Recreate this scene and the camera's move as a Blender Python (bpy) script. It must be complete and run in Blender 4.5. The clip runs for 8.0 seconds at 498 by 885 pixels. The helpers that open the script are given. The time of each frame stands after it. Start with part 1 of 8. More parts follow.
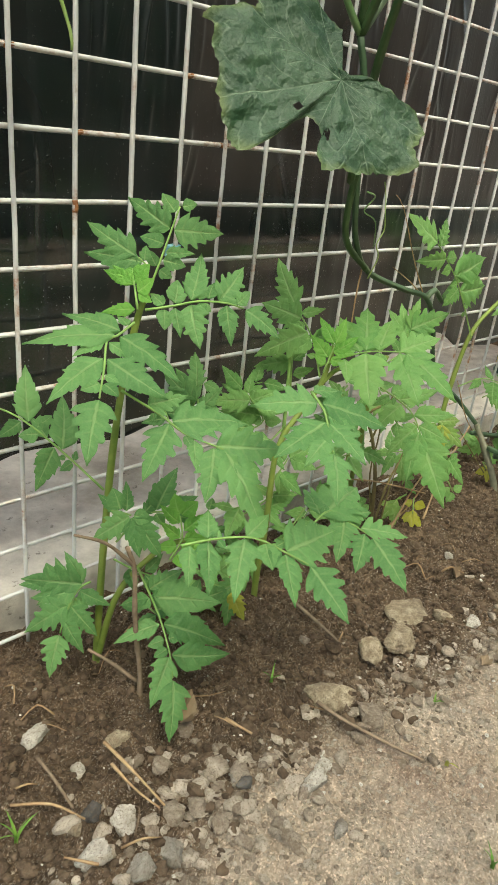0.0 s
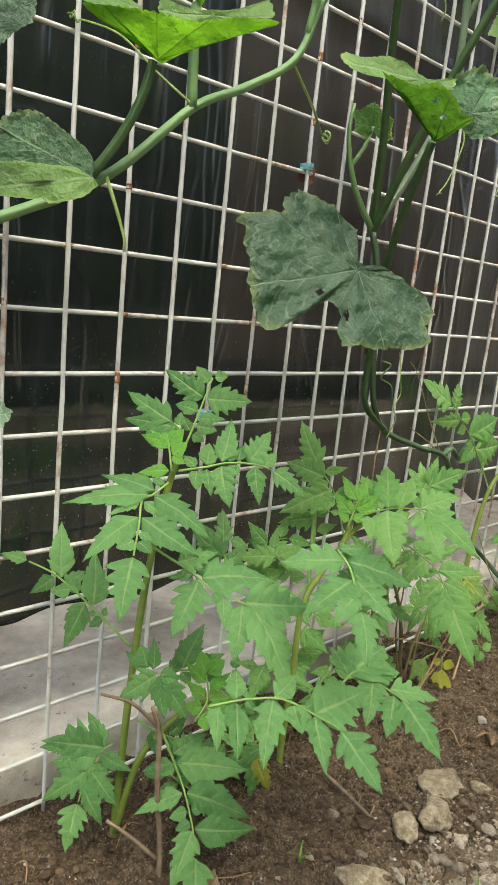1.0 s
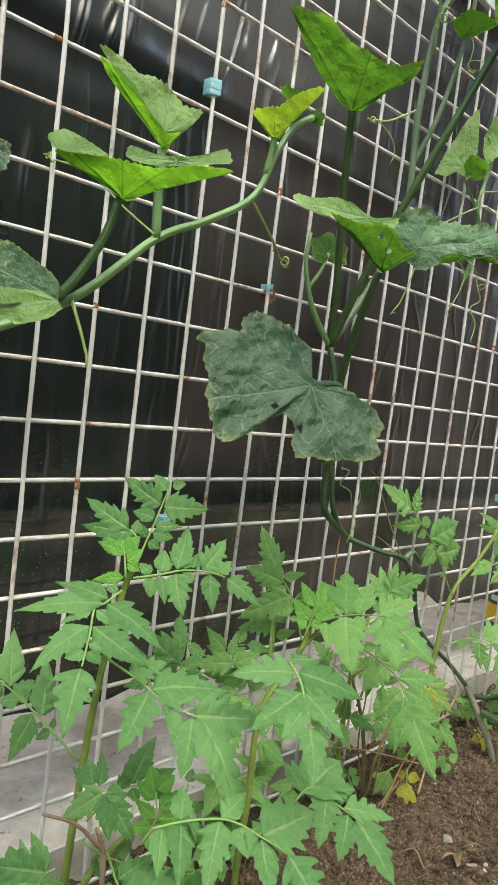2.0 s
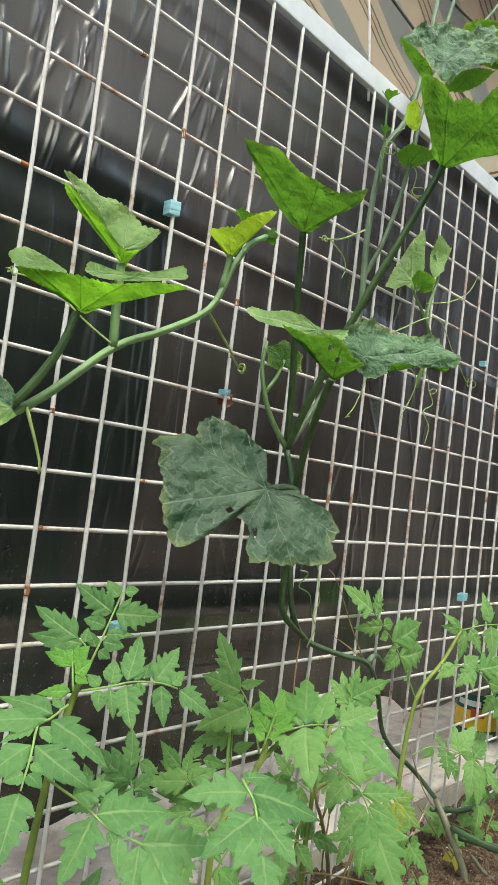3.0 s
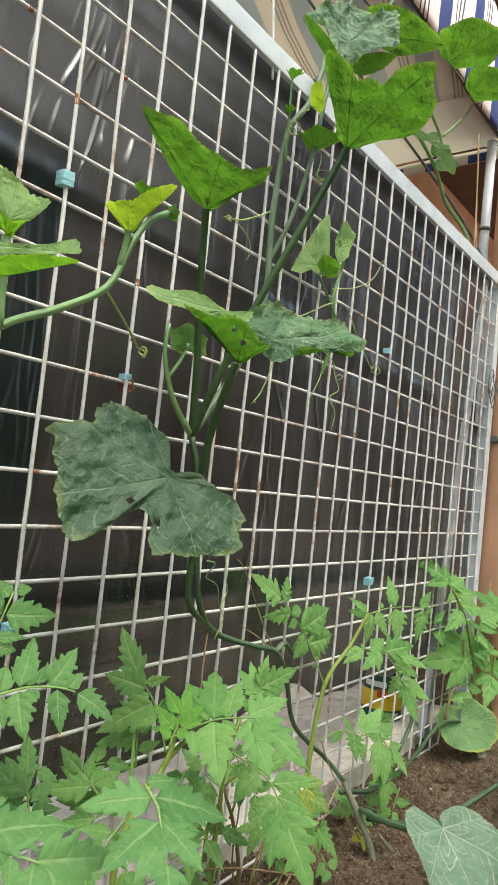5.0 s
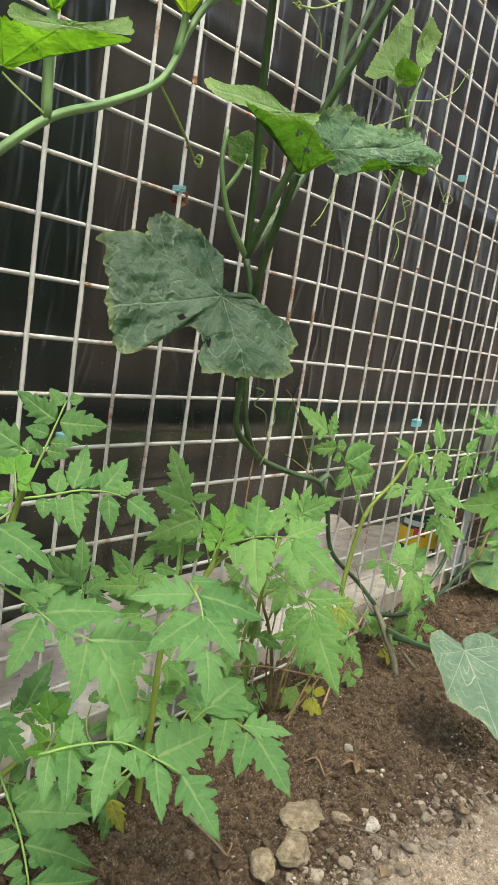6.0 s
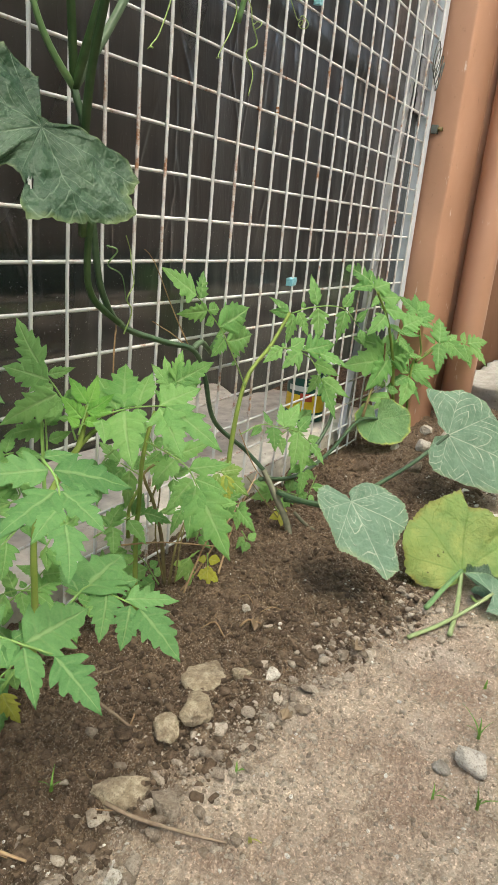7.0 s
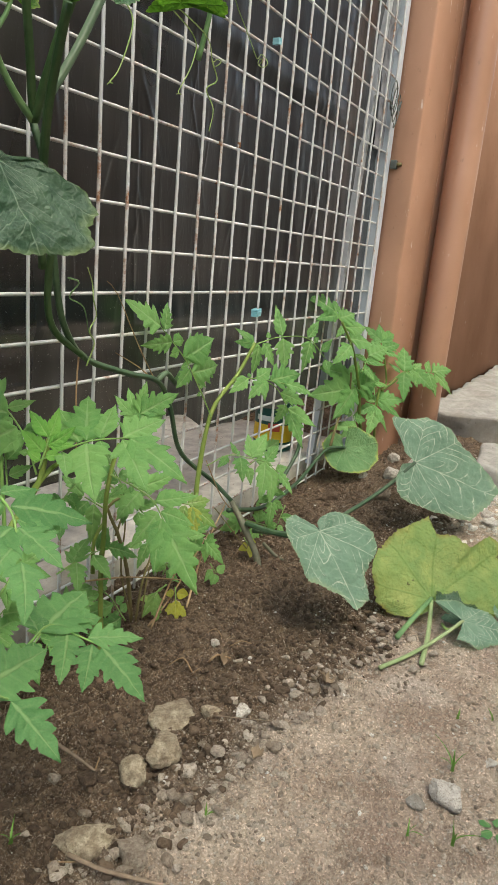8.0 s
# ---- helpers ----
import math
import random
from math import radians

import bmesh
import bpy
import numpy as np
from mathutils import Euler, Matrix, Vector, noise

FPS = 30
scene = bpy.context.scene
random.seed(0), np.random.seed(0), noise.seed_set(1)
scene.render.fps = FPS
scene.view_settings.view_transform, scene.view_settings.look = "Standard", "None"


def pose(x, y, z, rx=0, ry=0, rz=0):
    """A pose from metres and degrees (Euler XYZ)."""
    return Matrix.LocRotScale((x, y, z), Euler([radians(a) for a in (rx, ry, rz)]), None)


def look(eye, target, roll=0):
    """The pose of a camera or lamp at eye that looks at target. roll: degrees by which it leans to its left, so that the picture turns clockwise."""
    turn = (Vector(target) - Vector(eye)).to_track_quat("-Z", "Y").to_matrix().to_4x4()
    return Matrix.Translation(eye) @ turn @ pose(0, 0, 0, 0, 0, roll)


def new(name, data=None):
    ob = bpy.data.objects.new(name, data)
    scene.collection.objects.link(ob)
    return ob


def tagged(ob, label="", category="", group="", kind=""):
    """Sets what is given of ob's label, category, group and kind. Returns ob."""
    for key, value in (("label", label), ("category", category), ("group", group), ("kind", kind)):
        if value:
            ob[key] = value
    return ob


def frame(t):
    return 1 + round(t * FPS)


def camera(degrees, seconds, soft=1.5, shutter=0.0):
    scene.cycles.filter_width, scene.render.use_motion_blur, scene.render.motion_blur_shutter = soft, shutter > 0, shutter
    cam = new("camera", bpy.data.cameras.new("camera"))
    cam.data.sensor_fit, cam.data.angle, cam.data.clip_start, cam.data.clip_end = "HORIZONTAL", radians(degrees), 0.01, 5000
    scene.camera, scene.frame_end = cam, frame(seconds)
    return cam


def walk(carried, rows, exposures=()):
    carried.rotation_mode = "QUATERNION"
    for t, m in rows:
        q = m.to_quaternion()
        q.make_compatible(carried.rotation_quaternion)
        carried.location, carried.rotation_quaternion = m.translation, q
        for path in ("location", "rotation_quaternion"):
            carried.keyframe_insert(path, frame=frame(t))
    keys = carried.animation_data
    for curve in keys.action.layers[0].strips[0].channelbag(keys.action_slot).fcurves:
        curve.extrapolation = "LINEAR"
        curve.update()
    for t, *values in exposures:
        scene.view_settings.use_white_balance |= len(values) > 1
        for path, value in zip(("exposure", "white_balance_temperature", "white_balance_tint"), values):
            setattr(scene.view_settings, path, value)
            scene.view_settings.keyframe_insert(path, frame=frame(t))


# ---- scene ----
cam = camera(40.0, 8.0, soft=1.5)
PATH = [
    (0, (-0.389, -0.497, 0.487), (0.92, 0.766, -0.345), 6.8),
    (0.5, (-0.399, -0.494, 0.487), (0.941, 0.812, -0.218), 6.2),
    (1, (-0.408, -0.505, 0.499), (0.923, 0.925, 0.073), 6.0),
    (1.5, (-0.406, -0.514, 0.511), (0.979, 0.909, 0.268), 6.4),
    (2.8, (-0.403, -0.542, 0.526), (0.98, 0.902, 0.567), 7.6),
    (3, (-0.4, -0.537, 0.528), (1.025, 0.861, 0.654), 7.0),
    (3.5, (-0.391, -0.528, 0.528), (1.102, 0.785, 0.747), 6.0),
    (4, (-0.385, -0.525, 0.53), (1.186, 0.685, 0.784), 5.7),
    (4.2, (-0.381, -0.522, 0.533), (1.205, 0.671, 0.785), 5.7),
    (5.3, (-0.377, -0.525, 0.519), (1.204, 0.7, 0.52), 6.5),
    (5.5, (-0.38, -0.515, 0.511), (1.174, 0.74, 0.409), 7.3),
    (6, (-0.369, -0.52, 0.509), (1.156, 0.729, 0.168), 8.9),
    (6.5, (-0.342, -0.518, 0.487), (1.233, 0.56, -0.113), 5.6),
    (7, (-0.32, -0.522, 0.479), (1.338, 0.407, -0.142), 5.5),
    (7.5, (-0.308, -0.527, 0.479), (1.425, 0.297, -0.085), 4.1),
    (8, (-0.312, -0.524, 0.478), (1.407, 0.351, -0.051), 5.2),
]
walk(cam, [(t, look(eye, target, roll)) for t, eye, target, roll in PATH], [(0.0, 1.26, 6720, -5.0), (1.5, 1.3, 6480, -2.0), (3.0, 1.33, 6320, -1.7), (4.0, 1.35, 6230, -1.5), (6.0, 1.33, 6640, -1.5), (7.1, 1.38, 6560, 0.0), (7.5, 1.24, 6440, 0.3), (8.0, 1.1, 6420, 0.5)])

# ---- light ----
world = bpy.data.worlds.new("overcast_sky")
scene.world = world
world.use_nodes = True
wn = world.node_tree
sky = wn.nodes.new("ShaderNodeTexSky")
sky.sky_type, sky.sun_disc = "NISHITA", False
sky.sun_elevation, sky.sun_rotation = radians(58), radians(200)
sky.air_density, sky.dust_density = 1.0, 6.0
wn.nodes["Background"].inputs["Strength"].default_value = 0.19
wn.links.new(sky.outputs[0], wn.nodes["Background"].inputs[0])
sun_data = bpy.data.lights.new("sun", "SUN")
sun_data.energy, sun_data.angle, sun_data.color = 0.6, radians(60), (1.0, 0.95, 0.88)
sun = new("sun", sun_data)
sun.matrix_world = look((-0.5, -2.2, 4.0), (0.3, 0, 0.3))


# ---- materials ----
class Mat:
    """A node material with short ways to wire it."""

    def __init__(self, name):
        self.m = bpy.data.materials.new(name)
        self.m.use_nodes = True
        self.t = self.m.node_tree
        self.n, self.bsdf = self.t.nodes, self.t.nodes["Principled BSDF"]
        self.out = self.t.nodes["Material Output"]

    def node(self, kind, **sockets):
        nd = self.n.new(kind)
        for key, value in sockets.items():
            sock = nd.inputs[int(key[1:])] if key[0] == "i" and key[1:].isdigit() else nd.inputs[key]
            if isinstance(value, bpy.types.NodeSocket):
                self.t.links.new(value, sock)
            else:
                sock.default_value = value
        return nd

    def coords(self, which="Object", scale=(1, 1, 1), shift=None):
        tc = self.node("ShaderNodeTexCoord").outputs[which]
        mp = self.node("ShaderNodeMapping", Vector=tc, Scale=scale)
        if shift is not None:
            self.t.links.new(shift, mp.inputs["Location"])
        return mp.outputs[0]

    def noise(self, vec, scale, detail=4.0, rough=0.55, dist=0.0):
        return self.node("ShaderNodeTexNoise", Vector=vec, Scale=scale, Detail=detail, Roughness=rough, Distortion=dist).outputs["Fac"]

    def ramp(self, fac, stops):
        nd = self.node("ShaderNodeValToRGB", Fac=fac)
        el = nd.color_ramp.elements
        while len(el) < len(stops):
            el.new(0.5)
        for e, (p, c) in zip(el, stops):
            e.position, e.color = p, ((c, c, c, 1) if isinstance(c, (int, float)) else (*c, 1))
        return nd.outputs[0]

    def mix(self, fac, a, b, blend="MIX"):
        nd = self.n.new("ShaderNodeMix")
        nd.data_type, nd.blend_type = "RGBA", blend
        for sock, value in ((nd.inputs[0], fac), (nd.inputs[6], a), (nd.inputs[7], b)):
            if isinstance(value, bpy.types.NodeSocket):
                self.t.links.new(value, sock)
            elif isinstance(value, (int, float)):
                sock.default_value = value
            else:
                sock.default_value = (*value, 1)
        return nd.outputs[2]

    def math(self, op, a, b=0.0, c=0.0):
        nd = self.node("ShaderNodeMath", i0=a, i1=b, i2=c)
        nd.operation = op
        return nd.outputs[0]

    def random(self):
        return self.node("ShaderNodeObjectInfo").outputs["Random"]

    def split(self, vec):
        return self.node("ShaderNodeSeparateXYZ", Vector=vec).outputs

    def bump(self, height, strength=0.4, distance=0.002):
        nd = self.node("ShaderNodeBump", Height=height, Strength=strength, Distance=distance)
        self.t.links.new(nd.outputs[0], self.bsdf.inputs["Normal"])
        return nd.outputs[0]

    def set(self, **sockets):
        names = dict(color="Base Color", rough="Roughness", metal="Metallic", spec="Specular IOR Level", coat="Coat Weight", coat_rough="Coat Roughness", sheen="Sheen Weight")
        for key, value in sockets.items():
            sock = self.bsdf.inputs[names[key]]
            if isinstance(value, bpy.types.NodeSocket):
                self.t.links.new(value, sock)
            elif key == "color":
                sock.default_value = (*value, 1)
            else:
                sock.default_value = value
        return self


def mat_plain(name, a, b, scale=60.0, rough=0.7, bump=0.3, dist=0.001, spec=0.4, metal=0.0):
    """Two tones mixed at two scales, with fine relief."""
    m = Mat(name)
    v = m.coords()
    big, fine = m.noise(v, scale * 0.15), m.noise(v, scale, 6.0)
    f = m.math("MULTIPLY_ADD", big, 0.6, m.math("MULTIPLY", fine, 0.4))
    m.set(color=m.mix(m.ramp(f, [(0.35, 0.0), (0.65, 1.0)]), a, b), rough=rough, spec=spec, metal=metal)
    m.bump(fine, bump, dist)
    return m.m


def mat_wire():
    m = Mat("white_wire_paint")
    r = m.random()
    shift = m.node("ShaderNodeCombineXYZ", X=m.math("MULTIPLY", r, 7.0), Y=m.math("MULTIPLY", r, 13.0), Z=m.math("MULTIPLY", r, 29.0)).outputs[0]
    v = m.coords(shift=shift)
    rust = m.ramp(m.noise(v, 9.0, 7.0, 0.7), [(0.52, 0.0), (0.62, 1.0)])
    speck = m.ramp(m.noise(v, 110.0, 4.0, 0.7), [(0.43, 0.0), (0.62, 1.0)])
    fac = m.math("MULTIPLY", rust, m.math("MULTIPLY_ADD", speck, 0.75, 0.2))
    rusty = m.mix(m.noise(v, 300.0), (0.16, 0.06, 0.02), (0.36, 0.17, 0.07))
    paint = m.mix(m.noise(v, 40.0), (0.47, 0.48, 0.475), (0.67, 0.675, 0.67))
    m.set(color=m.mix(fac, paint, rusty), rough=0.55, spec=0.4)
    m.bump(m.noise(v, 260.0), 0.35, 0.0006)
    return m.m


def mat_plastic():
    """Glossy film: near-black where it is doubled, dull brown-grey where it is stretched thin over boards. A sheen of
    mirrored sky is painted in at the upper left.
    """
    m = Mat("black_plastic_film")
    v = m.coords()
    xs, _, zs = m.split(v)
    streak = m.noise(m.coords(scale=(38, 4, 1.3)), 1.0, 6.0, 0.65, 0.4)
    wide = m.noise(m.coords(scale=(3.1, 1, 0.9)), 1.0, 2.0)
    wob = m.math("MULTIPLY_ADD", m.noise(m.coords(scale=(1, 1, 5)), 1.0, 2.0), 0.10, -0.05)
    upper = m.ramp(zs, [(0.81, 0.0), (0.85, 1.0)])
    thin = m.math("MAXIMUM", upper, m.ramp(m.math("MULTIPLY_ADD", m.math("ADD", xs, wob), 4.0, 0.45), [(0.5, 0.0), (0.56, 1.0)]))
    tuck = m.ramp(m.math("ABSOLUTE", m.math("SUBTRACT", m.math("MULTIPLY_ADD", xs, 0.05, m.math("MULTIPLY_ADD", wob, 0.10, zs)), 0.792)), [(0.008, 0.6), (0.022, 1.0)])
    band = m.ramp(m.math("ABSOLUTE", m.math("SUBTRACT", m.math("MULTIPLY_ADD", wob, 0.12, zs), 0.408)), [(0.017, 0.0), (0.028, 1.0)])
    fac = m.math("MULTIPLY", m.math("MULTIPLY", thin, m.math("MULTIPLY", band, tuck)), m.ramp(m.math("MULTIPLY_ADD", streak, 0.35, m.math("MULTIPLY", wide, 0.65)), [(0.3, 0.55), (0.6, 1.0)]))
    board = m.mix(m.noise(m.coords(scale=(30, 3, 8)), 1.0, 4.0), (0.027, 0.0245, 0.0235), (0.050, 0.0455, 0.0435))
    dust = m.ramp(m.noise(v, 420.0, 2.0, 0.6), [(0.67, 0.0), (0.73, 1.0)])
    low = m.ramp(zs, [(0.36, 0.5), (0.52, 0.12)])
    # grey haze of mirrored sky, painted into the upper left of the film
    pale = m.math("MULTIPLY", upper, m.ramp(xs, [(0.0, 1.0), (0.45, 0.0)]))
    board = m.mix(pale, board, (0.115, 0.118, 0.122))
    # film colour darkened along the fence, against its over-bright reflections there
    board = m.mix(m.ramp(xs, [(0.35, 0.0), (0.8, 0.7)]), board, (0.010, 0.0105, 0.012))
    base = m.mix(fac, (0.0062, 0.0115, 0.0112), board)
    base = m.mix(m.math("MULTIPLY", dust, low), base, (0.5, 0.5, 0.48))
    m.set(color=base, rough=m.ramp(wide, [(0.35, 0.24), (0.65, 0.36)]), spec=0.8, coat=0.6, coat_rough=0.17)
    fine = m.noise(m.coords(scale=(55, 6, 9)), 1.0, 3.0, 0.5, 0.8)
    crease = m.noise(m.coords(scale=(17, 5, 5)), 1.0, 3.0, 0.6, 1.6)
    crease = m.ramp(m.math("ABSOLUTE", m.math("SUBTRACT", crease, 0.5)), [(0.0, 1.0), (0.035, 0.0)])
    m.bump(m.math("ADD", m.math("MULTIPLY", crease, 0.03), m.math("MULTIPLY_ADD", fine, 0.10, m.math("MULTIPLY", streak, 0.08))), 0.6, 0.006)
    return m.m


BED = ((-0.4, 0.285), (-0.1, 0.268), (0.0, 0.256), (0.15, 0.28), (0.3, 0.295), (0.47, 0.345), (0.7, 0.34), (1.2, 0.30))   # along the fence, outwards: the edge of the dug bed


def mat_ground():
    """Dark moist bed along the fence, pale sandy soil beyond its ragged edge."""
    m = Mat("soil_and_sand")
    v = m.coords()
    x, y, z = m.split(v)
    edge = m.noise(v, 7.0, 5.0, 0.6)
    e2 = m.noise(v, 45.0, 5.0, 0.7)
    width = m.ramp(m.math("MULTIPLY_ADD", x, 1 / 1.6, 0.25), [((px + 0.4) / 1.6, w) for px, w in BED])
    d = m.math("ADD", m.math("ADD", y, width), m.math("ADD", m.math("MULTIPLY", edge, 0.12), m.math("MULTIPLY", e2, 0.07)))
    bed = m.ramp(m.math("MULTIPLY_ADD", d, 8.0, -0.26), [(0.30, 0.0), (0.5, 0.5), (0.72, 1.0)])
    grain, mid = m.noise(v, 480.0, 5.0, 0.8), m.noise(v, 110.0, 6.0, 0.7)
    speck = m.ramp(m.node("ShaderNodeTexVoronoi", Vector=v, Scale=230.0).outputs["Distance"], [(0.10, 1.0), (0.24, 0.0)])
    clump = m.math("MULTIPLY_ADD", m.noise(v, 26.0, 5.0, 0.65), 0.5, m.math("MULTIPLY", mid, 0.5))
    soil = m.mix(m.ramp(clump, [(0.36, 0.0), (0.64, 1.0)]), (0.050, 0.032, 0.019), (0.250, 0.172, 0.110))
    sand = m.mix(m.ramp(mid, [(0.3, 0.0), (0.7, 1.0)]), (0.345, 0.265, 0.190), (0.655, 0.545, 0.43))
    pink = m.ramp(m.noise(v, 6.0, 4.0), [(0.45, 0.0), (0.66, 0.7)])
    sand = m.mix(pink, sand, (0.29, 0.195, 0.142))
    chalk = m.ramp(m.noise(v, 9.0, 5.0, 0.6), [(0.54, 0.0), (0.7, 0.45)])
    sand = m.mix(chalk, sand, (0.68, 0.61, 0.53))
    damp = m.ramp(m.noise(v, 21.0, 7.0, 0.7), [(0.52, 0.0), (0.64, 0.5)])
    sand = m.mix(damp, sand, (0.21, 0.15, 0.105))
    col = m.mix(bed, sand, soil)
    col = m.mix(m.math("MULTIPLY", m.ramp(grain, [(0.52, 0.0), (0.66, 1.0)]), 0.7), col, (0.62, 0.54, 0.44))
    col = m.mix(m.math("MULTIPLY", m.ramp(grain, [(0.30, 1.0), (0.45, 0.0)]), m.math("MULTIPLY_ADD", bed, 0.25, 0.35)), col, (0.05, 0.035, 0.022))
    rare = m.ramp(m.noise(v, 60.0, 2.0), [(0.52, 0.0), (0.6, 1.0)])
    col = m.mix(m.math("MULTIPLY", m.math("MULTIPLY", speck, rare), 0.75), col, (0.5, 0.46, 0.39))
    for size, depth in ((260.0, 0.22), (620.0, 0.65)):
        cell = m.node("ShaderNodeTexVoronoi", Vector=v, Scale=size)
        tone = m.split(cell.outputs["Color"])[0]
        shade = m.ramp(tone, [(0.0, 0.62), (0.45, 0.95), (0.8, 1.1), (0.97, 1.7)])
        col = m.mix(depth, col, m.mix(1.0, col, shade, "MULTIPLY"))
    m.set(color=col, rough=0.95, spec=0.15)
    h = m.math("MULTIPLY_ADD", grain, 0.35, m.math("MULTIPLY_ADD", mid, 1.0, m.math("MULTIPLY", speck, 0.3)))
    m.bump(m.math("MULTIPLY", h, m.math("MULTIPLY_ADD", bed, 0.4, 0.6)), 1.0, 0.013)
    return m.m


def mat_concrete(name="worn_concrete", tone=1.0):
    m = Mat(name)
    v = m.coords()
    big, midn, fine = m.noise(v, 5.0, 6.0, 0.6), m.noise(v, 32.0, 6.0, 0.65), m.noise(v, 420.0, 4.0, 0.7)
    col = m.mix(m.ramp(midn, [(0.3, 0.0), (0.7, 1.0)]), (0.34 * tone, 0.32 * tone, 0.285 * tone), (0.56 * tone, 0.53 * tone, 0.475 * tone))
    col = m.mix(m.ramp(big, [(0.5, 0.0), (0.68, 0.75)]), col, (0.22, 0.19, 0.15))
    col = m.mix(m.ramp(m.noise(v, 75.0, 4.0, 0.7), [(0.62, 0.0), (0.7, 0.7)]), col, (0.12, 0.105, 0.085))
    col = m.mix(m.ramp(fine, [(0.58, 0.0), (0.72, 0.4)]), col, (0.6, 0.57, 0.5))
    m.set(color=col, rough=0.92, spec=0.2)
    m.bump(m.math("MULTIPLY_ADD", fine, 0.4, m.math("ADD", midn, big)), 0.8, 0.004)
    return m.m


def mat_terra(name="terracotta_wall_paint", rough=0.85, spec=0.08):
    """Masonry paint, chalky in places, with short pale upright scuffs."""
    m = Mat(name)
    v = m.coords()
    big, fine = m.noise(v, 3.0, 5.0), m.noise(v, 90.0, 5.0, 0.65)
    col = m.mix(m.ramp(big, [(0.3, 0.0), (0.7, 1.0)]), (0.385, 0.215, 0.138), (0.50, 0.295, 0.20))
    scuff = m.ramp(m.noise(m.coords(scale=(55, 55, 14)), 1.0, 4.0, 0.6), [(0.67, 0.0), (0.72, 0.8)])
    col = m.mix(scuff, col, (0.68, 0.58, 0.50))
    col = m.mix(m.ramp(m.noise(v, 40.0, 4.0, 0.7), [(0.64, 0.0), (0.72, 0.5)]), col, (0.25, 0.15, 0.10))
    m.set(color=col, rough=rough, spec=spec)
    m.bump(m.math("MULTIPLY_ADD", fine, 0.5, big), 0.3, 0.002)
    return m.m


def mat_stone(name, a, b, soil=0.25):
    m = Mat(name)
    r = m.random()
    shift = m.node("ShaderNodeCombineXYZ", X=m.math("MULTIPLY", r, 9.0), Y=r, Z=m.math("MULTIPLY", r, 5.0)).outputs[0]
    geo = m.node("ShaderNodeNewGeometry")
    v = m.node("ShaderNodeMapping", Vector=geo.outputs["Position"], Location=shift).outputs[0]
    f1, f2 = m.noise(v, 130.0, 6.0, 0.75), m.noise(v, 600.0, 4.0, 0.8)
    isl = geo.outputs["Random Per Island"]
    tone = m.math("MULTIPLY_ADD", f1, 0.7, m.math("MULTIPLY", isl, 0.3))
    col = m.mix(m.ramp(tone, [(0.36, 0.0), (0.62, 1.0)]), a, b)
    dirt = m.ramp(m.noise(v, 42.0, 5.0, 0.65), [(0.48, 0.0), (0.64, 0.8)])
    col = m.mix(m.math("MULTIPLY", dirt, soil), col, (0.15, 0.11, 0.078))
    col = m.mix(m.ramp(f2, [(0.53, 0.0), (0.62, 0.75)]), col, (0.17, 0.13, 0.09))
    m.set(color=col, rough=0.9, spec=0.25)
    m.bump(m.math("MULTIPLY_ADD", f2, 0.6, f1), 1.0, 0.004)
    return m.m


def mat_leaf(name, low, high, under, vein, vein_fac, yellow=(0.4, 0.42, 0.05), yellow_at=0.9, glow=0.35, rough=0.5, pucker=0.5):
    """A leaf blade: side veins from its UV map (u across, v along), mottling, a pale underside and light that comes through."""
    m = Mat(name)
    uv = m.coords("UV")
    u, v, _ = m.split(uv)
    au = m.math("ABSOLUTE", u)
    r = m.random()
    shift = m.node("ShaderNodeCombineXYZ", X=r, Y=m.math("MULTIPLY", r, 3.0), Z=m.math("MULTIPLY", r, 8.0)).outputs[0]
    o = m.coords(shift=shift)
    mott, fine = m.noise(o, 7.0, 4.0), m.noise(o, 38.0, 5.0, 0.6)
    mid = m.ramp(au, [(0.05, 1.0), (0.13, 0.0)])
    phase = m.math("MULTIPLY_ADD", v, 1 / 0.185, 0.5 - 0.15 / 0.185)
    saw = m.math("ABSOLUTE", m.math("SUBTRACT", m.math("FRACT", phase), 0.5))
    side = m.math("MULTIPLY", m.ramp(saw, [(0.04, 1.0), (0.15, 0.0)]), m.ramp(au, [(0.25, 0.36), (0.8, 0.03)]))
    veins = m.math("MAXIMUM", mid, side)
    col = m.mix(m.ramp(m.math("MULTIPLY_ADD", mott, 0.6, m.math("MULTIPLY", r, 0.4)), [(0.3, 0.0), (0.7, 1.0)]), low, high)
    col = m.mix(m.math("MULTIPLY", m.ramp(fine, [(0.4, 0.0), (0.75, 1.0)]), 0.3), col, under)
    sick = m.ramp(m.math("MULTIPLY_ADD", mott, 0.35, r), [(yellow_at, 0.0), (yellow_at + 0.35, 0.8)])
    col = m.mix(sick, col, yellow)
    col = m.mix(m.math("MULTIPLY", veins, vein_fac), col, vein)
    m.set(color=col, rough=rough, spec=0.35)
    h = m.math("SUBTRACT", m.math("MULTIPLY_ADD", fine, 0.4, m.math("MULTIPLY", mott, pucker)), m.math("MULTIPLY", veins, 0.5))
    nrm = m.bump(h, 0.5, 0.0035)
    tr = m.node("ShaderNodeBsdfTranslucent", Color=m.mix(0.6, col, under), Normal=nrm)
    ms = m.node("ShaderNodeMixShader", i0=glow, i1=m.bsdf.outputs[0], i2=tr.outputs[0])
    m.t.links.new(ms.outputs[0], m.out.inputs["Surface"])
    return m.m


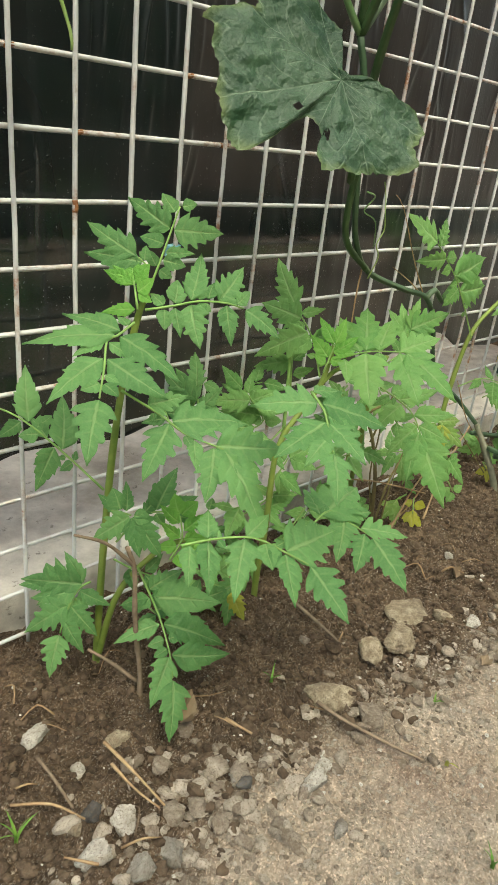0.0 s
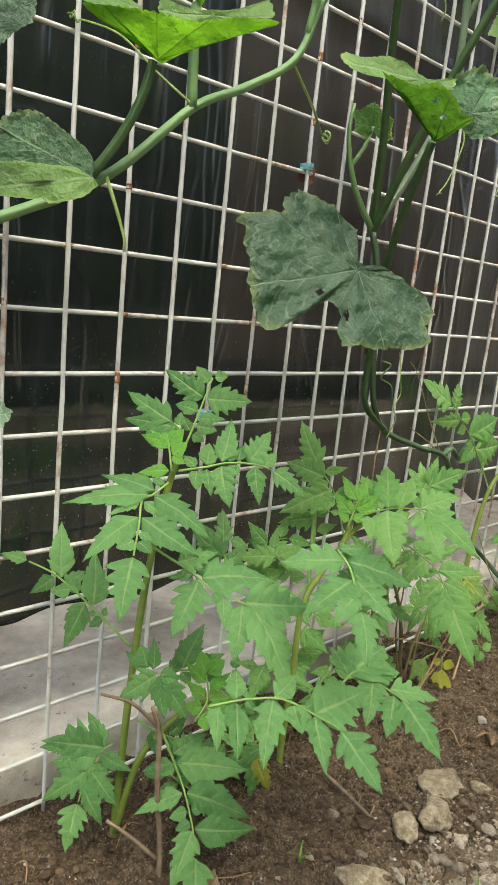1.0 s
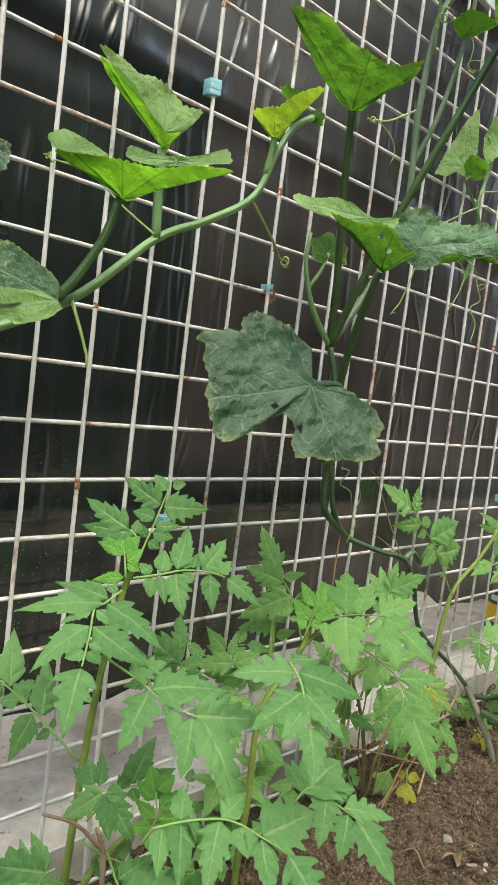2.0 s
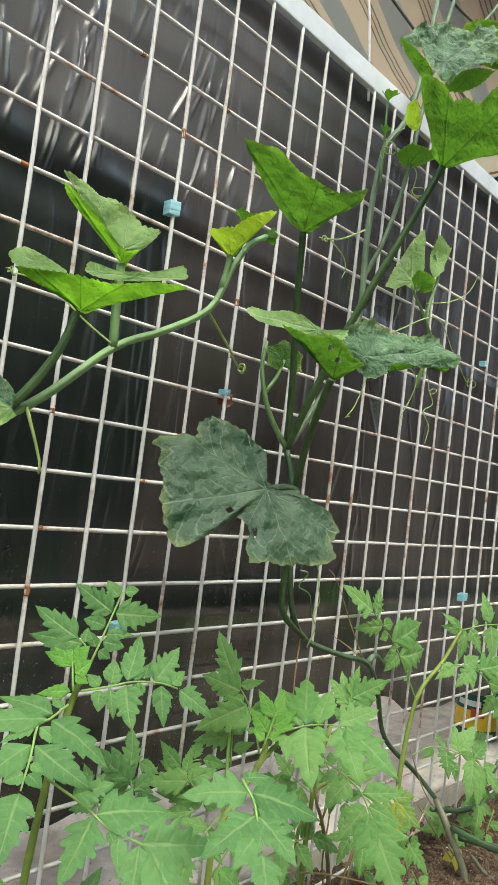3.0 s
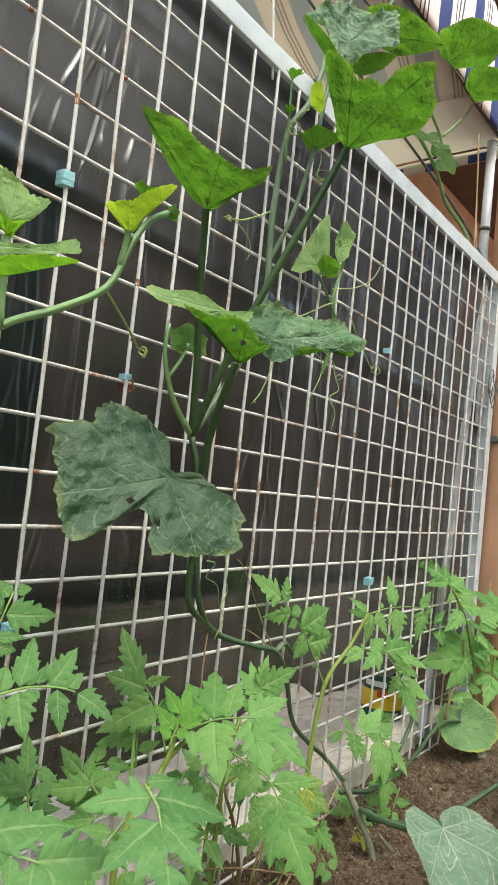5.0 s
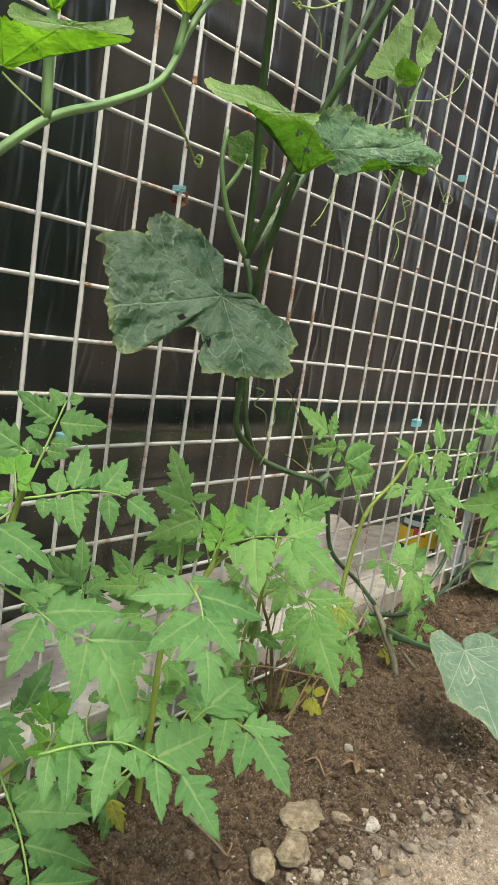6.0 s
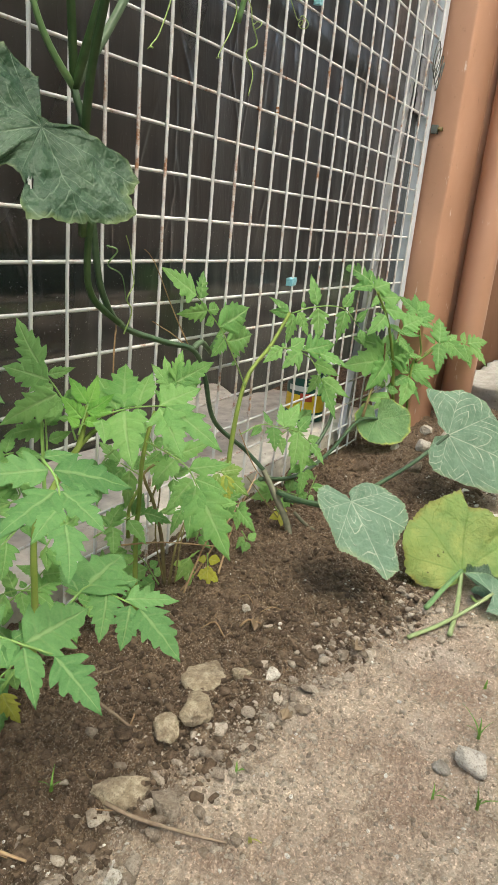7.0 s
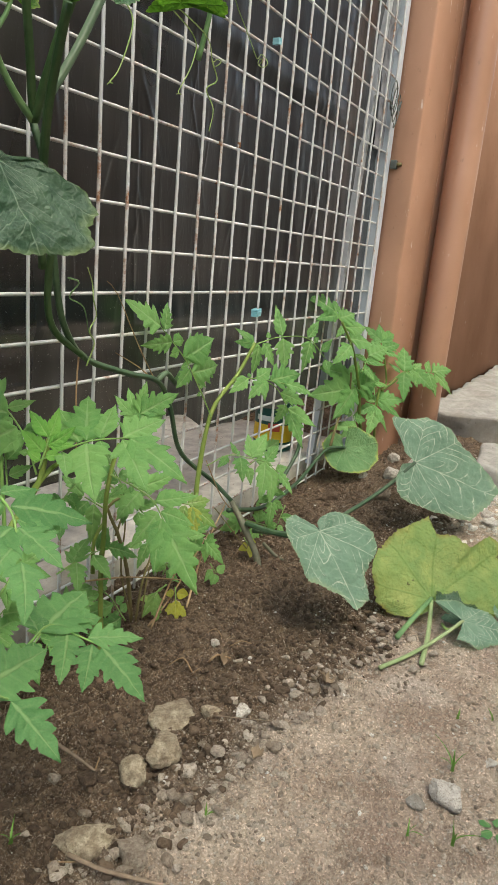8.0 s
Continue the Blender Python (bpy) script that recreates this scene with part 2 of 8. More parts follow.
def mat_palm(name, low, high, under, vein, vein_fac, rim, glow=0.35, rough=0.5, rim_fac=0.6, net_fac=0.22, blotch=0.0, sick=(0.35, 0.33, 0.05), spots=0.0, relief=0.75, vein_w=1.0, fleck=0.0):
    """A lobed squash leaf: u runs round the leaf in lobes, v from the stalk to the rim."""
    m = Mat(name)
    u, v, _ = m.split(m.coords("UV"))
    r = m.random()
    shift = m.node("ShaderNodeCombineXYZ", X=r, Y=m.math("MULTIPLY", r, 3.0), Z=m.math("MULTIPLY", r, 8.0)).outputs[0]
    o = m.coords(shift=shift)
    mott, fine = m.noise(o, 26.0, 5.0, 0.6), m.noise(o, 190.0, 5.0, 0.65)
    wob = m.math("MULTIPLY_ADD", m.noise(o, 30.0), 0.08, -0.04)
    uu = m.math("ADD", u, wob)
    f = m.math("ABSOLUTE", m.math("SUBTRACT", m.math("FRACT", uu), 0.5))
    width = m.math("MULTIPLY", f, m.math("MAXIMUM", v, 0.03))
    main = m.ramp(width, [(0.005 * vein_w, 1.0), (0.025 * vein_w, 0.0)])
    br = m.math("ABSOLUTE", m.math("SUBTRACT", m.math("FRACT", m.math("SUBTRACT", m.math("MULTIPLY", v, 5.2), m.math("MULTIPLY", f, 3.4))), 0.5))
    side = m.math("MULTIPLY", m.ramp(br, [(0.02, 1.0), (0.09, 0.0)]), net_fac * 1.6)
    warp = m.node("ShaderNodeTexNoise", Vector=o, Scale=28.0, Detail=1.0).outputs["Color"]
    bent = m.mix(0.992, warp, o)
    cell = m.node("ShaderNodeTexVoronoi", Vector=bent, Scale=85.0)
    cell.feature = "DISTANCE_TO_EDGE"
    net = m.math("MULTIPLY", m.ramp(cell.outputs[0], [(0.015, 1.0), (0.07, 0.0)]), net_fac * 0.4)
    patch = m.ramp(m.noise(o, 34.0, 4.0, 0.65), [(0.42, 0.12), (0.58, 1.0)])
    main = m.math("MULTIPLY", main, m.ramp(m.noise(o, 55.0, 3.0), [(0.32, 0.35), (0.6, 1.0)]))
    veins = m.math("MAXIMUM", main, m.math("MULTIPLY", m.math("MAXIMUM", side, net), patch))
    col = m.mix(m.ramp(mott, [(0.3, 0.0), (0.68, 1.0)]), low, high)
    col = m.mix(m.math("MULTIPLY", m.ramp(fine, [(0.5, 0.0), (0.8, 1.0)]), 0.3), col, under)
    if blotch:
        col = m.mix(m.ramp(m.noise(o, 24.0, 5.0, 0.65), [(0.42, 0.0), (0.6, blotch)]), col, sick)
    if fleck:
        flecks = m.ramp(m.noise(o, 135.0, 4.0, 0.65), [(0.56, 0.0), (0.68, fleck)])
        col = m.mix(m.math("MULTIPLY", flecks, patch), col, (0.42, 0.50, 0.38))
    col = m.mix(m.math("MULTIPLY", veins, vein_fac), col, vein)
    edge = m.math("MULTIPLY", m.ramp(m.math("MULTIPLY", m.math("MULTIPLY_ADD", mott, 0.3, v), 0.8), [(0.85, 0.0), (0.93, 1.0)]), m.math("MULTIPLY", m.ramp(m.noise(o, 30.0, 3.0), [(0.35, 0.25), (0.62, 1.0)]), rim_fac))
    col = m.mix(edge, col, rim)
    if spots:
        col = m.mix(m.ramp(m.noise(o, 60.0, 4.0, 0.7), [(0.66, 0.0), (0.71, spots)]), col, (0.06, 0.05, 0.015))
    m.set(color=col, rough=rough, spec=0.35)
    h = m.math("SUBTRACT", m.math("MULTIPLY_ADD", fine, 0.35, m.math("MULTIPLY", m.noise(o, 65.0, 3.0), 1.3)), m.math("MULTIPLY", veins, 0.14))
    nrm = m.bump(h, relief, 0.006)
    tr = m.node("ShaderNodeBsdfTranslucent", Color=m.mix(veins, m.mix(0.7, col, under), m.mix(0.35, col, under)), Normal=nrm)
    ms = m.node("ShaderNodeMixShader", i0=glow, i1=m.bsdf.outputs[0], i2=tr.outputs[0])
    m.t.links.new(ms.outputs[0], m.out.inputs["Surface"])
    return m.m


def mat_stripes(name, cells, width, axis=0, skew=0.0, glow=0.6):
    """Printed awning cloth: bands of colour across one axis, repeated."""
    m = Mat(name)
    v = m.coords()
    pos = m.math("FRACT", m.math("DIVIDE", m.math("MULTIPLY_ADD", m.split(v)[1 - axis], skew, m.split(v)[axis]), width))
    nd = m.node("ShaderNodeValToRGB", Fac=pos)
    nd.color_ramp.interpolation = "CONSTANT"
    el = nd.color_ramp.elements
    while len(el) < len(cells):
        el.new(0.5)
    for e, (p, c) in zip(el, cells):
        e.position, e.color = p, (*c, 1)
    worn = m.mix(m.math("MULTIPLY", m.noise(v, 8.0, 5.0), 0.25), nd.outputs[0], (0.42, 0.4, 0.36))
    m.set(color=worn, rough=0.75, spec=0.25)
    m.bump(m.noise(v, 500.0), 0.2, 0.0006)
    tr = m.node("ShaderNodeBsdfTranslucent", Color=worn)
    ms = m.node("ShaderNodeMixShader", i0=glow, i1=m.bsdf.outputs[0], i2=tr.outputs[0])
    m.t.links.new(ms.outputs[0], m.out.inputs["Surface"])
    return m.m


WIRE, FILM, GROUND = mat_wire(), mat_plastic(), mat_ground()
STEEL = mat_plain("grey_steel_paint", (0.28, 0.3, 0.32), (0.42, 0.44, 0.46), 40, 0.5, 0.2)
CONCRETE = mat_concrete("worn_concrete", 1.25)
TERRA = mat_terra()
TERRA_PIPE = mat_terra("terracotta_pipe_paint", 0.36, 0.5)
ADDED_GREY = mat_plain("added_wall_grey", (0.10, 0.10, 0.095), (0.16, 0.155, 0.145), 10, 0.85, 0.3, 0.002)
RAIL = mat_plain("pale_grey_rail_paint", (0.46, 0.52, 0.57), (0.60, 0.66, 0.71), 40, 0.45, 0.2)
STONE = mat_stone("pale_limestone", (0.5, 0.455, 0.385), (0.9, 0.865, 0.79))
STONE_TAN = mat_stone("tan_stone", (0.30, 0.24, 0.16), (0.76, 0.66, 0.49), 0.75)
STONE_GREY = mat_stone("grey_limestone", (0.30, 0.275, 0.235), (0.58, 0.545, 0.485), 0.5)
STONE_DARK = mat_stone("dark_basalt", (0.085, 0.08, 0.075), (0.2, 0.19, 0.18))
PEBBLE = mat_stone("mixed_gravel", (0.25, 0.20, 0.15), (0.56, 0.485, 0.395))
CLOD = mat_stone("earth_clods", (0.066, 0.044, 0.028), (0.20, 0.140, 0.092))
STRAW = mat_plain("dry_straw", (0.22, 0.13, 0.065), (0.42, 0.3, 0.17), 200, 0.8, 0.3)
BARK = mat_plain("grey_dead_wood", (0.115, 0.08, 0.052), (0.26, 0.195, 0.135), 160, 0.9, 0.7, 0.002)
TOM_STEM = mat_plain("tomato_stem", (0.13, 0.20, 0.035), (0.22, 0.28, 0.06), 120, 0.6, 0.3)
TOM_OLD = mat_plain("brown_tomato_stem", (0.14, 0.10, 0.05), (0.22, 0.2, 0.07), 120, 0.75, 0.5)
RACHIS = mat_plain("tomato_leaf_stalk", (0.16, 0.30, 0.07), (0.26, 0.40, 0.12), 150, 0.6, 0.2)
VINE = mat_plain("squash_vine_skin", (0.028, 0.065, 0.03), (0.075, 0.125, 0.06), 110, 0.5, 0.35)
VINE_PALE = mat_plain("pale_squash_vine_skin", (0.11, 0.22, 0.08), (0.19, 0.31, 0.13), 110, 0.5, 0.35)
VINE_GREY = mat_plain("grey_green_vine_skin", (0.06, 0.105, 0.055), (0.125, 0.18, 0.105), 110, 0.5, 0.35)
PETIOLE = mat_plain("squash_stalk_skin", (0.026, 0.062, 0.018), (0.062, 0.112, 0.04), 110, 0.45, 0.3)
TENDRIL = mat_plain("tendril_skin", (0.2, 0.32, 0.08), (0.34, 0.42, 0.16), 200, 0.6, 0.1)
TOMATO = mat_leaf("tomato_leaf", (0.068, 0.190, 0.054), (0.158, 0.335, 0.108), (0.235, 0.42, 0.15), (0.38, 0.52, 0.23), 0.48, yellow_at=1.08, glow=0.38, rough=0.55)
# lighter, yellower copy of TOMATO; part of its brightness stands in for haze
TOMATO_LIGHT = mat_leaf("light_tomato_leaf", (0.098, 0.26, 0.062), (0.22, 0.43, 0.125), (0.30, 0.5, 0.17), (0.44, 0.58, 0.27), 0.45, yellow_at=1.0, glow=0.42, rough=0.55)
TOMATO_YOUNG = mat_leaf("young_tomato_leaf", (0.11, 0.32, 0.04), (0.19, 0.43, 0.07), (0.26, 0.5, 0.12), (0.36, 0.55, 0.18), 0.5, yellow_at=1.3)
TOMATO_PALE = mat_leaf("ageing_tomato_leaf", (0.15, 0.29, 0.06), (0.27, 0.42, 0.11), (0.36, 0.5, 0.18), (0.48, 0.56, 0.3), 0.6, yellow_at=0.85)
TOMATO_YELLOW = mat_leaf("yellowed_tomato_leaf", (0.30, 0.33, 0.05), (0.45, 0.42, 0.06), (0.5, 0.48, 0.1), (0.5, 0.5, 0.2), 0.4, yellow_at=0.7)
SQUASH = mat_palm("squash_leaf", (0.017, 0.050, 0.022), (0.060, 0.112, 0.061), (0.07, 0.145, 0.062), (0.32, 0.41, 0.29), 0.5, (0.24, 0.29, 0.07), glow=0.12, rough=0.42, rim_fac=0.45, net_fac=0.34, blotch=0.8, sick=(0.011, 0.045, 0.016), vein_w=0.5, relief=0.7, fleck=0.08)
# one underside in two tones: GLOW holds more through-shine in its colour than LIT
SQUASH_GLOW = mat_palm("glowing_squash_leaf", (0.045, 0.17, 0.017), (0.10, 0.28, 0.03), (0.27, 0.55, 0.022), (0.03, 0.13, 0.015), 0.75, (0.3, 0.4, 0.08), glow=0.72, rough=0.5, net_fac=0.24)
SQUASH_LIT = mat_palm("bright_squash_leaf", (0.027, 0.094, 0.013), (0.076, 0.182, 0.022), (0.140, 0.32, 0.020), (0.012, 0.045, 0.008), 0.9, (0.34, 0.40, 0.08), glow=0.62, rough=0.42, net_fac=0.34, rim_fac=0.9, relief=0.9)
SQUASH_YOUNG = mat_palm("young_squash_leaf", (0.16, 0.30, 0.02), (0.24, 0.40, 0.035), (0.5, 0.7, 0.04), (0.22, 0.36, 0.06), 0.6, (0.36, 0.46, 0.1), glow=0.65, rough=0.5, net_fac=0.4)
SQUASH_PALE = mat_palm("grey_green_squash_leaf", (0.125, 0.225, 0.150), (0.225, 0.36, 0.25), (0.25, 0.42, 0.25), (0.62, 0.68, 0.52), 0.9, (0.35, 0.42, 0.2), glow=0.42, rough=0.55, net_fac=0.7, relief=0.6, vein_w=0.6, fleck=0.35)
SQUASH_TOP = mat_palm("green_squash_leaf_top", (0.055, 0.135, 0.055), (0.155, 0.280, 0.140), (0.18, 0.34, 0.13), (0.42, 0.52, 0.36), 0.35, (0.34, 0.42, 0.14), glow=0.2, rough=0.33, net_fac=0.3, blotch=0.6, sick=(0.020, 0.068, 0.036), relief=1.3, vein_w=0.7, fleck=0.5)
# paler leaf top, its colour brightened for blades whose facing catches little light
SQUASH_BRIGHTENED = mat_palm("brightened_squash_leaf_top", (0.125, 0.26, 0.065), (0.26, 0.42, 0.14), (0.36, 0.58, 0.13), (0.48, 0.60, 0.40), 0.5, (0.42, 0.5, 0.16), glow=0.42, rough=0.42, net_fac=0.35)
SQUASH_RIM = mat_palm("yellow_rimmed_squash_leaf", (0.085, 0.19, 0.07), (0.16, 0.29, 0.115), (0.24, 0.40, 0.15), (0.34, 0.44, 0.22), 0.5, (0.46, 0.46, 0.08), glow=0.25, rough=0.6, rim_fac=1.0, net_fac=0.35)
SQUASH_OLD = mat_palm("yellowing_squash_leaf", (0.20, 0.30, 0.08), (0.40, 0.425, 0.13), (0.40, 0.45, 0.15), (0.15, 0.25, 0.05), 0.8, (0.26, 0.18, 0.03), glow=0.3, rough=0.6, rim_fac=0.85, net_fac=0.4, blotch=0.9, sick=(0.17, 0.29, 0.08), spots=1.0, relief=0.7)
DRY_STALK = mat_plain("cut_squash_stalk", (0.20, 0.27, 0.11), (0.34, 0.40, 0.2), 110, 0.55, 0.3)
CORK = mat_plain("corky_root_skin", (0.10, 0.105, 0.07), (0.20, 0.195, 0.135), 160, 0.85, 0.6, 0.002)
BLUE = mat_plain("turquoise_tie", (0.16, 0.40, 0.48), (0.34, 0.58, 0.64), 300, 0.5, 0.2)


# ---- building blocks ----
def thing(name, label, category, at=(0, 0, 0), group="", kind=""):
    ob = new(name)
    ob.empty_display_size = 0.05
    ob.location = at
    return tagged(ob, label, category, group, kind)


def mesh_of(name, bm, material, smooth=True):
    me = bpy.data.meshes.new(name)
    bm.normal_update()
    bm.to_mesh(me)
    bm.free()
    me.materials.append(material)
    if smooth:
        me.shade_smooth()
    return me


def part(name, bm, material, parent, label="", smooth=True):
    """Links a bmesh as one mesh object under a thing or a part; its vertices are in world metres."""
    ob = new(name, mesh_of(name, bm, material, smooth))
    if parent is not None:
        hold(ob, parent)
    return tagged(ob, label)


def hold(ob, parent):
    ob.parent = parent
    ob.matrix_parent_inverse = world_of(parent).inverted()


def world_of(ob):
    m = ob.matrix_basis.copy()
    if ob.parent is not None:
        m = world_of(ob.parent) @ ob.matrix_parent_inverse @ m
    return m


def box(bm, x0, x1, y0, y1, z0, z1, bevel=0.0):
    r = bmesh.ops.create_cube(bm, size=1.0, matrix=Matrix.Translation(((x0 + x1) / 2, (y0 + y1) / 2, (z0 + z1) / 2)) @ Matrix.Diagonal((x1 - x0, y1 - y0, z1 - z0, 1)))
    if bevel:
        es = list({e for v in r["verts"] for e in v.link_edges})
        bmesh.ops.bevel(bm, geom=es, offset=bevel, segments=2, affect="EDGES", profile=0.6)
    return r["verts"]


def smooth_line(pts, step=0.012):
    """Points along a Catmull-Rom curve, with the share of the way that each has covered."""
    ps = [Vector(p) for p in pts]
    ps = [2 * ps[0] - ps[1]] + ps + [2 * ps[-1] - ps[-2]]
    out = []
    for a, b, c, d in zip(ps, ps[1:], ps[2:], ps[3:]):
        n = max(2, int((c - b).length / step))
        for k in range(n):
            t = k / n
            out.append(0.5 * (2 * b + (c - a) * t + (2 * a - 5 * b + 4 * c - d) * t * t + (3 * b - a - 3 * c + d) * t ** 3))
    out.append(ps[-2])
    return out


def tube(bm, pts, r0, r1=None, sides=8, step=0.012, ribs=0, wob=0.0, caps=True):
    """A tapering, slightly uneven stalk along a line."""
    r1 = r0 if r1 is None else r1
    line = smooth_line(pts, step)
    side = Vector((0.31, 0.83, 0.46))
    rings, n = [], len(line)
    for i, p in enumerate(line):
        d = (line[min(i + 1, n - 1)] - line[max(i - 1, 0)]).normalized()
        side = (side - d * side.dot(d)).normalized()
        up = d.cross(side)
        r = r0 + (r1 - r0) * i / (n - 1)
        if wob:
            r *= 1 + wob * noise.noise(p * 45)
        ring = []
        for k in range(sides):
            a = 2 * math.pi * k / sides
            q = r * (1 + (0.13 * math.cos(a * ribs) if ribs else 0))
            ring.append(bm.verts.new(p + q * (math.cos(a) * side + math.sin(a) * up)))
        rings.append(ring)
    for a, b in zip(rings, rings[1:]):
        for k in range(sides):
            bm.faces.new((a[k], a[(k + 1) % sides], b[(k + 1) % sides], b[k]))
    if caps:
        bm.faces.new(rings[0][::-1])
        bm.faces.new(rings[-1])
    return line


def tube_part(name, pts, r0, r1, material, parent, label="", sides=8, step=0.012, ribs=0, wob=0.0):
    bm = bmesh.new()
    tube(bm, pts, r0, r1, sides, step, ribs, wob)
    return part(name, bm, material, parent, label)


# ---- setting: ground, slab, walls ----
def spread(a, b, n, far_a, far_b, m=10):
    """Even steps from a to b, then widening steps out to far_a and far_b."""
    core = list(np.linspace(a, b, n))
    lo = [a - (a - far_a) * (k / m) ** 3 for k in range(m, 0, -1)]
    hi = [b + (far_b - b) * (k / m) ** 3 for k in range(1, m + 1)]
    return lo + core + hi


def bed_width(x):
    """How far the dug bed reaches out from the fence."""
    for (x0, w0), (x1, w1) in zip(BED, BED[1:]):
        if x < x1:
            return w0 + (w1 - w0) * min(1.0, max(0.0, (x - x0) / (x1 - x0)))
    return BED[-1][1]


def soil_height(x, y):
    """The bed's crumbly surface and the flatter trodden path."""
    bed = min(1.0, max(0.0, (y + bed_width(x) + 0.05 * noise.noise((x * 7, y * 7, 1.7)) + 0.03) / 0.05))
    p = Vector((x, y, 0))
    big = 0.010 * noise.noise(p * 6) + 0.006 * noise.noise(p * 17)
    near = 1.0 if (-0.8 < x < 2.2 and y > -1.2) else 0.4
    crumb = noise.fractal(p * 40, 0.8, 2.1, 5) * 0.0085
    lumps = 0.0
    if near == 1.0 and y < 0.06:
        bent = p + Vector((noise.noise(p * 50), noise.noise(p * 50 + Vector((5, 0, 0))), 0)) * 0.006
        wet = 0.5 + 0.5 * noise.noise(p * 11 + Vector((3, 3, 0)))
        for freq, tall in ((38, 0.0075), (85, 0.0045)):
            far = noise.voronoi(bent * freq)[0][0]
            lumps += tall * max(0.0, 1.0 - 1.6 * far * far) * wet
    lift = 0.012 * bed * math.exp(-((y + 0.10) / 0.10) ** 2) + 0.03 * math.exp(-((x - 1.15) ** 2 + (y + 0.10) ** 2) / 0.02)
    return near * (big * (0.6 + 0.4 * bed) + crumb * (0.7 + 0.42 * bed) + lumps * (0.7 + 0.45 * bed)) + lift


def make_ground():
    xs = spread(-0.32, 0.75, 400, -60, 0.75)[:-10] + spread(0.755, 1.75, 190, 0.755, 60)[10:]
    ys = spread(-0.68, 0.03, 270, -60, 60)
    bm = bmesh.new()
    rows = [[bm.verts.new((x, y, soil_height(x, y) if y < 0.06 else -0.02)) for x in xs] for y in ys]
    for a, b in zip(rows, rows[1:]):
        for k in range(len(xs) - 1):
            bm.faces.new((a[k], a[k + 1], b[k + 1], b[k]))
    ob = part("ground", bm, GROUND, None)
    tagged(ob, "dark crumbly garden soil running into pale sandy ground", "ground", kind="structure")


make_ground()


def rough_block(name, material, x0, x1, y0, y1, z0, z1, label, category, cell=0.03, amp=0.004):
    """A worn masonry block with an uneven skin."""
    bm = bmesh.new()
    box(bm, x0, x1, y0, y1, z0, z1)
    longest = max(x1 - x0, y1 - y0)
    cuts = min(40, int(longest / cell))
    bmesh.ops.subdivide_edges(bm, edges=[e for e in bm.edges if e.calc_length() > cell * 3], cuts=cuts, use_grid_fill=True)
    for v in bm.verts:
        p = v.co * 14
        v.co += amp * Vector((noise.noise(p), noise.noise(p + Vector((9, 0, 0))), noise.noise(p + Vector((0, 9, 0)))))
    return tagged(part(name, bm, material, None), label, category, kind="structure")


rough_block("concrete_slab", CONCRETE, -0.9, 1.28, 0.03, 0.9, -0.1, 0.05, "low worn grey concrete floor slab behind the fence", "concrete slab")
# the slab's concrete recipe, toned down where the step's top catches the sky
CONCRETE_DIMMED = mat_concrete("dimmed_concrete", 0.75)
rough_block("concrete_step", CONCRETE_DIMMED, 1.75, 3.4, -0.75, -0.059, -0.1, 0.072, "rough grey concrete step at the foot of the wall", "step", 0.02, 0.014)

bm = bmesh.new()
box(bm, 1.285, 1.488, -0.062, 0.03, -0.1, 2.6)
bmesh.ops.subdivide_edges(bm, edges=[e for e in bm.edges if abs(e.verts[0].co.z - e.verts[1].co.z) > 1], cuts=90, use_grid_fill=True)
arris = [e for e in bm.edges if all(abs(v.co.x - 1.285) < 1e-4 and abs(v.co.y + 0.062) < 1e-4 for v in e.verts)]
bmesh.ops.bevel(bm, geom=arris, offset=0.005, segments=3, affect="EDGES", profile=0.5)
for v in bm.verts:
    if v.co.x < 1.295 and v.co.y < -0.05:
        chip = max(0.0, noise.noise((v.co.z * 16, v.co.y * 60, 3)) - 0.25)
        v.co += Vector((0.009, 0.009, 0)) * chip + Vector((0.0012, 0.0012, 0)) * noise.noise((v.co.z * 5, 0, 7))
tagged(part("pillar", bm, TERRA, None), "terracotta painted pillar with a scuffed corner beside the fence", "pillar", kind="structure")
bm = bmesh.new()
box(bm, 1.49, 4.5, -0.055, 0.03, -0.1, 2.6)
tagged(part("wall_right", bm, TERRA, None), "terracotta painted wall behind a round drain pipe", "wall", kind="structure")
bm = bmesh.new()
box(bm, -3.0, 16.0, 3.2, 3.35, -0.1, 9.5)
tagged(part("wall_back", bm, TERRA, None), "terracotta painted house wall far behind the fence", "wall", kind="structure")

# unseen wall, added to keep low sky out of the film's reflections
bm = bmesh.new()
box(bm, -4.0, 9.0, -3.2, -3.0, -0.1, 4.1)
tagged(part("wall_unseen", bm, ADDED_GREY, None), "added plain grey wall, out of sight, that dims what the plastic mirrors", "wall", kind="structure")

pipe = thing("drain_pipe", "round terracotta painted plastic drain pipe standing by the wall", "pipe", (1.538, -0.106, 0))
tube_part("pipe_barrel", [(1.538, -0.106, -0.05), (1.538, -0.106, 1.2), (1.538, -0.106, 2.5)], 0.040, 0.040, TERRA_PIPE, pipe, sides=28, step=0.2)

# ---- the wire fence ----
C, Z0 = 0.05, 0.47
fence = thing("welded_wire_fence", "rust-spotted white welded wire mesh fence in a grey steel frame", "fence")


def wire_mesh(length, seed):
    bm = bmesh.new()
    n = 30
    pts = [(0.0006 * noise.noise((k * 0.7, seed, 0)), 0.0009 * noise.noise((k * 0.5, seed, 5)), length * k / n) for k in range(n + 1)]
    tube(bm, pts, 0.0021, 0.0021, 6, length / n, 0, 0.12)
    return mesh_of("wire", bm, WIRE)


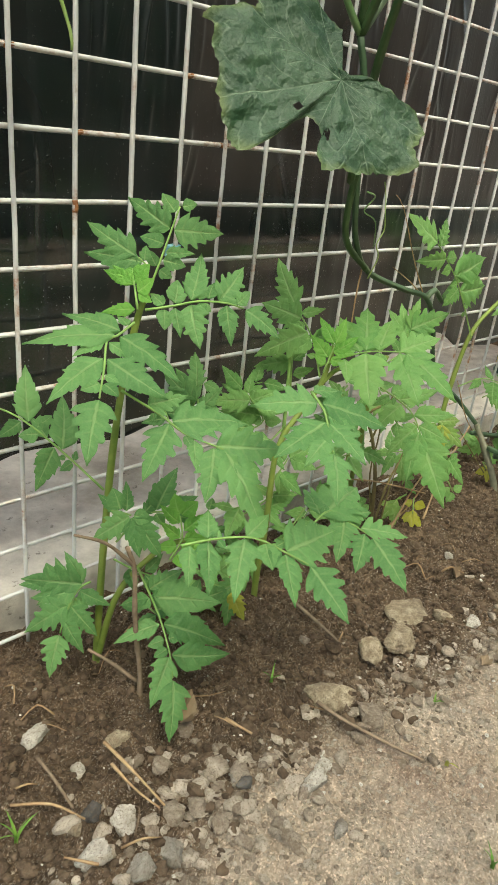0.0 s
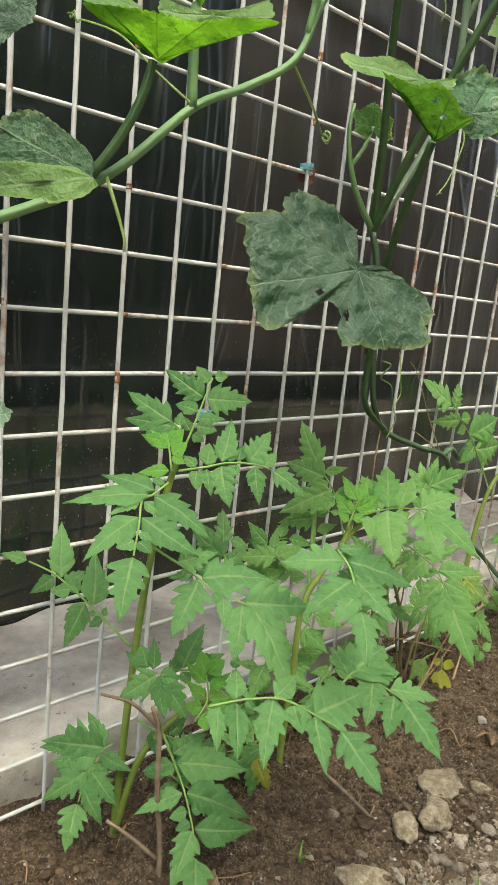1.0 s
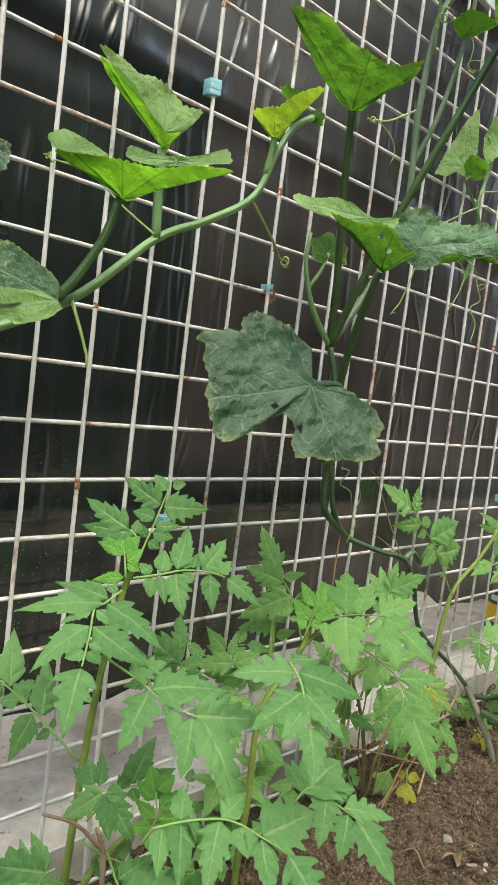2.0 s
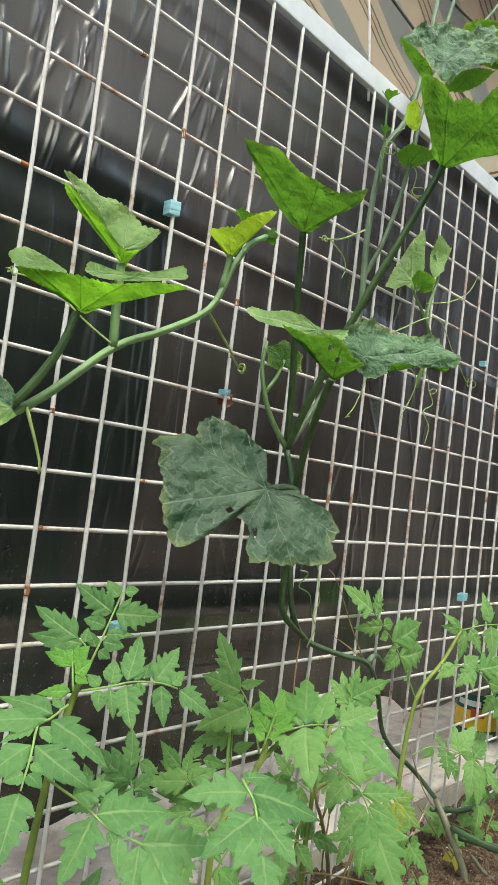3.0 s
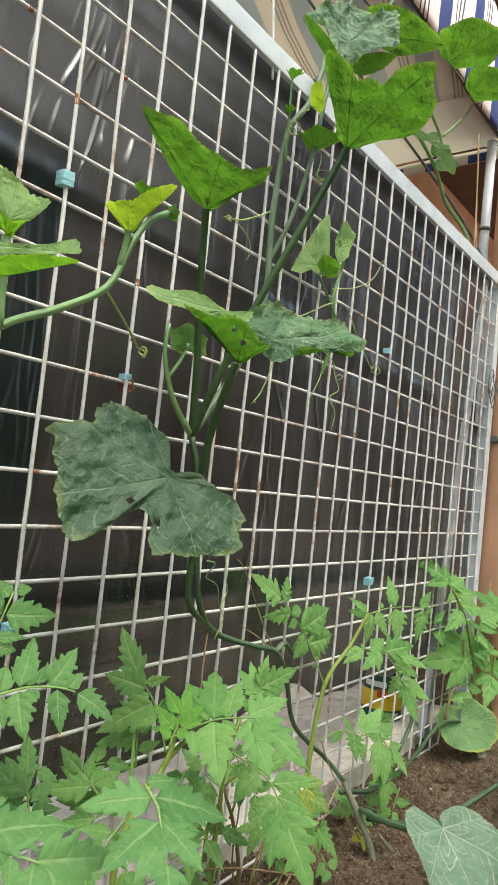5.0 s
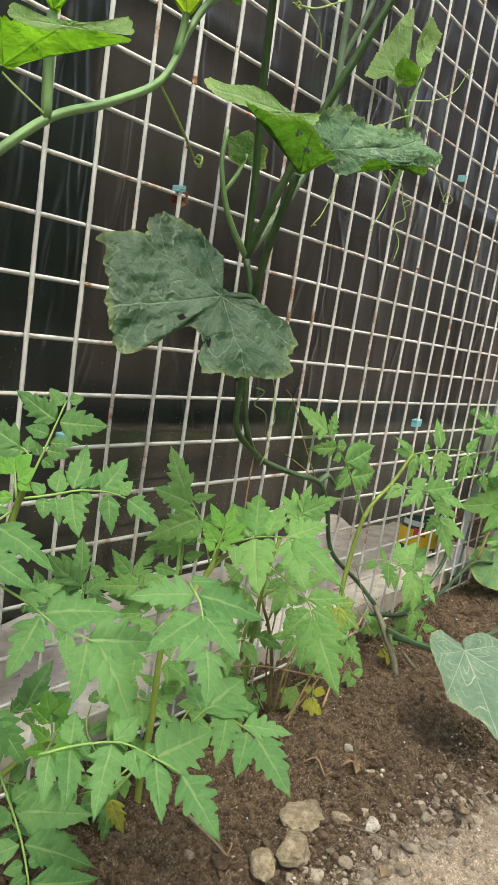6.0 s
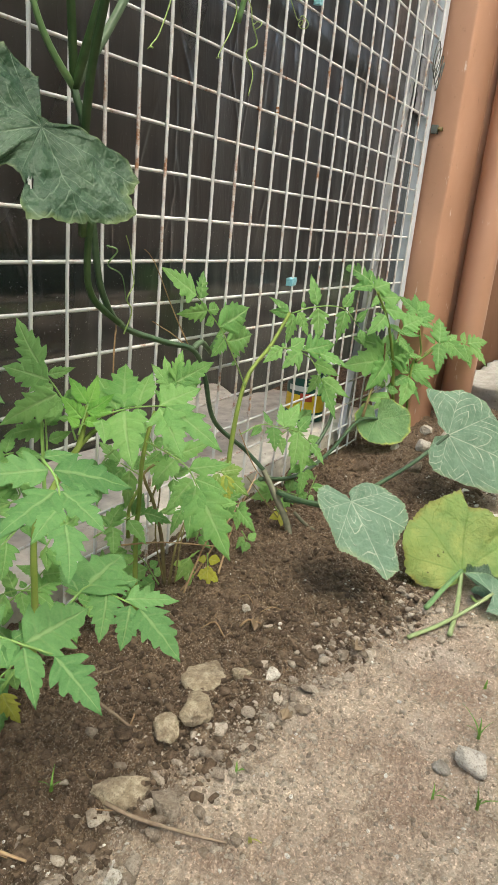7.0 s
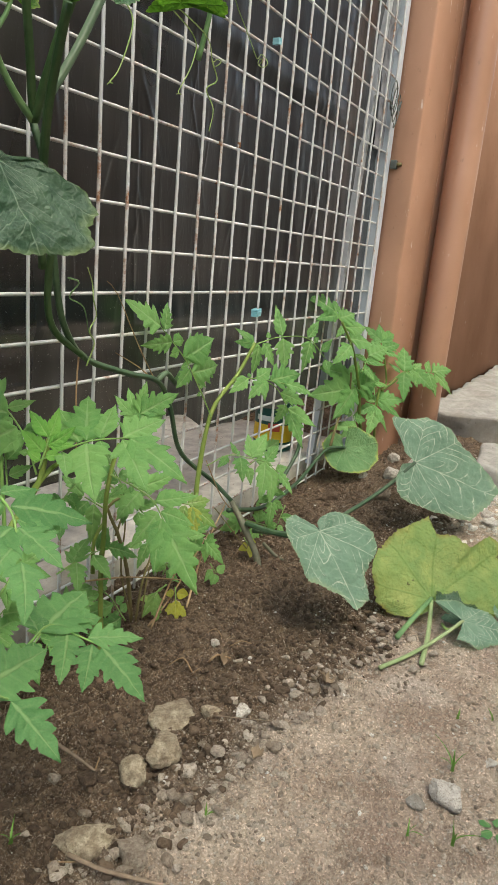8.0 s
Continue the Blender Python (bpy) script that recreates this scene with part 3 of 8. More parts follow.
uprights = [wire_mesh(1.06, s) for s in range(4)]
cross = [wire_mesh(2.05, 10 + s) for s in range(4)]
for i in range(-15, 26):
    ob = new("wire", uprights[i % 4])
    ob.parent = fence
    ob.matrix_basis = pose(i * C, -0.002 + 0.001 * math.sin(i * 1.7), 0.012, 0, 0, 40 * i)
for j in range(-9, 12):
    ob = new("wire", cross[j % 4])
    ob.parent = fence
    ob.matrix_basis = pose(-0.78, 0.002, Z0 + j * C, 0, 90, 0) @ pose(0, 0, 0, 0, 0, 70 * j)
bm = bmesh.new()
box(bm, -0.8, 1.285, -0.005, 0.004, 1.066, 1.094, 0.0015)
part("top_rail", bm, RAIL, fence, "pale grey painted steel top rail", smooth=False)
bm = bmesh.new()
box(bm, 1.256, 1.28, -0.004, 0.026, 0.0, 1.066, 0.002)
part("end_post", bm, RAIL, fence, "grey painted steel end post", smooth=False)
bm = bmesh.new()
vs = box(bm, 1.05, 1.065, 0.008, 0.022, 0.045, 1.066)
for v in bm.verts:
    v.co.x += 0.15 * (v.co.z - 0.1)
part("brace", bm, STEEL, fence, "grey steel brace leaning towards the end post", smooth=False)


# flaking rust where wires cross
RUST = mat_plain("orange_rust", (0.16, 0.06, 0.025), (0.36, 0.17, 0.07), 500, 0.9, 0.6, 0.001)
rust_rng = random.Random(21)
blob = bmesh.new()
tube(blob, [(0, 0, -0.006), (0.0004, 0, -0.001), (-0.0003, 0, 0.006)], 0.00235, 0.0022, 7, 0.002, 0, 0.3)
blob = mesh_of("rust_spot", blob, RUST)
spots = [(2, 7), (2, 5), (2, 4), (0, 8), (3, 6), (1, 2), (-1, 9), (-2, 4), (1, 0), (-3, 1), (5, 5)] + [(rust_rng.randint(-4, 18), rust_rng.randint(-4, 11)) for _ in range(26)]
for i, j in dict.fromkeys(spots):
    ob = new("rust_spot", blob)
    ob.parent = fence
    level = rust_rng.random() < 0.5
    ob.matrix_basis = pose(i * C + (rust_rng.uniform(-0.006, 0.006) if level else 0), 0.002 if level else -0.002 + 0.001 * math.sin(i * 1.7), Z0 + j * C + (0 if level else rust_rng.uniform(-0.006, 0.006)), 0, 90 if level else 0, 0) @ Matrix.Diagonal((1, 1, rust_rng.uniform(0.3, 0.9), 1))


def make_film():
    """The film hung behind the mesh: upright pleats, slack wrinkles above the tie, two tucks where it is drawn in."""
    rnd = random.Random(8)
    folds = [(rnd.uniform(-0.22, 0.09), rnd.uniform(0.80, 1.03), rnd.uniform(0.012, 0.036), rnd.uniform(0.0014, 0.0028), rnd.uniform(0.0018, 0.0042), rnd.uniform(-0.1, 0.35)) for _ in range(80)]
    folds += [(rnd.uniform(0.08, 0.60), rnd.uniform(0.80, 1.03), rnd.uniform(0.014, 0.04), rnd.uniform(0.0018, 0.0036), rnd.uniform(0.0007, 0.0020), rnd.uniform(-0.2, 0.5)) for _ in range(40)]
    folds += [(rnd.uniform(-0.25, 0.06), rnd.uniform(0.42, 0.76), rnd.uniform(0.02, 0.07), rnd.uniform(0.0016, 0.0034), rnd.uniform(0.0012, 0.0030), rnd.uniform(-0.08, 0.16)) for _ in range(26)]
    folds += [(rnd.uniform(0.12, 1.0), rnd.uniform(0.42, 0.78), rnd.uniform(0.03, 0.09), rnd.uniform(0.002, 0.004), rnd.uniform(0.0006, 0.0016), rnd.uniform(-0.5, 0.5)) for _ in range(36)]
    folds += [(-0.061, 0.62, 0.045, 0.0044, 0.0034, 0.05), (-0.066, 0.545, 0.03, 0.0038, 0.0022, 0.1), (-0.012, 0.62, 0.14, 0.0044, 0.0024, -0.06), (-0.002, 0.64, 0.12, 0.004, 0.0020, -0.05),
              (0.012, 0.70, 0.08, 0.0024, 0.0014, 0.0), (0.03, 0.44, 0.02, 0.002, 0.0012, 0.3), (-0.05, 0.73, 0.04, 0.003, 0.002, 0.1), (0.34, 0.55, 0.05, 0.003, 0.0012, 0.4), (0.42, 0.63, 0.05, 0.003, 0.0012, -0.5)]
    bm = bmesh.new()
    xs = list(np.linspace(-0.8, -0.261, 60)) + list(np.linspace(-0.26, 0.12, 380)) + list(np.linspace(0.1215, 0.60, 320)) + list(np.linspace(0.603, 1.26, 200))
    nz = 190
    rows = []
    for k in range(nz + 1):
        z = 0.2 + (1.086 - 0.2) * k / nz
        row = []
        near = [f for f in folds if abs(z - f[1]) < 1.8 * f[2]]
        for x in xs:
            y = 0.021 + 0.007 * noise.noise((x * 3, z * 1.5, 0.5)) + 0.0036 * (1 - 0.7 * min(1.0, max(0.0, (x - 0.15) / 0.25))) * noise.noise((x * 24 + 1.5 * z, z * 1.8, 3)) + 0.0006 * noise.noise((x * 60 + 4 * z, z * 4, 8))
            for zt, w in ((0.795 - 0.05 * x, 0.012), (0.386 - 0.01 * x, 0.01)):
                y -= 0.004 * math.exp(-((z - zt) / (1.3 * w)) ** 2) * (0.7 + 0.6 * noise.noise((x * 9, zt, 1)))
                y += 0.002 * math.exp(-((z - zt + 0.03) / 0.02) ** 2)
            for fx, fz, fl, fw, fa, lean in near:
                dz = z - fz
                dx = x - fx - lean * dz - 0.0016 * math.sin(dz * 55 + fx * 50)
                if abs(dx) < 3 * fw:
                    y -= fa * math.exp(-(dx / fw) ** 2 - (dz / fl) ** 4)
            y = max(y, 0.007)
            if z > 0.9:
                y += (0.013 - y) * min(1.0, (z - 0.9) / 0.16)
            low = max(0.0, 1 - k / 5)
            row.append(bm.verts.new((x, y, z + low * 0.016 * noise.noise((x * 12, 2, 2)) + max(0.0, 1 - k / 16) * 0.045 * math.exp(-((x - 0.48) / 0.09) ** 2))))
        rows.append(row)
    for a, b in zip(rows, rows[1:]):
        for k in range(len(xs) - 1):
            bm.faces.new((a[k], a[k + 1], b[k + 1], b[k]))
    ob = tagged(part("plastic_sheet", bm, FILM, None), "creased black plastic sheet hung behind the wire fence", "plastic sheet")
    so = ob.modifiers.new("thickness", "SOLIDIFY")
    so.thickness = 0.0008


make_film()


def make_wrap():
    """A crumpled strip of grey plastic hung between the sheet and the end post."""
    bm = bmesh.new()
    rows = []
    for k in range(91):
        z = 0.72 + 0.325 * k / 90
        left = 1.207 - 0.012 * math.sin((z - 0.72) * 9) + 0.004 * noise.noise((z * 30, 0, 1))
        row = []
        for j in range(25):
            x = left + (1.252 - left) * j / 24
            fold = 0.0022 * math.sin((x * 330 + 16 * z + 2.0 * noise.noise((x * 20, z * 9, 2)))) + 0.0018 * noise.noise((x * 120 + 30 * z, z * 35, 5))
            row.append(bm.verts.new((x, 0.0105 + fold, z)))
        rows.append(row)
    for a, b in zip(rows, rows[1:]):
        for k in range(24):
            bm.faces.new((a[k], a[k + 1], b[k + 1], b[k]))
    m = Mat("grey_plastic_wrap")
    v = m.coords()
    m.set(color=m.mix(m.noise(m.coords(scale=(60, 10, 14)), 1.0, 4.0, 0.6), (0.10, 0.105, 0.12), (0.40, 0.41, 0.44)), rough=0.22, spec=0.7, coat=0.6, coat_rough=0.12)
    m.bump(m.noise(v, 160.0, 4.0, 0.6), 0.35, 0.002)
    ob = tagged(part("plastic_wrap", bm, m.m, None), "crumpled grey plastic strip tucked beside the end post", "plastic strip")
    ob.modifiers.new("thickness", "SOLIDIFY").thickness = 0.0005


make_wrap()
hook = thing("wire_hook", "rusty wire hook bent over the top rail", "wire", (1.225, -0.006, 1.08))
tube_part("hook_wire", [(1.226, -0.007, 1.058), (1.224, -0.0085, 1.075), (1.227, -0.0085, 1.094), (1.230, -0.002, 1.099), (1.231, 0.006, 1.092)], 0.0011, 0.0011, STRAW, hook, "", 6, 0.004)


# ---- tomato plants ----
# half of a leaflet's rim, base to tip: how far along its vein starts on the midrib, along, out
LOBED = [(0.0, 0.0, 0.012), (0.02, 0.03, 0.07), (0.06, 0.10, 0.185), (0.11, 0.20, 0.27), (0.15, 0.30, 0.315), (0.19, 0.285, 0.20), (0.24, 0.345, 0.215), (0.29, 0.43, 0.27), (0.33, 0.50, 0.275), (0.38, 0.475, 0.165), (0.43, 0.54, 0.17), (0.48, 0.61, 0.20), (0.52, 0.66, 0.185), (0.58, 0.655, 0.115), (0.65, 0.72, 0.125), (0.72, 0.79, 0.10), (0.82, 0.87, 0.058), (0.92, 0.945, 0.022), (1.0, 1.0, 0.0)]
NARROW = [(0.0, 0.0, 0.012), (0.02, 0.04, 0.07), (0.07, 0.13, 0.165), (0.13, 0.24, 0.22), (0.15, 0.31, 0.24), (0.20, 0.30, 0.19), (0.26, 0.38, 0.20), (0.32, 0.47, 0.205), (0.34, 0.52, 0.20), (0.39, 0.51, 0.155), (0.46, 0.59, 0.15), (0.52, 0.67, 0.14), (0.58, 0.67, 0.11), (0.68, 0.77, 0.085), (0.80, 0.87, 0.05), (0.92, 0.95, 0.018), (1.0, 1.0, 0.0)]
OVAL = [(0.0, 0.0, 0.02), (0.03, 0.03, 0.13), (0.08, 0.10, 0.25), (0.15, 0.24, 0.34), (0.22, 0.36, 0.36), (0.28, 0.44, 0.35), (0.34, 0.53, 0.34), (0.38, 0.535, 0.28), (0.46, 0.64, 0.25), (0.56, 0.75, 0.20), (0.68, 0.85, 0.13), (0.82, 0.94, 0.06), (1.0, 1.0, 0.0)]


def leaflet_mesh(seed, material, rim, name="leaflet"):
    """One leaflet of unit length along +Y, facing +Z: forward-pointing lobes, a sunk midrib, blade quilted between its veins."""
    rnd = random.Random(seed)
    bm = bmesh.new()
    uvl = bm.loops.layers.uv.new("UVMap")
    halves = []
    for sign in (-1, 1):
        grow, slip = rnd.uniform(0.86, 1.14), rnd.uniform(-0.025, 0.025)
        pts = []
        for i, (m, s, w) in enumerate(rim):
            inner = 0 < i < len(rim) - 1
            k = rnd.uniform(0.9, 1.1) if inner else 1.0
            pts.append((m, s + (slip * (1 - s) if inner else 0), w * grow * k))
        fine = []
        for a, b in zip(pts, pts[1:]):
            for q in (0.0, 0.5):
                bulge = 0.006 if q else 0.0
                fine.append((a[0] + (b[0] - a[0]) * q, a[1] + (b[1] - a[1]) * q, a[2] + (b[2] - a[2]) * q + bulge))
        fine.append(pts[-1])
        halves.append(fine)
    bend, fold, twist, curve = rnd.uniform(0.05, 0.24), rnd.uniform(0.05, 0.28), rnd.uniform(-0.25, 0.25), rnd.uniform(-0.12, 0.12)
    cols = 4
    mid = [None] * len(halves[0])
    for half, sign in zip(halves, (-1, 1)):
        rows = []
        for i, (m, s, w) in enumerate(half):
            row = []
            for k in range(cols + 1):
                u = k / cols
                x, y = sign * w * u, m + (s - m) * u
                vein = abs(((m - 0.15) / 0.185 + 0.5) % 1.0 - 0.5)
                z = fold * abs(x) - bend * y * y + twist * x * y + 0.05 * vein * math.sin(math.pi * min(1, u * 1.05)) * (1 - m) + 0.02 * noise.noise((x * 6, y * 6, seed)) - 0.16 * fold * u * u
                if k == 0 and mid[i] is not None:
                    v = mid[i]
                else:
                    v = bm.verts.new((x + curve * y * y, y, z))
                    if k == 0:
                        mid[i] = v
                row.append((v, sign * u, m))
            rows.append(row)
        for a, b in zip(rows, rows[1:]):
            for k in range(cols):
                quad = [a[k], a[k + 1], b[k + 1], b[k]]
                if sign < 0:
                    quad.reverse()
                seen = []
                for q in quad:
                    if all(q[0] is not o[0] for o in seen):
                        seen.append(q)
                if len(seen) < 3:
                    continue
                face = bm.faces.new([q[0] for q in seen])
                for loop, q in zip(face.loops, seen):
                    loop[uvl].uv = (q[1], q[2])
    return mesh_of(name, bm, material)


LEAFLETS = {m.name: [[leaflet_mesh(s + 20 * k, m, rim) for s in range(7)] for k, rim in enumerate((OVAL, NARROW, LOBED))] for m in (TOMATO, TOMATO_LIGHT, TOMATO_YOUNG, TOMATO_PALE, TOMATO_YELLOW)}
rng = random.Random(5)
LEAF_UP = (-0.22, -0.5, 0.84)


def set_leaflet(rib, base, d, length, up, wide, shape):
    side = d.cross(up).normalized()
    m = Matrix((side * length * wide, d * length, side.cross(d) * length)).transposed().to_4x4()
    m.translation = base
    ob = new("leaflet", shape)
    hold(ob, rib)
    ob.matrix_basis = m


def leaf(plant, stalk, tips, material, facing=LEAF_UP):
    """A feathered leaf: its stalk as one part, each leaflet a part of that. tips: share of the stalk where a leaflet sits, and its point."""
    pts = [Vector(p) for p in stalk]
    facing = Vector(facing).normalized()
    bm = bmesh.new()
    line = tube(bm, pts, 0.0011, 0.0007, 6, 0.006)
    rib = part("leaf", bm, RACHIS, plant)
    oval, narrow, lobed = LEAFLETS[material.name]
    for s, tip in tips:
        base = line[min(len(line) - 1, int(s * (len(line) - 1)))]
        d = Vector(tip) - base
        length = d.length
        d.normalize()
        up = facing + Vector((rng.uniform(-0.28, 0.28), rng.uniform(-0.28, 0.28), rng.uniform(-0.22, 0.22)))
        kind = oval if length < 0.02 else narrow if (length < 0.034 or (s < 0.97 and rng.random() < 0.35)) else lobed
        wide = rng.uniform(0.92, 1.12) * (1.12 if length < 0.045 else 1.0)
        set_leaflet(rib, base + d * 0.002, d, length * 0.99, up, wide, rng.choice(kind))
    # scraps of leaf between the pairs
    total = sum((b - a).length for a, b in zip(pts, pts[1:]))
    for s in (0.32, 0.55, 0.78) if total > 0.05 else ():
        k = min(len(line) - 2, int(s * (len(line) - 1)))
        way = (line[k + 1] - line[k]).normalized()
        for sign in (-1, 1):
            if rng.random() < 0.55:
                continue
            d = (way.cross(facing).normalized() * sign + way * rng.uniform(0.1, 0.6)).normalized()
            set_leaflet(rib, line[k] + d * 0.0015, d, rng.uniform(0.008, 0.014), facing, 1.1, rng.choice(oval))


plant_a = thing("tomato_plant", "tall young tomato plant with lobed green leaves in dark soil", "tomato plant", (-0.111, -0.062, 0.000), "tomato plants along the fence")
tube_part("stem", [(-0.112, -0.066, -0.012), (-0.112, -0.062, 0.000), (-0.110, -0.066, 0.124), (-0.105, -0.070, 0.235), (-0.094, -0.070, 0.311), (-0.083, -0.070, 0.353), (-0.077, -0.070, 0.364)], 0.0038, 0.0026, TOM_STEM, plant_a, "", 9, wob=0.12)
tube_part("side_shoot", [(-0.112, -0.064, 0.016), (-0.101, -0.075, 0.088), (-0.085, -0.090, 0.127), (-0.063, -0.100, 0.146), (-0.038, -0.105, 0.145)], 0.0034, 0.0022, TOM_STEM, plant_a, "", 9, wob=0.12)
leaf(plant_a, [(-0.082, -0.070, 0.352), (-0.065, -0.068, 0.388), (-0.048, -0.066, 0.427)],
     [(1.00, (-0.039, -0.073, 0.429)), (0.98, (-0.057, -0.057, 0.434)), (0.84, (-0.077, -0.040, 0.431)), (0.84, (-0.026, -0.092, 0.410)), (0.64, (-0.073, -0.055, 0.405)), (0.58, (-0.045, -0.082, 0.395)), (0.46, (-0.071, -0.061, 0.393)), (0.46, (-0.062, -0.076, 0.376)), (0.50, (-0.052, -0.080, 0.387))], TOMATO, (-0.610, -0.732, 0.305))
leaf(plant_a, [(-0.087, -0.075, 0.365), (-0.079, -0.072, 0.382), (-0.083, -0.064, 0.390)],
     [(1.00, (-0.109, -0.031, 0.410)), (0.90, (-0.112, -0.037, 0.393)), (0.45, (-0.101, -0.050, 0.387)), (0.80, (-0.077, -0.065, 0.397))], TOMATO, (-0.597, -0.697, 0.398))
leaf(plant_a, [(-0.093, -0.080, 0.355), (-0.092, -0.075, 0.366), (-0.091, -0.071, 0.374)],
     [(1.00, (-0.106, -0.055, 0.378)), (1.00, (-0.080, -0.074, 0.385)), (0.80, (-0.099, -0.058, 0.384)), (0.70, (-0.080, -0.080, 0.375)), (0.20, (-0.113, -0.064, 0.354)), (0.50, (-0.084, -0.083, 0.363)), (0.90, (-0.090, -0.064, 0.388))], TOMATO_YOUNG, (-0.597, -0.697, 0.398))
leaf(plant_a, [(-0.086, -0.080, 0.354), (-0.066, -0.090, 0.358), (-0.049, -0.098, 0.362), (-0.031, -0.110, 0.362), (-0.021, -0.119, 0.359)],
     [(0.52, (-0.031, -0.082, 0.395)), (0.52, (-0.062, -0.114, 0.332)), (0.80, (-0.008, -0.104, 0.386)), (0.82, (-0.039, -0.126, 0.336)), (1.00, (-0.001, -0.144, 0.345)), (0.97, (-0.013, -0.115, 0.370)), (0.66, (-0.036, -0.096, 0.375)), (0.68, (-0.049, -0.105, 0.354)), (0.22, (-0.077, -0.077, 0.365)), (0.32, (-0.057, -0.083, 0.374)), (0.20, (-0.079, -0.093, 0.344)), (0.34, (-0.070, -0.103, 0.340))], TOMATO, (-0.450, -0.680, 0.580))
leaf(plant_a, [(-0.099, -0.085, 0.347), (-0.116, -0.089, 0.340), (-0.125, -0.089, 0.337), (-0.137, -0.105, 0.324), (-0.152, -0.123, 0.310)],
     [(0.33, (-0.173, -0.059, 0.343)), (0.20, (-0.138, -0.055, 0.354)), (0.30, (-0.086, -0.131, 0.323)), (0.64, (-0.184, -0.103, 0.314)), (0.64, (-0.113, -0.143, 0.309)), (1.00, (-0.182, -0.153, 0.284)), (0.45, (-0.150, -0.085, 0.333)), (0.45, (-0.114, -0.111, 0.327)), (0.86, (-0.140, -0.125, 0.312)), (0.84, (-0.158, -0.114, 0.314)), (0.14, (-0.105, -0.076, 0.350))], TOMATO)
leaf(plant_a, [(-0.110, -0.066, 0.199), (-0.135, -0.042, 0.231), (-0.158, -0.021, 0.256), (-0.177, -0.010, 0.268)],
     [(0.75, (-0.147, -0.001, 0.294)), (0.82, (-0.178, -0.023, 0.245)), (0.46, (-0.118, -0.023, 0.270)), (0.57, (-0.150, -0.022, 0.258)), (0.60, (-0.162, -0.026, 0.247)), (0.50, (-0.163, -0.048, 0.208)), (0.38, (-0.138, -0.044, 0.226)), (0.66, (-0.136, -0.026, 0.256)), (1.00, (-0.194, -0.001, 0.277))], TOMATO, (-0.199, -0.845, 0.497))
leaf(plant_a, [(-0.125, -0.100, 0.201), (-0.119, -0.105, 0.200), (-0.113, -0.111, 0.198)],
     [(1.00, (-0.142, -0.100, 0.180)), (1.00, (-0.117, -0.125, 0.168)), (1.00, (-0.099, -0.138, 0.170)), (0.60, (-0.129, -0.090, 0.212)), (0.80, (-0.108, -0.101, 0.221)), (1.00, (-0.101, -0.120, 0.197)), (0.60, (-0.118, -0.096, 0.216))], TOMATO, (-0.551, -0.721, 0.421))
leaf(plant_a, [(-0.109, -0.085, 0.157), (-0.086, -0.088, 0.177), (-0.065, -0.100, 0.181)],
     [(1.00, (-0.043, -0.107, 0.194)), (0.82, (-0.052, -0.086, 0.214)), (0.60, (-0.066, -0.090, 0.194)), (0.90, (-0.050, -0.116, 0.173))], TOMATO, (-0.503, -0.704, 0.503))
leaf(plant_a, [(-0.089, -0.090, 0.126), (-0.089, -0.112, 0.107), (-0.090, -0.130, 0.091), (-0.094, -0.149, 0.072), (-0.099, -0.161, 0.058)],
     [(0.28, (-0.112, -0.100, 0.106)), (0.26, (-0.057, -0.110, 0.125)), (0.30, (-0.036, -0.145, 0.104)), (0.55, (-0.128, -0.114, 0.085)), (0.56, (-0.045, -0.169, 0.078)), (0.70, (-0.105, -0.134, 0.079)), (0.68, (-0.078, -0.145, 0.083)), (0.82, (-0.124, -0.164, 0.044)), (0.82, (-0.052, -0.179, 0.066)), (1.00, (-0.116, -0.191, 0.023))], TOMATO, (-0.351, -0.621, 0.701))
leaf(plant_a, [(-0.120, -0.064, 0.108), (-0.131, -0.061, 0.102), (-0.145, -0.065, 0.086), (-0.154, -0.070, 0.071)],
     [(0.20, (-0.167, -0.027, 0.110)), (0.20, (-0.129, -0.039, 0.129)), (0.35, (-0.166, -0.041, 0.094)), (0.62, (-0.178, -0.051, 0.073)), (0.62, (-0.131, -0.090, 0.070)), (1.00, (-0.173, -0.082, 0.042)), (0.85, (-0.144, -0.090, 0.058)), (0.30, (-0.115, -0.084, 0.090)), (0.50, (-0.161, -0.055, 0.084))], TOMATO, (-0.501, -0.651, 0.571))
leaf(plant_a, [(-0.078, -0.120, 0.147), (-0.066, -0.120, 0.163), (-0.063, -0.112, 0.181)],
     [(0.40, (-0.082, -0.111, 0.157)), (0.50, (-0.048, -0.131, 0.166)), (0.60, (-0.076, -0.105, 0.176)), (0.70, (-0.047, -0.124, 0.182)), (0.30, (-0.058, -0.135, 0.148)), (1.00, (-0.065, -0.102, 0.196)), (1.00, (-0.050, -0.114, 0.193)), (0.20, (-0.071, -0.128, 0.142)), (0.85, (-0.075, -0.099, 0.187)), (0.45, (-0.049, -0.138, 0.154))], TOMATO_YOUNG, (-0.551, -0.721, 0.421))
plant_b = thing("tomato_plant", "bushy young tomato plant with broad lobed leaves", "tomato plant", (0.120, -0.070, 0.000), "tomato plants along the fence")
tube_part("stem", [(0.074, -0.089, -0.012), (0.074, -0.085, 0.039), (0.078, -0.085, 0.110), (0.079, -0.085, 0.196), (0.104, -0.085, 0.231), (0.132, -0.085, 0.259), (0.144, -0.085, 0.298)], 0.0038, 0.0026, TOM_STEM, plant_b, "", 9, wob=0.12)
tube_part("stem", [(0.116, -0.060, 0.169), (0.117, -0.055, 0.239), (0.118, -0.050, 0.304)], 0.0022, 0.0015, RACHIS, plant_b, "", 9, wob=0.12)
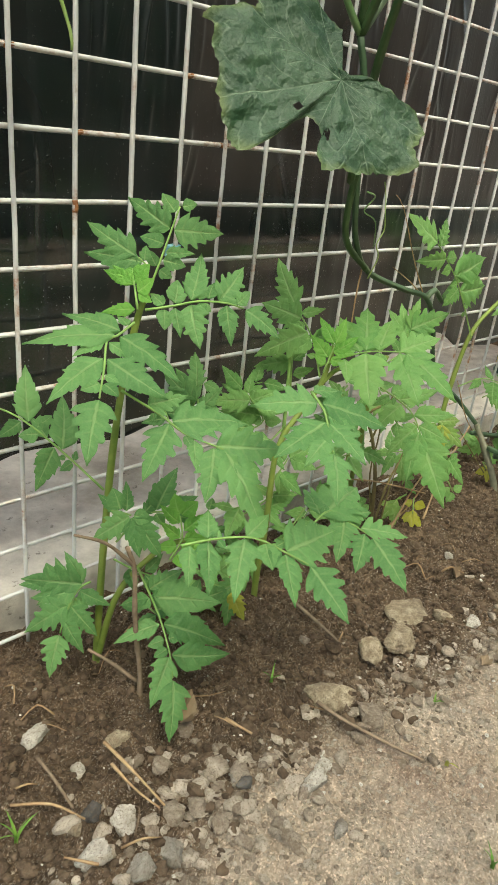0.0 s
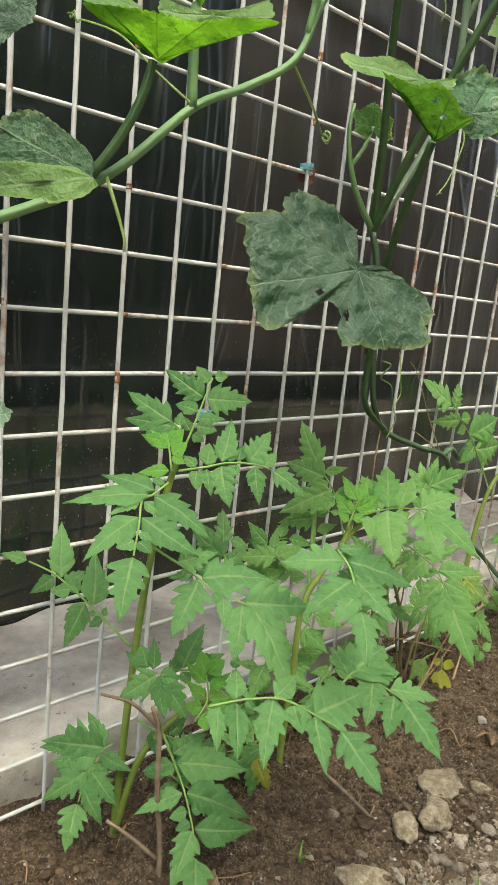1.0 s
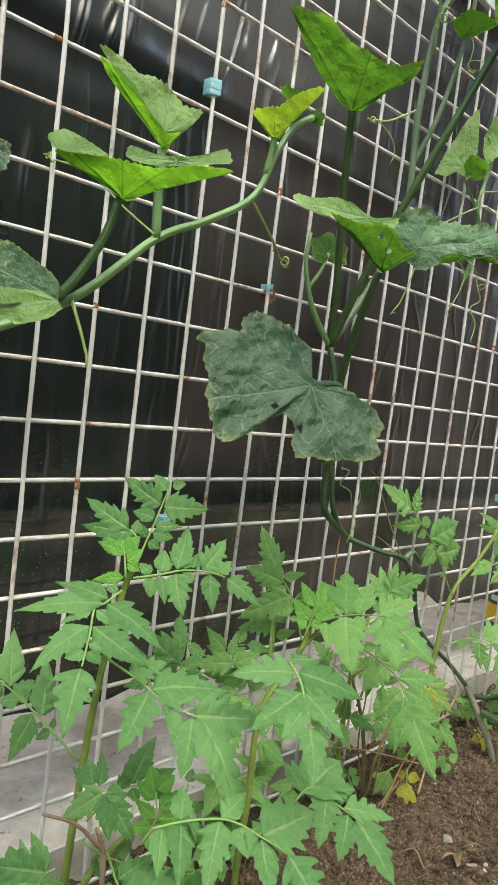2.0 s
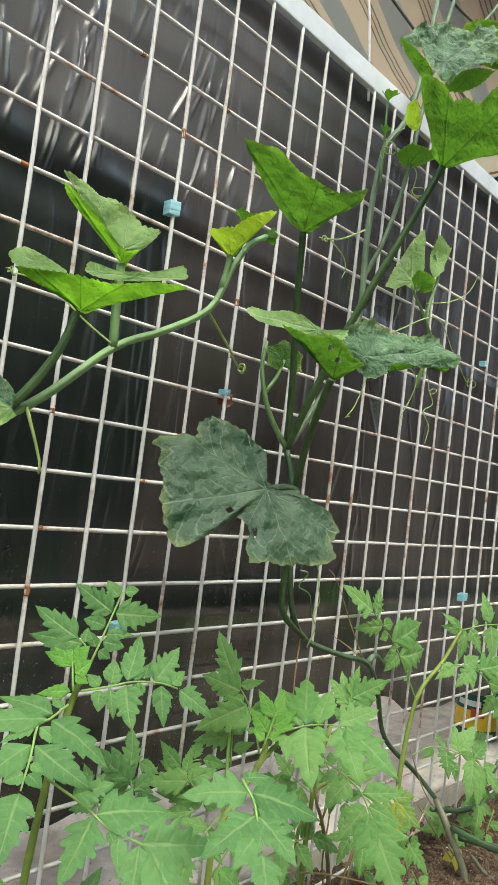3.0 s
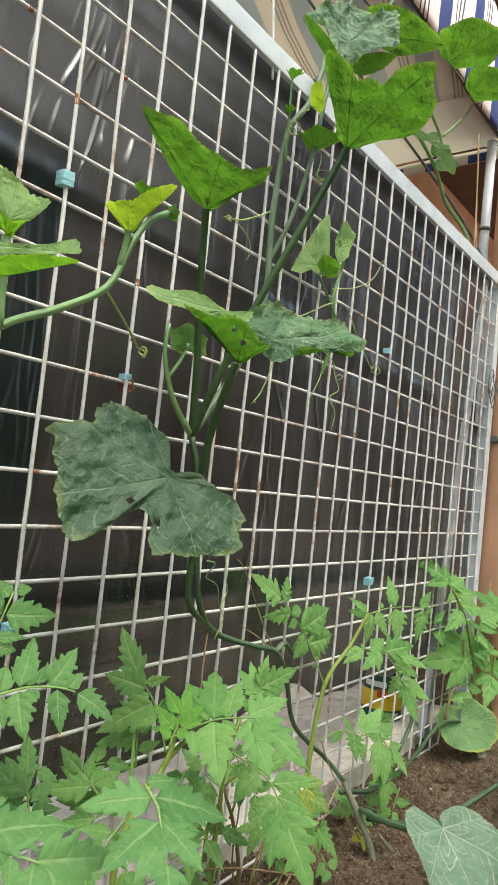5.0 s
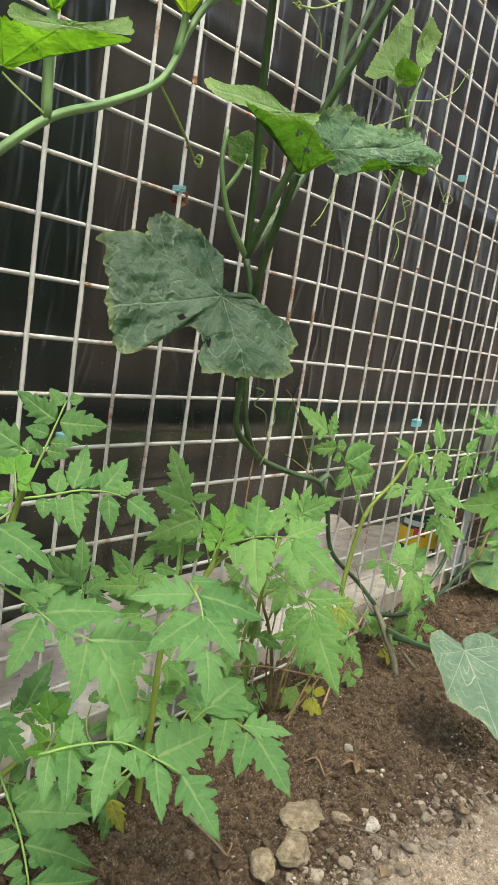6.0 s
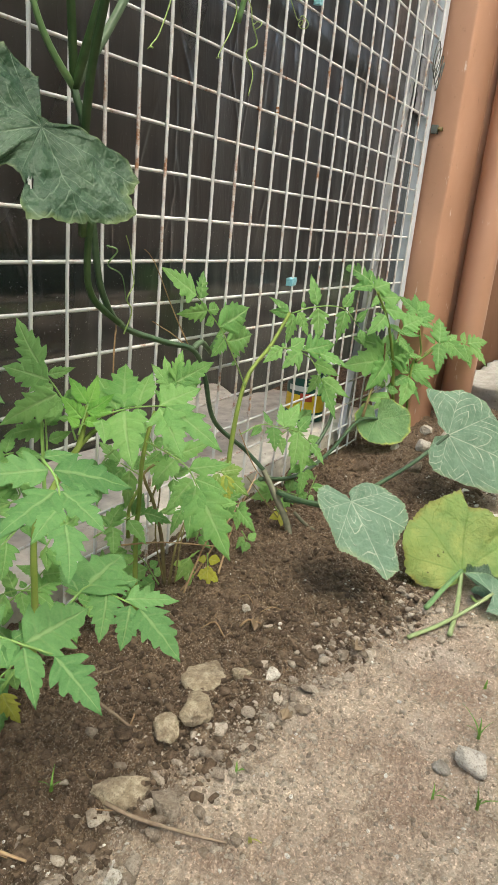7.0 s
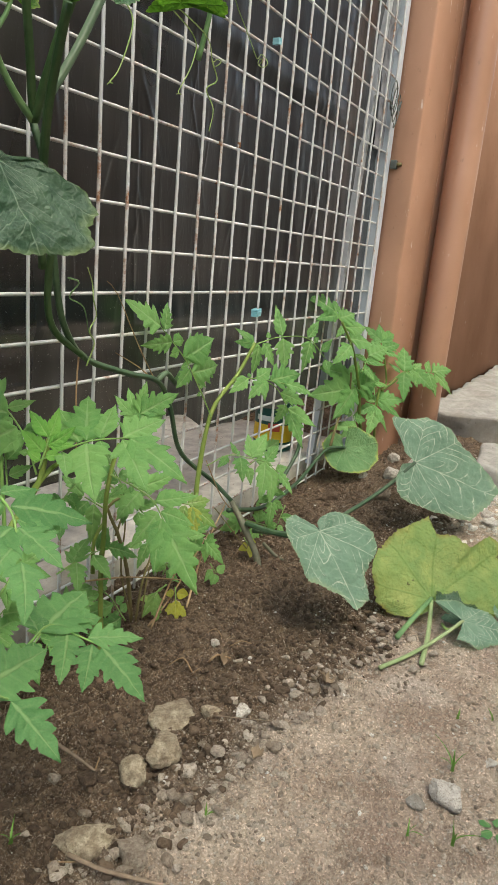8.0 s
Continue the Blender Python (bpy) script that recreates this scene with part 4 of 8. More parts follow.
tube_part("stem", [(0.126, -0.085, 0.254), (0.149, -0.085, 0.269), (0.194, -0.085, 0.278)], 0.0028, 0.002, TOM_STEM, plant_b, "", 9, wob=0.12)
leaf(plant_b, [(0.129, -0.085, 0.267), (0.131, -0.066, 0.302), (0.124, -0.045, 0.329)],
     [(1.00, (0.117, -0.015, 0.371)), (0.88, (0.100, -0.024, 0.333)), (0.72, (0.082, -0.037, 0.287)), (0.95, (0.148, -0.064, 0.327)), (0.62, (0.108, -0.058, 0.285)), (0.60, (0.156, -0.080, 0.310))], TOMATO_LIGHT, (-0.551, -0.721, 0.421))
leaf(plant_b, [(0.127, -0.050, 0.242), (0.133, -0.041, 0.276), (0.137, -0.034, 0.301)],
     [(0.50, (0.102, -0.019, 0.266)), (0.55, (0.149, -0.050, 0.287)), (0.80, (0.126, -0.029, 0.292)), (0.85, (0.148, -0.045, 0.296)), (0.30, (0.149, -0.059, 0.263)), (1.00, (0.141, -0.029, 0.321))], TOMATO_LIGHT, (-0.610, -0.732, 0.305))
leaf(plant_b, [(0.127, -0.090, 0.274), (0.142, -0.087, 0.299)],
     [(1.00, (0.159, -0.086, 0.324)), (1.00, (0.139, -0.070, 0.324)), (0.80, (0.157, -0.102, 0.292)), (0.70, (0.127, -0.071, 0.308)), (0.50, (0.145, -0.099, 0.283)), (0.95, (0.165, -0.101, 0.306)), (0.40, (0.124, -0.080, 0.289))], TOMATO_YOUNG, (-0.551, -0.721, 0.421))
leaf(plant_b, [(-0.013, -0.192, 0.314), (-0.018, -0.210, 0.307), (-0.028, -0.225, 0.300), (-0.041, -0.242, 0.292)],
     [(0.26, (-0.061, -0.180, 0.313)), (0.30, (0.027, -0.240, 0.300)), (0.62, (-0.075, -0.225, 0.295)), (0.62, (-0.021, -0.258, 0.288)), (1.00, (-0.063, -0.274, 0.278)), (0.10, (0.014, -0.200, 0.314)), (0.80, (-0.064, -0.239, 0.291)), (0.45, (-0.006, -0.238, 0.297))], TOMATO, (-0.100, -0.350, 0.931))
leaf(plant_b, [(-0.112, -0.090, 0.297), (-0.094, -0.117, 0.283), (-0.085, -0.135, 0.273), (-0.074, -0.146, 0.268), (-0.064, -0.158, 0.264)],
     [(0.55, (-0.032, -0.146, 0.285)), (0.58, (-0.126, -0.143, 0.250)), (0.35, (-0.100, -0.116, 0.281)), (0.30, (-0.068, -0.116, 0.294)), (0.74, (-0.085, -0.145, 0.265)), (0.72, (-0.057, -0.145, 0.277)), (0.95, (-0.020, -0.183, 0.262)), (0.96, (-0.089, -0.177, 0.238)), (1.00, (-0.058, -0.213, 0.223)), (0.80, (-0.090, -0.156, 0.254))], TOMATO, (-0.302, -0.583, 0.754))
leaf(plant_b, [(-0.134, -0.199, 0.226), (-0.108, -0.206, 0.226), (-0.083, -0.218, 0.224), (-0.070, -0.237, 0.218), (-0.061, -0.253, 0.213)],
     [(0.28, (-0.136, -0.233, 0.213)), (0.26, (-0.095, -0.182, 0.236)), (0.55, (-0.124, -0.242, 0.211)), (0.52, (-0.057, -0.209, 0.230)), (0.70, (-0.087, -0.240, 0.215)), (0.85, (-0.092, -0.269, 0.204)), (0.80, (-0.014, -0.244, 0.222)), (1.00, (-0.064, -0.297, 0.196)), (0.12, (-0.146, -0.222, 0.216))], TOMATO, (-0.100, -0.350, 0.931))
leaf(plant_b, [(0.006, -0.199, 0.194), (0.032, -0.196, 0.198), (0.040, -0.215, 0.192), (0.047, -0.232, 0.186)],
     [(0.90, (0.013, -0.248, 0.176)), (0.85, (0.081, -0.246, 0.185)), (1.00, (0.040, -0.279, 0.168)), (0.50, (0.071, -0.215, 0.195)), (0.25, (0.089, -0.187, 0.208)), (0.20, (0.033, -0.169, 0.209)), (0.60, (0.008, -0.233, 0.182)), (0.10, (-0.002, -0.216, 0.187))], TOMATO, (-0.100, -0.350, 0.931))
leaf(plant_b, [(0.010, -0.050, 0.216), (0.014, -0.030, 0.255)],
     [(1.00, (0.024, -0.019, 0.287)), (0.75, (-0.011, -0.005, 0.266)), (0.65, (0.035, -0.045, 0.257)), (0.35, (-0.016, -0.018, 0.238)), (0.85, (0.006, -0.014, 0.274)), (0.50, (0.032, -0.056, 0.235))], TOMATO, (-0.551, -0.721, 0.421))
leaf(plant_b, [(0.086, -0.050, 0.224), (0.078, -0.030, 0.244)],
     [(1.00, (0.065, -0.007, 0.262)), (0.85, (0.091, -0.028, 0.259)), (0.70, (0.106, -0.049, 0.245)), (0.60, (0.046, -0.014, 0.234)), (0.30, (0.104, -0.064, 0.223))], TOMATO_LIGHT, (-0.503, -0.704, 0.503))
leaf(plant_b, [(0.098, -0.070, 0.151), (0.121, -0.066, 0.169)],
     [(1.00, (0.145, -0.088, 0.162)), (0.60, (0.097, -0.079, 0.141)), (0.90, (0.114, -0.044, 0.187)), (1.00, (0.154, -0.075, 0.180)), (0.40, (0.123, -0.094, 0.143))], TOMATO_LIGHT, (-0.399, -0.648, 0.648))
leaf(plant_b, [(0.099, -0.070, 0.113), (0.081, -0.054, 0.117), (0.065, -0.049, 0.116)],
     [(1.00, (0.048, -0.033, 0.121)), (0.70, (0.089, -0.029, 0.135)), (0.50, (0.071, -0.081, 0.099)), (0.20, (0.133, -0.072, 0.121)), (0.90, (0.038, -0.063, 0.101)), (0.30, (0.100, -0.090, 0.101))], TOMATO_LIGHT)
leaf(plant_b, [(0.065, -0.080, 0.062), (0.035, -0.078, 0.051), (0.012, -0.069, 0.048)],
     [(1.00, (-0.025, -0.056, 0.044)), (0.75, (0.013, -0.051, 0.064)), (0.65, (-0.002, -0.080, 0.034)), (0.30, (0.044, -0.061, 0.069)), (0.30, (0.047, -0.093, 0.044))], TOMATO_LIGHT, (-0.305, -0.610, 0.732))
leaf(plant_b, [(0.055, -0.090, 0.064), (0.032, -0.087, 0.046)],
     [(1.00, (0.023, -0.104, 0.013)), (0.60, (0.014, -0.079, 0.038))], TOMATO, (-0.503, -0.704, 0.503))
leaf(plant_b, [(0.053, -0.092, 0.065), (0.033, -0.090, 0.047)],
     [(1.00, (0.033, -0.110, 0.019))], TOMATO_YELLOW, (-0.503, -0.704, 0.503))
leaf(plant_b, [(0.126, -0.085, 0.279), (0.153, -0.093, 0.287), (0.182, -0.105, 0.293), (0.209, -0.127, 0.295)],
     [(0.36, (0.181, -0.054, 0.314)), (0.34, (0.138, -0.116, 0.271)), (0.50, (0.190, -0.048, 0.320)), (0.62, (0.229, -0.054, 0.333)), (0.60, (0.135, -0.141, 0.260)), (0.78, (0.238, -0.085, 0.324)), (0.72, (0.179, -0.123, 0.285)), (0.95, (0.178, -0.175, 0.264)), (0.95, (0.256, -0.136, 0.311)), (1.00, (0.213, -0.193, 0.271))], TOMATO_LIGHT, (-0.350, -0.350, 0.869))
leaf(plant_b, [(0.112, -0.060, 0.204), (0.074, -0.067, 0.189), (0.047, -0.072, 0.179)],
     [(1.00, (0.017, -0.069, 0.174)), (0.80, (0.038, -0.092, 0.166)), (0.70, (0.039, -0.050, 0.191)), (0.40, (0.084, -0.091, 0.178)), (0.30, (0.069, -0.045, 0.201))], TOMATO_LIGHT)
leaf(plant_b, [(0.194, -0.050, 0.130), (0.229, -0.054, 0.137), (0.262, -0.062, 0.141)],
     [(1.00, (0.289, -0.087, 0.133)), (0.80, (0.285, -0.050, 0.154)), (0.70, (0.237, -0.087, 0.119)), (0.40, (0.199, -0.074, 0.117)), (0.35, (0.256, -0.036, 0.154))], TOMATO_LIGHT)
leaf(plant_b, [(0.104, -0.070, 0.040), (0.092, -0.053, 0.047), (0.070, -0.038, 0.050)],
     [(1.00, (0.040, -0.025, 0.050)), (0.80, (0.048, -0.051, 0.037)), (0.70, (0.080, -0.020, 0.064)), (0.40, (0.081, -0.077, 0.030)), (0.40, (0.107, -0.035, 0.062))], TOMATO_LIGHT)
leaf(plant_b, [(0.172, -0.060, 0.088), (0.146, -0.067, 0.077), (0.122, -0.074, 0.066)],
     [(1.00, (0.095, -0.076, 0.058)), (0.80, (0.122, -0.094, 0.054)), (0.70, (0.122, -0.054, 0.078)), (0.40, (0.167, -0.085, 0.071))], TOMATO_LIGHT)
leaf(plant_a, [(-0.101, -0.070, 0.128), (-0.088, -0.086, 0.120), (-0.072, -0.102, 0.114)],
     [(1.00, (-0.057, -0.117, 0.108)), (0.80, (-0.063, -0.093, 0.129)), (0.70, (-0.075, -0.113, 0.100)), (0.40, (-0.095, -0.096, 0.105))], TOMATO, (-0.407, -0.661, 0.631))
plant_c = thing("tomato_plant", "sparse tomato plant with a few dried brown shoots", "tomato plant", (0.330, -0.050, 0.000), "tomato plants along the fence")
tube_part("stem", [(0.255, -0.064, -0.012), (0.255, -0.060, 0.111), (0.258, -0.060, 0.155), (0.260, -0.060, 0.203), (0.270, -0.060, 0.240), (0.280, -0.060, 0.261)], 0.0036, 0.0024, TOM_STEM, plant_c, "", 9, wob=0.12)
tube_part("stem", [(0.247, -0.055, 0.112), (0.247, -0.055, 0.151), (0.260, -0.058, 0.171)], 0.0026, 0.002, TOM_STEM, plant_c, "", 9, wob=0.12)
tube_part("dry_shoot", [(0.303, -0.070, 0.033), (0.291, -0.070, 0.103), (0.275, -0.065, 0.158), (0.263, -0.060, 0.188), (0.287, -0.060, 0.195)], 0.003, 0.0016, TOM_OLD, plant_c, "dried brown shoot", 9, wob=0.12)
tube_part("dry_shoot", [(0.273, -0.065, 0.152), (0.296, -0.060, 0.179), (0.316, -0.058, 0.208)], 0.0014, 0.001, TOM_OLD, plant_c, "dried brown shoot", 9, wob=0.12)
tube_part("dry_shoot", [(0.310, -0.072, 0.027), (0.323, -0.070, 0.075), (0.347, -0.066, 0.104)], 0.0018, 0.0012, TOM_OLD, plant_c, "dried brown shoot", 9, wob=0.12)
leaf(plant_c, [(0.275, -0.065, 0.254), (0.295, -0.071, 0.270), (0.305, -0.066, 0.291)],
     [(1.00, (0.326, -0.062, 0.326)), (1.00, (0.352, -0.088, 0.315)), (0.90, (0.291, -0.044, 0.311)), (0.80, (0.306, -0.050, 0.320)), (0.70, (0.331, -0.086, 0.292)), (0.95, (0.333, -0.076, 0.312)), (0.50, (0.287, -0.056, 0.285))], TOMATO_LIGHT, (-0.551, -0.721, 0.421))
leaf(plant_c, [(0.254, -0.070, 0.233), (0.269, -0.094, 0.219), (0.278, -0.112, 0.205), (0.275, -0.130, 0.186)],
     [(0.45, (0.322, -0.119, 0.226)), (0.50, (0.235, -0.094, 0.198)), (0.70, (0.326, -0.142, 0.205)), (0.86, (0.234, -0.118, 0.172)), (1.00, (0.261, -0.185, 0.123)), (0.95, (0.234, -0.144, 0.147)), (0.85, (0.304, -0.151, 0.183)), (0.30, (0.243, -0.083, 0.213)), (0.25, (0.290, -0.094, 0.231))], TOMATO_LIGHT, (-0.399, -0.648, 0.648))
leaf(plant_c, [(0.277, -0.050, 0.178), (0.261, -0.028, 0.194)],
     [(1.00, (0.253, -0.007, 0.220)), (1.00, (0.240, -0.012, 0.194)), (0.70, (0.251, -0.048, 0.146)), (0.50, (0.280, -0.038, 0.201)), (0.80, (0.239, -0.024, 0.172))], TOMATO_LIGHT, (-0.551, -0.721, 0.421))
leaf(plant_c, [(0.399, -0.070, 0.158), (0.410, -0.081, 0.154)],
     [(1.00, (0.398, -0.096, 0.120)), (1.00, (0.425, -0.112, 0.125)), (0.50, (0.386, -0.079, 0.132)), (0.80, (0.434, -0.094, 0.159))], TOMATO_PALE, (-0.503, -0.704, 0.503))
leaf(plant_c, [(0.373, -0.060, 0.112), (0.354, -0.047, 0.111)],
     [(1.00, (0.333, -0.033, 0.110)), (1.00, (0.361, -0.035, 0.136)), (0.80, (0.334, -0.051, 0.086)), (0.50, (0.357, -0.074, 0.077)), (0.50, (0.371, -0.067, 0.100))], TOMATO_LIGHT, (-0.503, -0.704, 0.503))
leaf(plant_c, [(0.426, -0.075, 0.119), (0.431, -0.095, 0.097)],
     [(1.00, (0.445, -0.099, 0.105)), (1.00, (0.419, -0.101, 0.076)), (0.80, (0.442, -0.122, 0.069)), (0.50, (0.408, -0.088, 0.084))], TOMATO_LIGHT, (-0.503, -0.704, 0.503))
leaf(plant_c, [(0.463, -0.085, 0.052), (0.465, -0.095, 0.039)],
     [(1.00, (0.455, -0.098, 0.025)), (1.00, (0.480, -0.100, 0.047)), (0.70, (0.447, -0.087, 0.032))], TOMATO_LIGHT, (-0.503, -0.704, 0.503))
leaf(plant_c, [(0.376, -0.085, 0.051), (0.368, -0.093, 0.032)],
     [(1.00, (0.352, -0.088, 0.023)), (1.00, (0.372, -0.110, 0.013)), (0.50, (0.364, -0.081, 0.045)), (0.50, (0.384, -0.100, 0.039)), (0.90, (0.359, -0.099, 0.014))], TOMATO_YELLOW, (-0.503, -0.704, 0.503))
leaf(plant_c, [(0.363, -0.080, 0.058), (0.339, -0.071, 0.047)],
     [(1.00, (0.330, -0.065, 0.047)), (0.90, (0.337, -0.090, 0.019)), (0.70, (0.323, -0.073, 0.028)), (0.40, (0.352, -0.076, 0.053))], TOMATO_PALE, (-0.503, -0.704, 0.503))
leaf(plant_c, [(0.272, -0.055, 0.212), (0.276, -0.077, 0.199), (0.276, -0.093, 0.190)],
     [(1.00, (0.260, -0.114, 0.173)), (0.90, (0.307, -0.102, 0.193)), (0.70, (0.249, -0.091, 0.184)), (0.50, (0.297, -0.072, 0.208))], TOMATO_LIGHT)
leaf(plant_c, [(0.391, -0.050, 0.148), (0.391, -0.073, 0.134), (0.381, -0.094, 0.119)],
     [(1.00, (0.356, -0.116, 0.100)), (0.90, (0.408, -0.107, 0.118)), (0.70, (0.350, -0.090, 0.114)), (0.40, (0.414, -0.070, 0.142))], TOMATO_LIGHT)
leaf(plant_c, [(0.226, -0.050, 0.229), (0.199, -0.056, 0.219), (0.173, -0.064, 0.207)],
     [(1.00, (0.143, -0.075, 0.192)), (0.80, (0.168, -0.085, 0.193)), (0.70, (0.182, -0.045, 0.221)), (0.40, (0.199, -0.074, 0.208))], TOMATO_LIGHT)
plant_d = thing("tomato_plant", "tall leaning tomato plant with a yellow-green stem", "tomato plant", (0.503, -0.030, 0.000), "tomato plants along the fence")
tube_part("stem", [(0.496, -0.040, -0.012), (0.496, -0.036, 0.082), (0.504, -0.030, 0.154), (0.530, -0.030, 0.252), (0.593, -0.033, 0.300), (0.629, -0.040, 0.347)], 0.0042, 0.0028, TOM_STEM, plant_d, "", 9, wob=0.12)
leaf(plant_d, [(0.504, -0.045, 0.252), (0.480, -0.034, 0.299), (0.460, -0.026, 0.332), (0.435, -0.019, 0.359), (0.415, -0.014, 0.378)],
     [(1.00, (0.359, -0.003, 0.414)), (0.97, (0.437, -0.009, 0.410)), (0.86, (0.385, -0.016, 0.358)), (0.84, (0.469, -0.020, 0.363)), (0.66, (0.554, -0.026, 0.359)), (0.72, (0.431, -0.022, 0.343)), (0.50, (0.439, -0.031, 0.302)), (0.48, (0.556, -0.035, 0.317)), (0.25, (0.477, -0.037, 0.285)), (0.62, (0.479, -0.023, 0.352))], TOMATO_LIGHT, (-0.060, -0.978, 0.200))
leaf(plant_d, [(0.630, -0.040, 0.345), (0.664, -0.064, 0.357), (0.703, -0.095, 0.357), (0.722, -0.121, 0.328)],
     [(0.02, (0.613, -0.017, 0.372)), (0.03, (0.606, -0.019, 0.351)), (0.06, (0.619, -0.048, 0.302)), (0.10, (0.654, -0.070, 0.317)), (0.20, (0.650, -0.050, 0.363)), (0.38, (0.671, -0.050, 0.406)), (0.40, (0.663, -0.081, 0.309)), (0.74, (0.686, -0.100, 0.307)), (0.70, (0.729, -0.105, 0.385)), (0.92, (0.740, -0.126, 0.355)), (1.00, (0.721, -0.131, 0.302))], TOMATO_LIGHT, (-0.604, -0.745, 0.282))
leaf(plant_d, [(0.573, -0.040, 0.299), (0.609, -0.064, 0.297), (0.643, -0.091, 0.290)],
     [(1.00, (0.685, -0.127, 0.280)), (0.75, (0.685, -0.100, 0.306)), (0.70, (0.575, -0.065, 0.275)), (0.45, (0.643, -0.070, 0.311)), (0.30, (0.556, -0.044, 0.284)), (0.50, (0.602, -0.084, 0.272))], TOMATO_LIGHT, (-0.399, -0.648, 0.648))
leaf(plant_d, [(0.677, -0.040, 0.282), (0.690, -0.058, 0.269), (0.690, -0.082, 0.236)],
     [(1.00, (0.685, -0.116, 0.184)), (0.95, (0.721, -0.121, 0.211)), (0.80, (0.666, -0.076, 0.220)), (0.50, (0.727, -0.098, 0.250))], TOMATO_LIGHT, (-0.503, -0.704, 0.503))
leaf(plant_d, [(0.510, -0.040, 0.176), (0.545, -0.056, 0.188), (0.572, -0.080, 0.182), (0.589, -0.096, 0.177)],
     [(0.40, (0.525, -0.053, 0.173)), (0.55, (0.558, -0.053, 0.206)), (0.65, (0.547, -0.082, 0.153)), (0.85, (0.614, -0.087, 0.215)), (1.00, (0.563, -0.113, 0.128)), (1.00, (0.621, -0.102, 0.200)), (0.80, (0.585, -0.065, 0.216))], TOMATO_LIGHT, (-0.503, -0.704, 0.503))
leaf(plant_d, [(0.676, -0.050, 0.152), (0.684, -0.076, 0.131)],
     [(1.00, (0.694, -0.107, 0.104)), (0.80, (0.707, -0.085, 0.137)), (0.60, (0.650, -0.087, 0.093)), (0.50, (0.645, -0.058, 0.120))], TOMATO_LIGHT, (-0.453, -0.655, 0.605))
leaf(plant_d, [(0.705, -0.075, 0.025), (0.658, -0.053, 0.044), (0.637, -0.042, 0.055)],
     [(1.00, (0.604, -0.025, 0.074)), (0.95, (0.589, -0.035, 0.043)), (0.60, (0.633, -0.059, 0.016)), (0.60, (0.687, -0.049, 0.073)), (0.30, (0.677, -0.075, 0.008)), (0.20, (0.689, -0.055, 0.059))], TOMATO_LIGHT, (-0.246, -0.886, 0.394))
leaf(plant_d, [(0.673, -0.060, 0.113), (0.670, -0.077, 0.085)],
     [(1.00, (0.683, -0.096, 0.072)), (1.00, (0.650, -0.086, 0.053)), (0.80, (0.648, -0.061, 0.087)), (0.50, (0.697, -0.091, 0.093))], TOMATO_LIGHT, (-0.503, -0.704, 0.503))
leaf(plant_d, [(0.720, -0.080, 0.064), (0.695, -0.081, 0.037)],
     [(1.00, (0.672, -0.069, 0.031)), (1.00, (0.693, -0.095, 0.015)), (0.70, (0.727, -0.097, 0.046))], TOMATO_LIGHT, (-0.503, -0.704, 0.503))
leaf(plant_d, [(0.572, -0.080, 0.053), (0.574, -0.088, 0.043)],
     [(1.00, (0.570, -0.099, 0.023)), (1.00, (0.560, -0.081, 0.039)), (0.60, (0.584, -0.095, 0.044))], TOMATO_YELLOW, (-0.503, -0.704, 0.503))
leaf(plant_b, [(0.067, -0.050, 0.103), (0.097, -0.058, 0.117), (0.114, -0.060, 0.128)],
     [(0.90, (0.097, -0.041, 0.134)), (1.00, (0.144, -0.063, 0.147)), (0.90, (0.133, -0.077, 0.123)), (0.60, (0.106, -0.079, 0.101)), (0.20, (0.062, -0.058, 0.091))], TOMATO_LIGHT, (-0.453, -0.655, 0.605))
leaf(plant_b, [(0.171, -0.055, 0.041), (0.190, -0.047, 0.064), (0.212, -0.047, 0.080)],
     [(1.00, (0.252, -0.066, 0.091)), (1.00, (0.225, -0.040, 0.099)), (0.70, (0.172, -0.031, 0.068)), (0.70, (0.231, -0.073, 0.067)), (0.20, (0.148, -0.040, 0.041)), (0.30, (0.198, -0.076, 0.039))], TOMATO_LIGHT, (-0.453, -0.655, 0.605))
leaf(plant_b, [(0.039, -0.060, 0.068), (0.037, -0.037, 0.091), (0.047, -0.029, 0.108)],
     [(1.00, (0.054, -0.024, 0.119)), (0.60, (0.060, -0.049, 0.096)), (0.70, (0.027, -0.021, 0.101)), (0.30, (0.022, -0.042, 0.075)), (0.30, (0.053, -0.063, 0.075))], TOMATO, (-0.453, -0.655, 0.605))
leaf(plant_a, [(-0.057, -0.070, 0.077), (-0.031, -0.091, 0.074), (-0.015, -0.105, 0.071)],
     [(1.00, (0.001, -0.113, 0.074)), (0.90, (-0.015, -0.116, 0.059)), (0.60, (-0.025, -0.084, 0.086)), (0.50, (-0.041, -0.096, 0.062)), (0.10, (-0.051, -0.068, 0.084)), (0.20, (-0.058, -0.084, 0.062))], TOMATO, (-0.453, -0.655, 0.605))
leaf(plant_a, [(-0.075, -0.075, 0.077), (-0.068, -0.088, 0.067), (-0.058, -0.103, 0.059)],
     [(0.20, (-0.089, -0.073, 0.069)), (0.60, (-0.086, -0.085, 0.057)), (1.00, (-0.031, -0.123, 0.058)), (1.00, (-0.059, -0.113, 0.047)), (0.50, (-0.051, -0.098, 0.070))], TOMATO, (-0.453, -0.655, 0.605))
leaf(plant_c, [(0.299, -0.065, 0.030), (0.297, -0.040, 0.056), (0.288, -0.023, 0.068)],
     [(1.00, (0.261, -0.007, 0.065)), (0.90, (0.310, -0.025, 0.082)), (0.50, (0.253, -0.026, 0.038)), (0.50, (0.310, -0.053, 0.052)), (0.20, (0.257, -0.045, 0.021))], TOMATO_LIGHT, (-0.453, -0.655, 0.605))
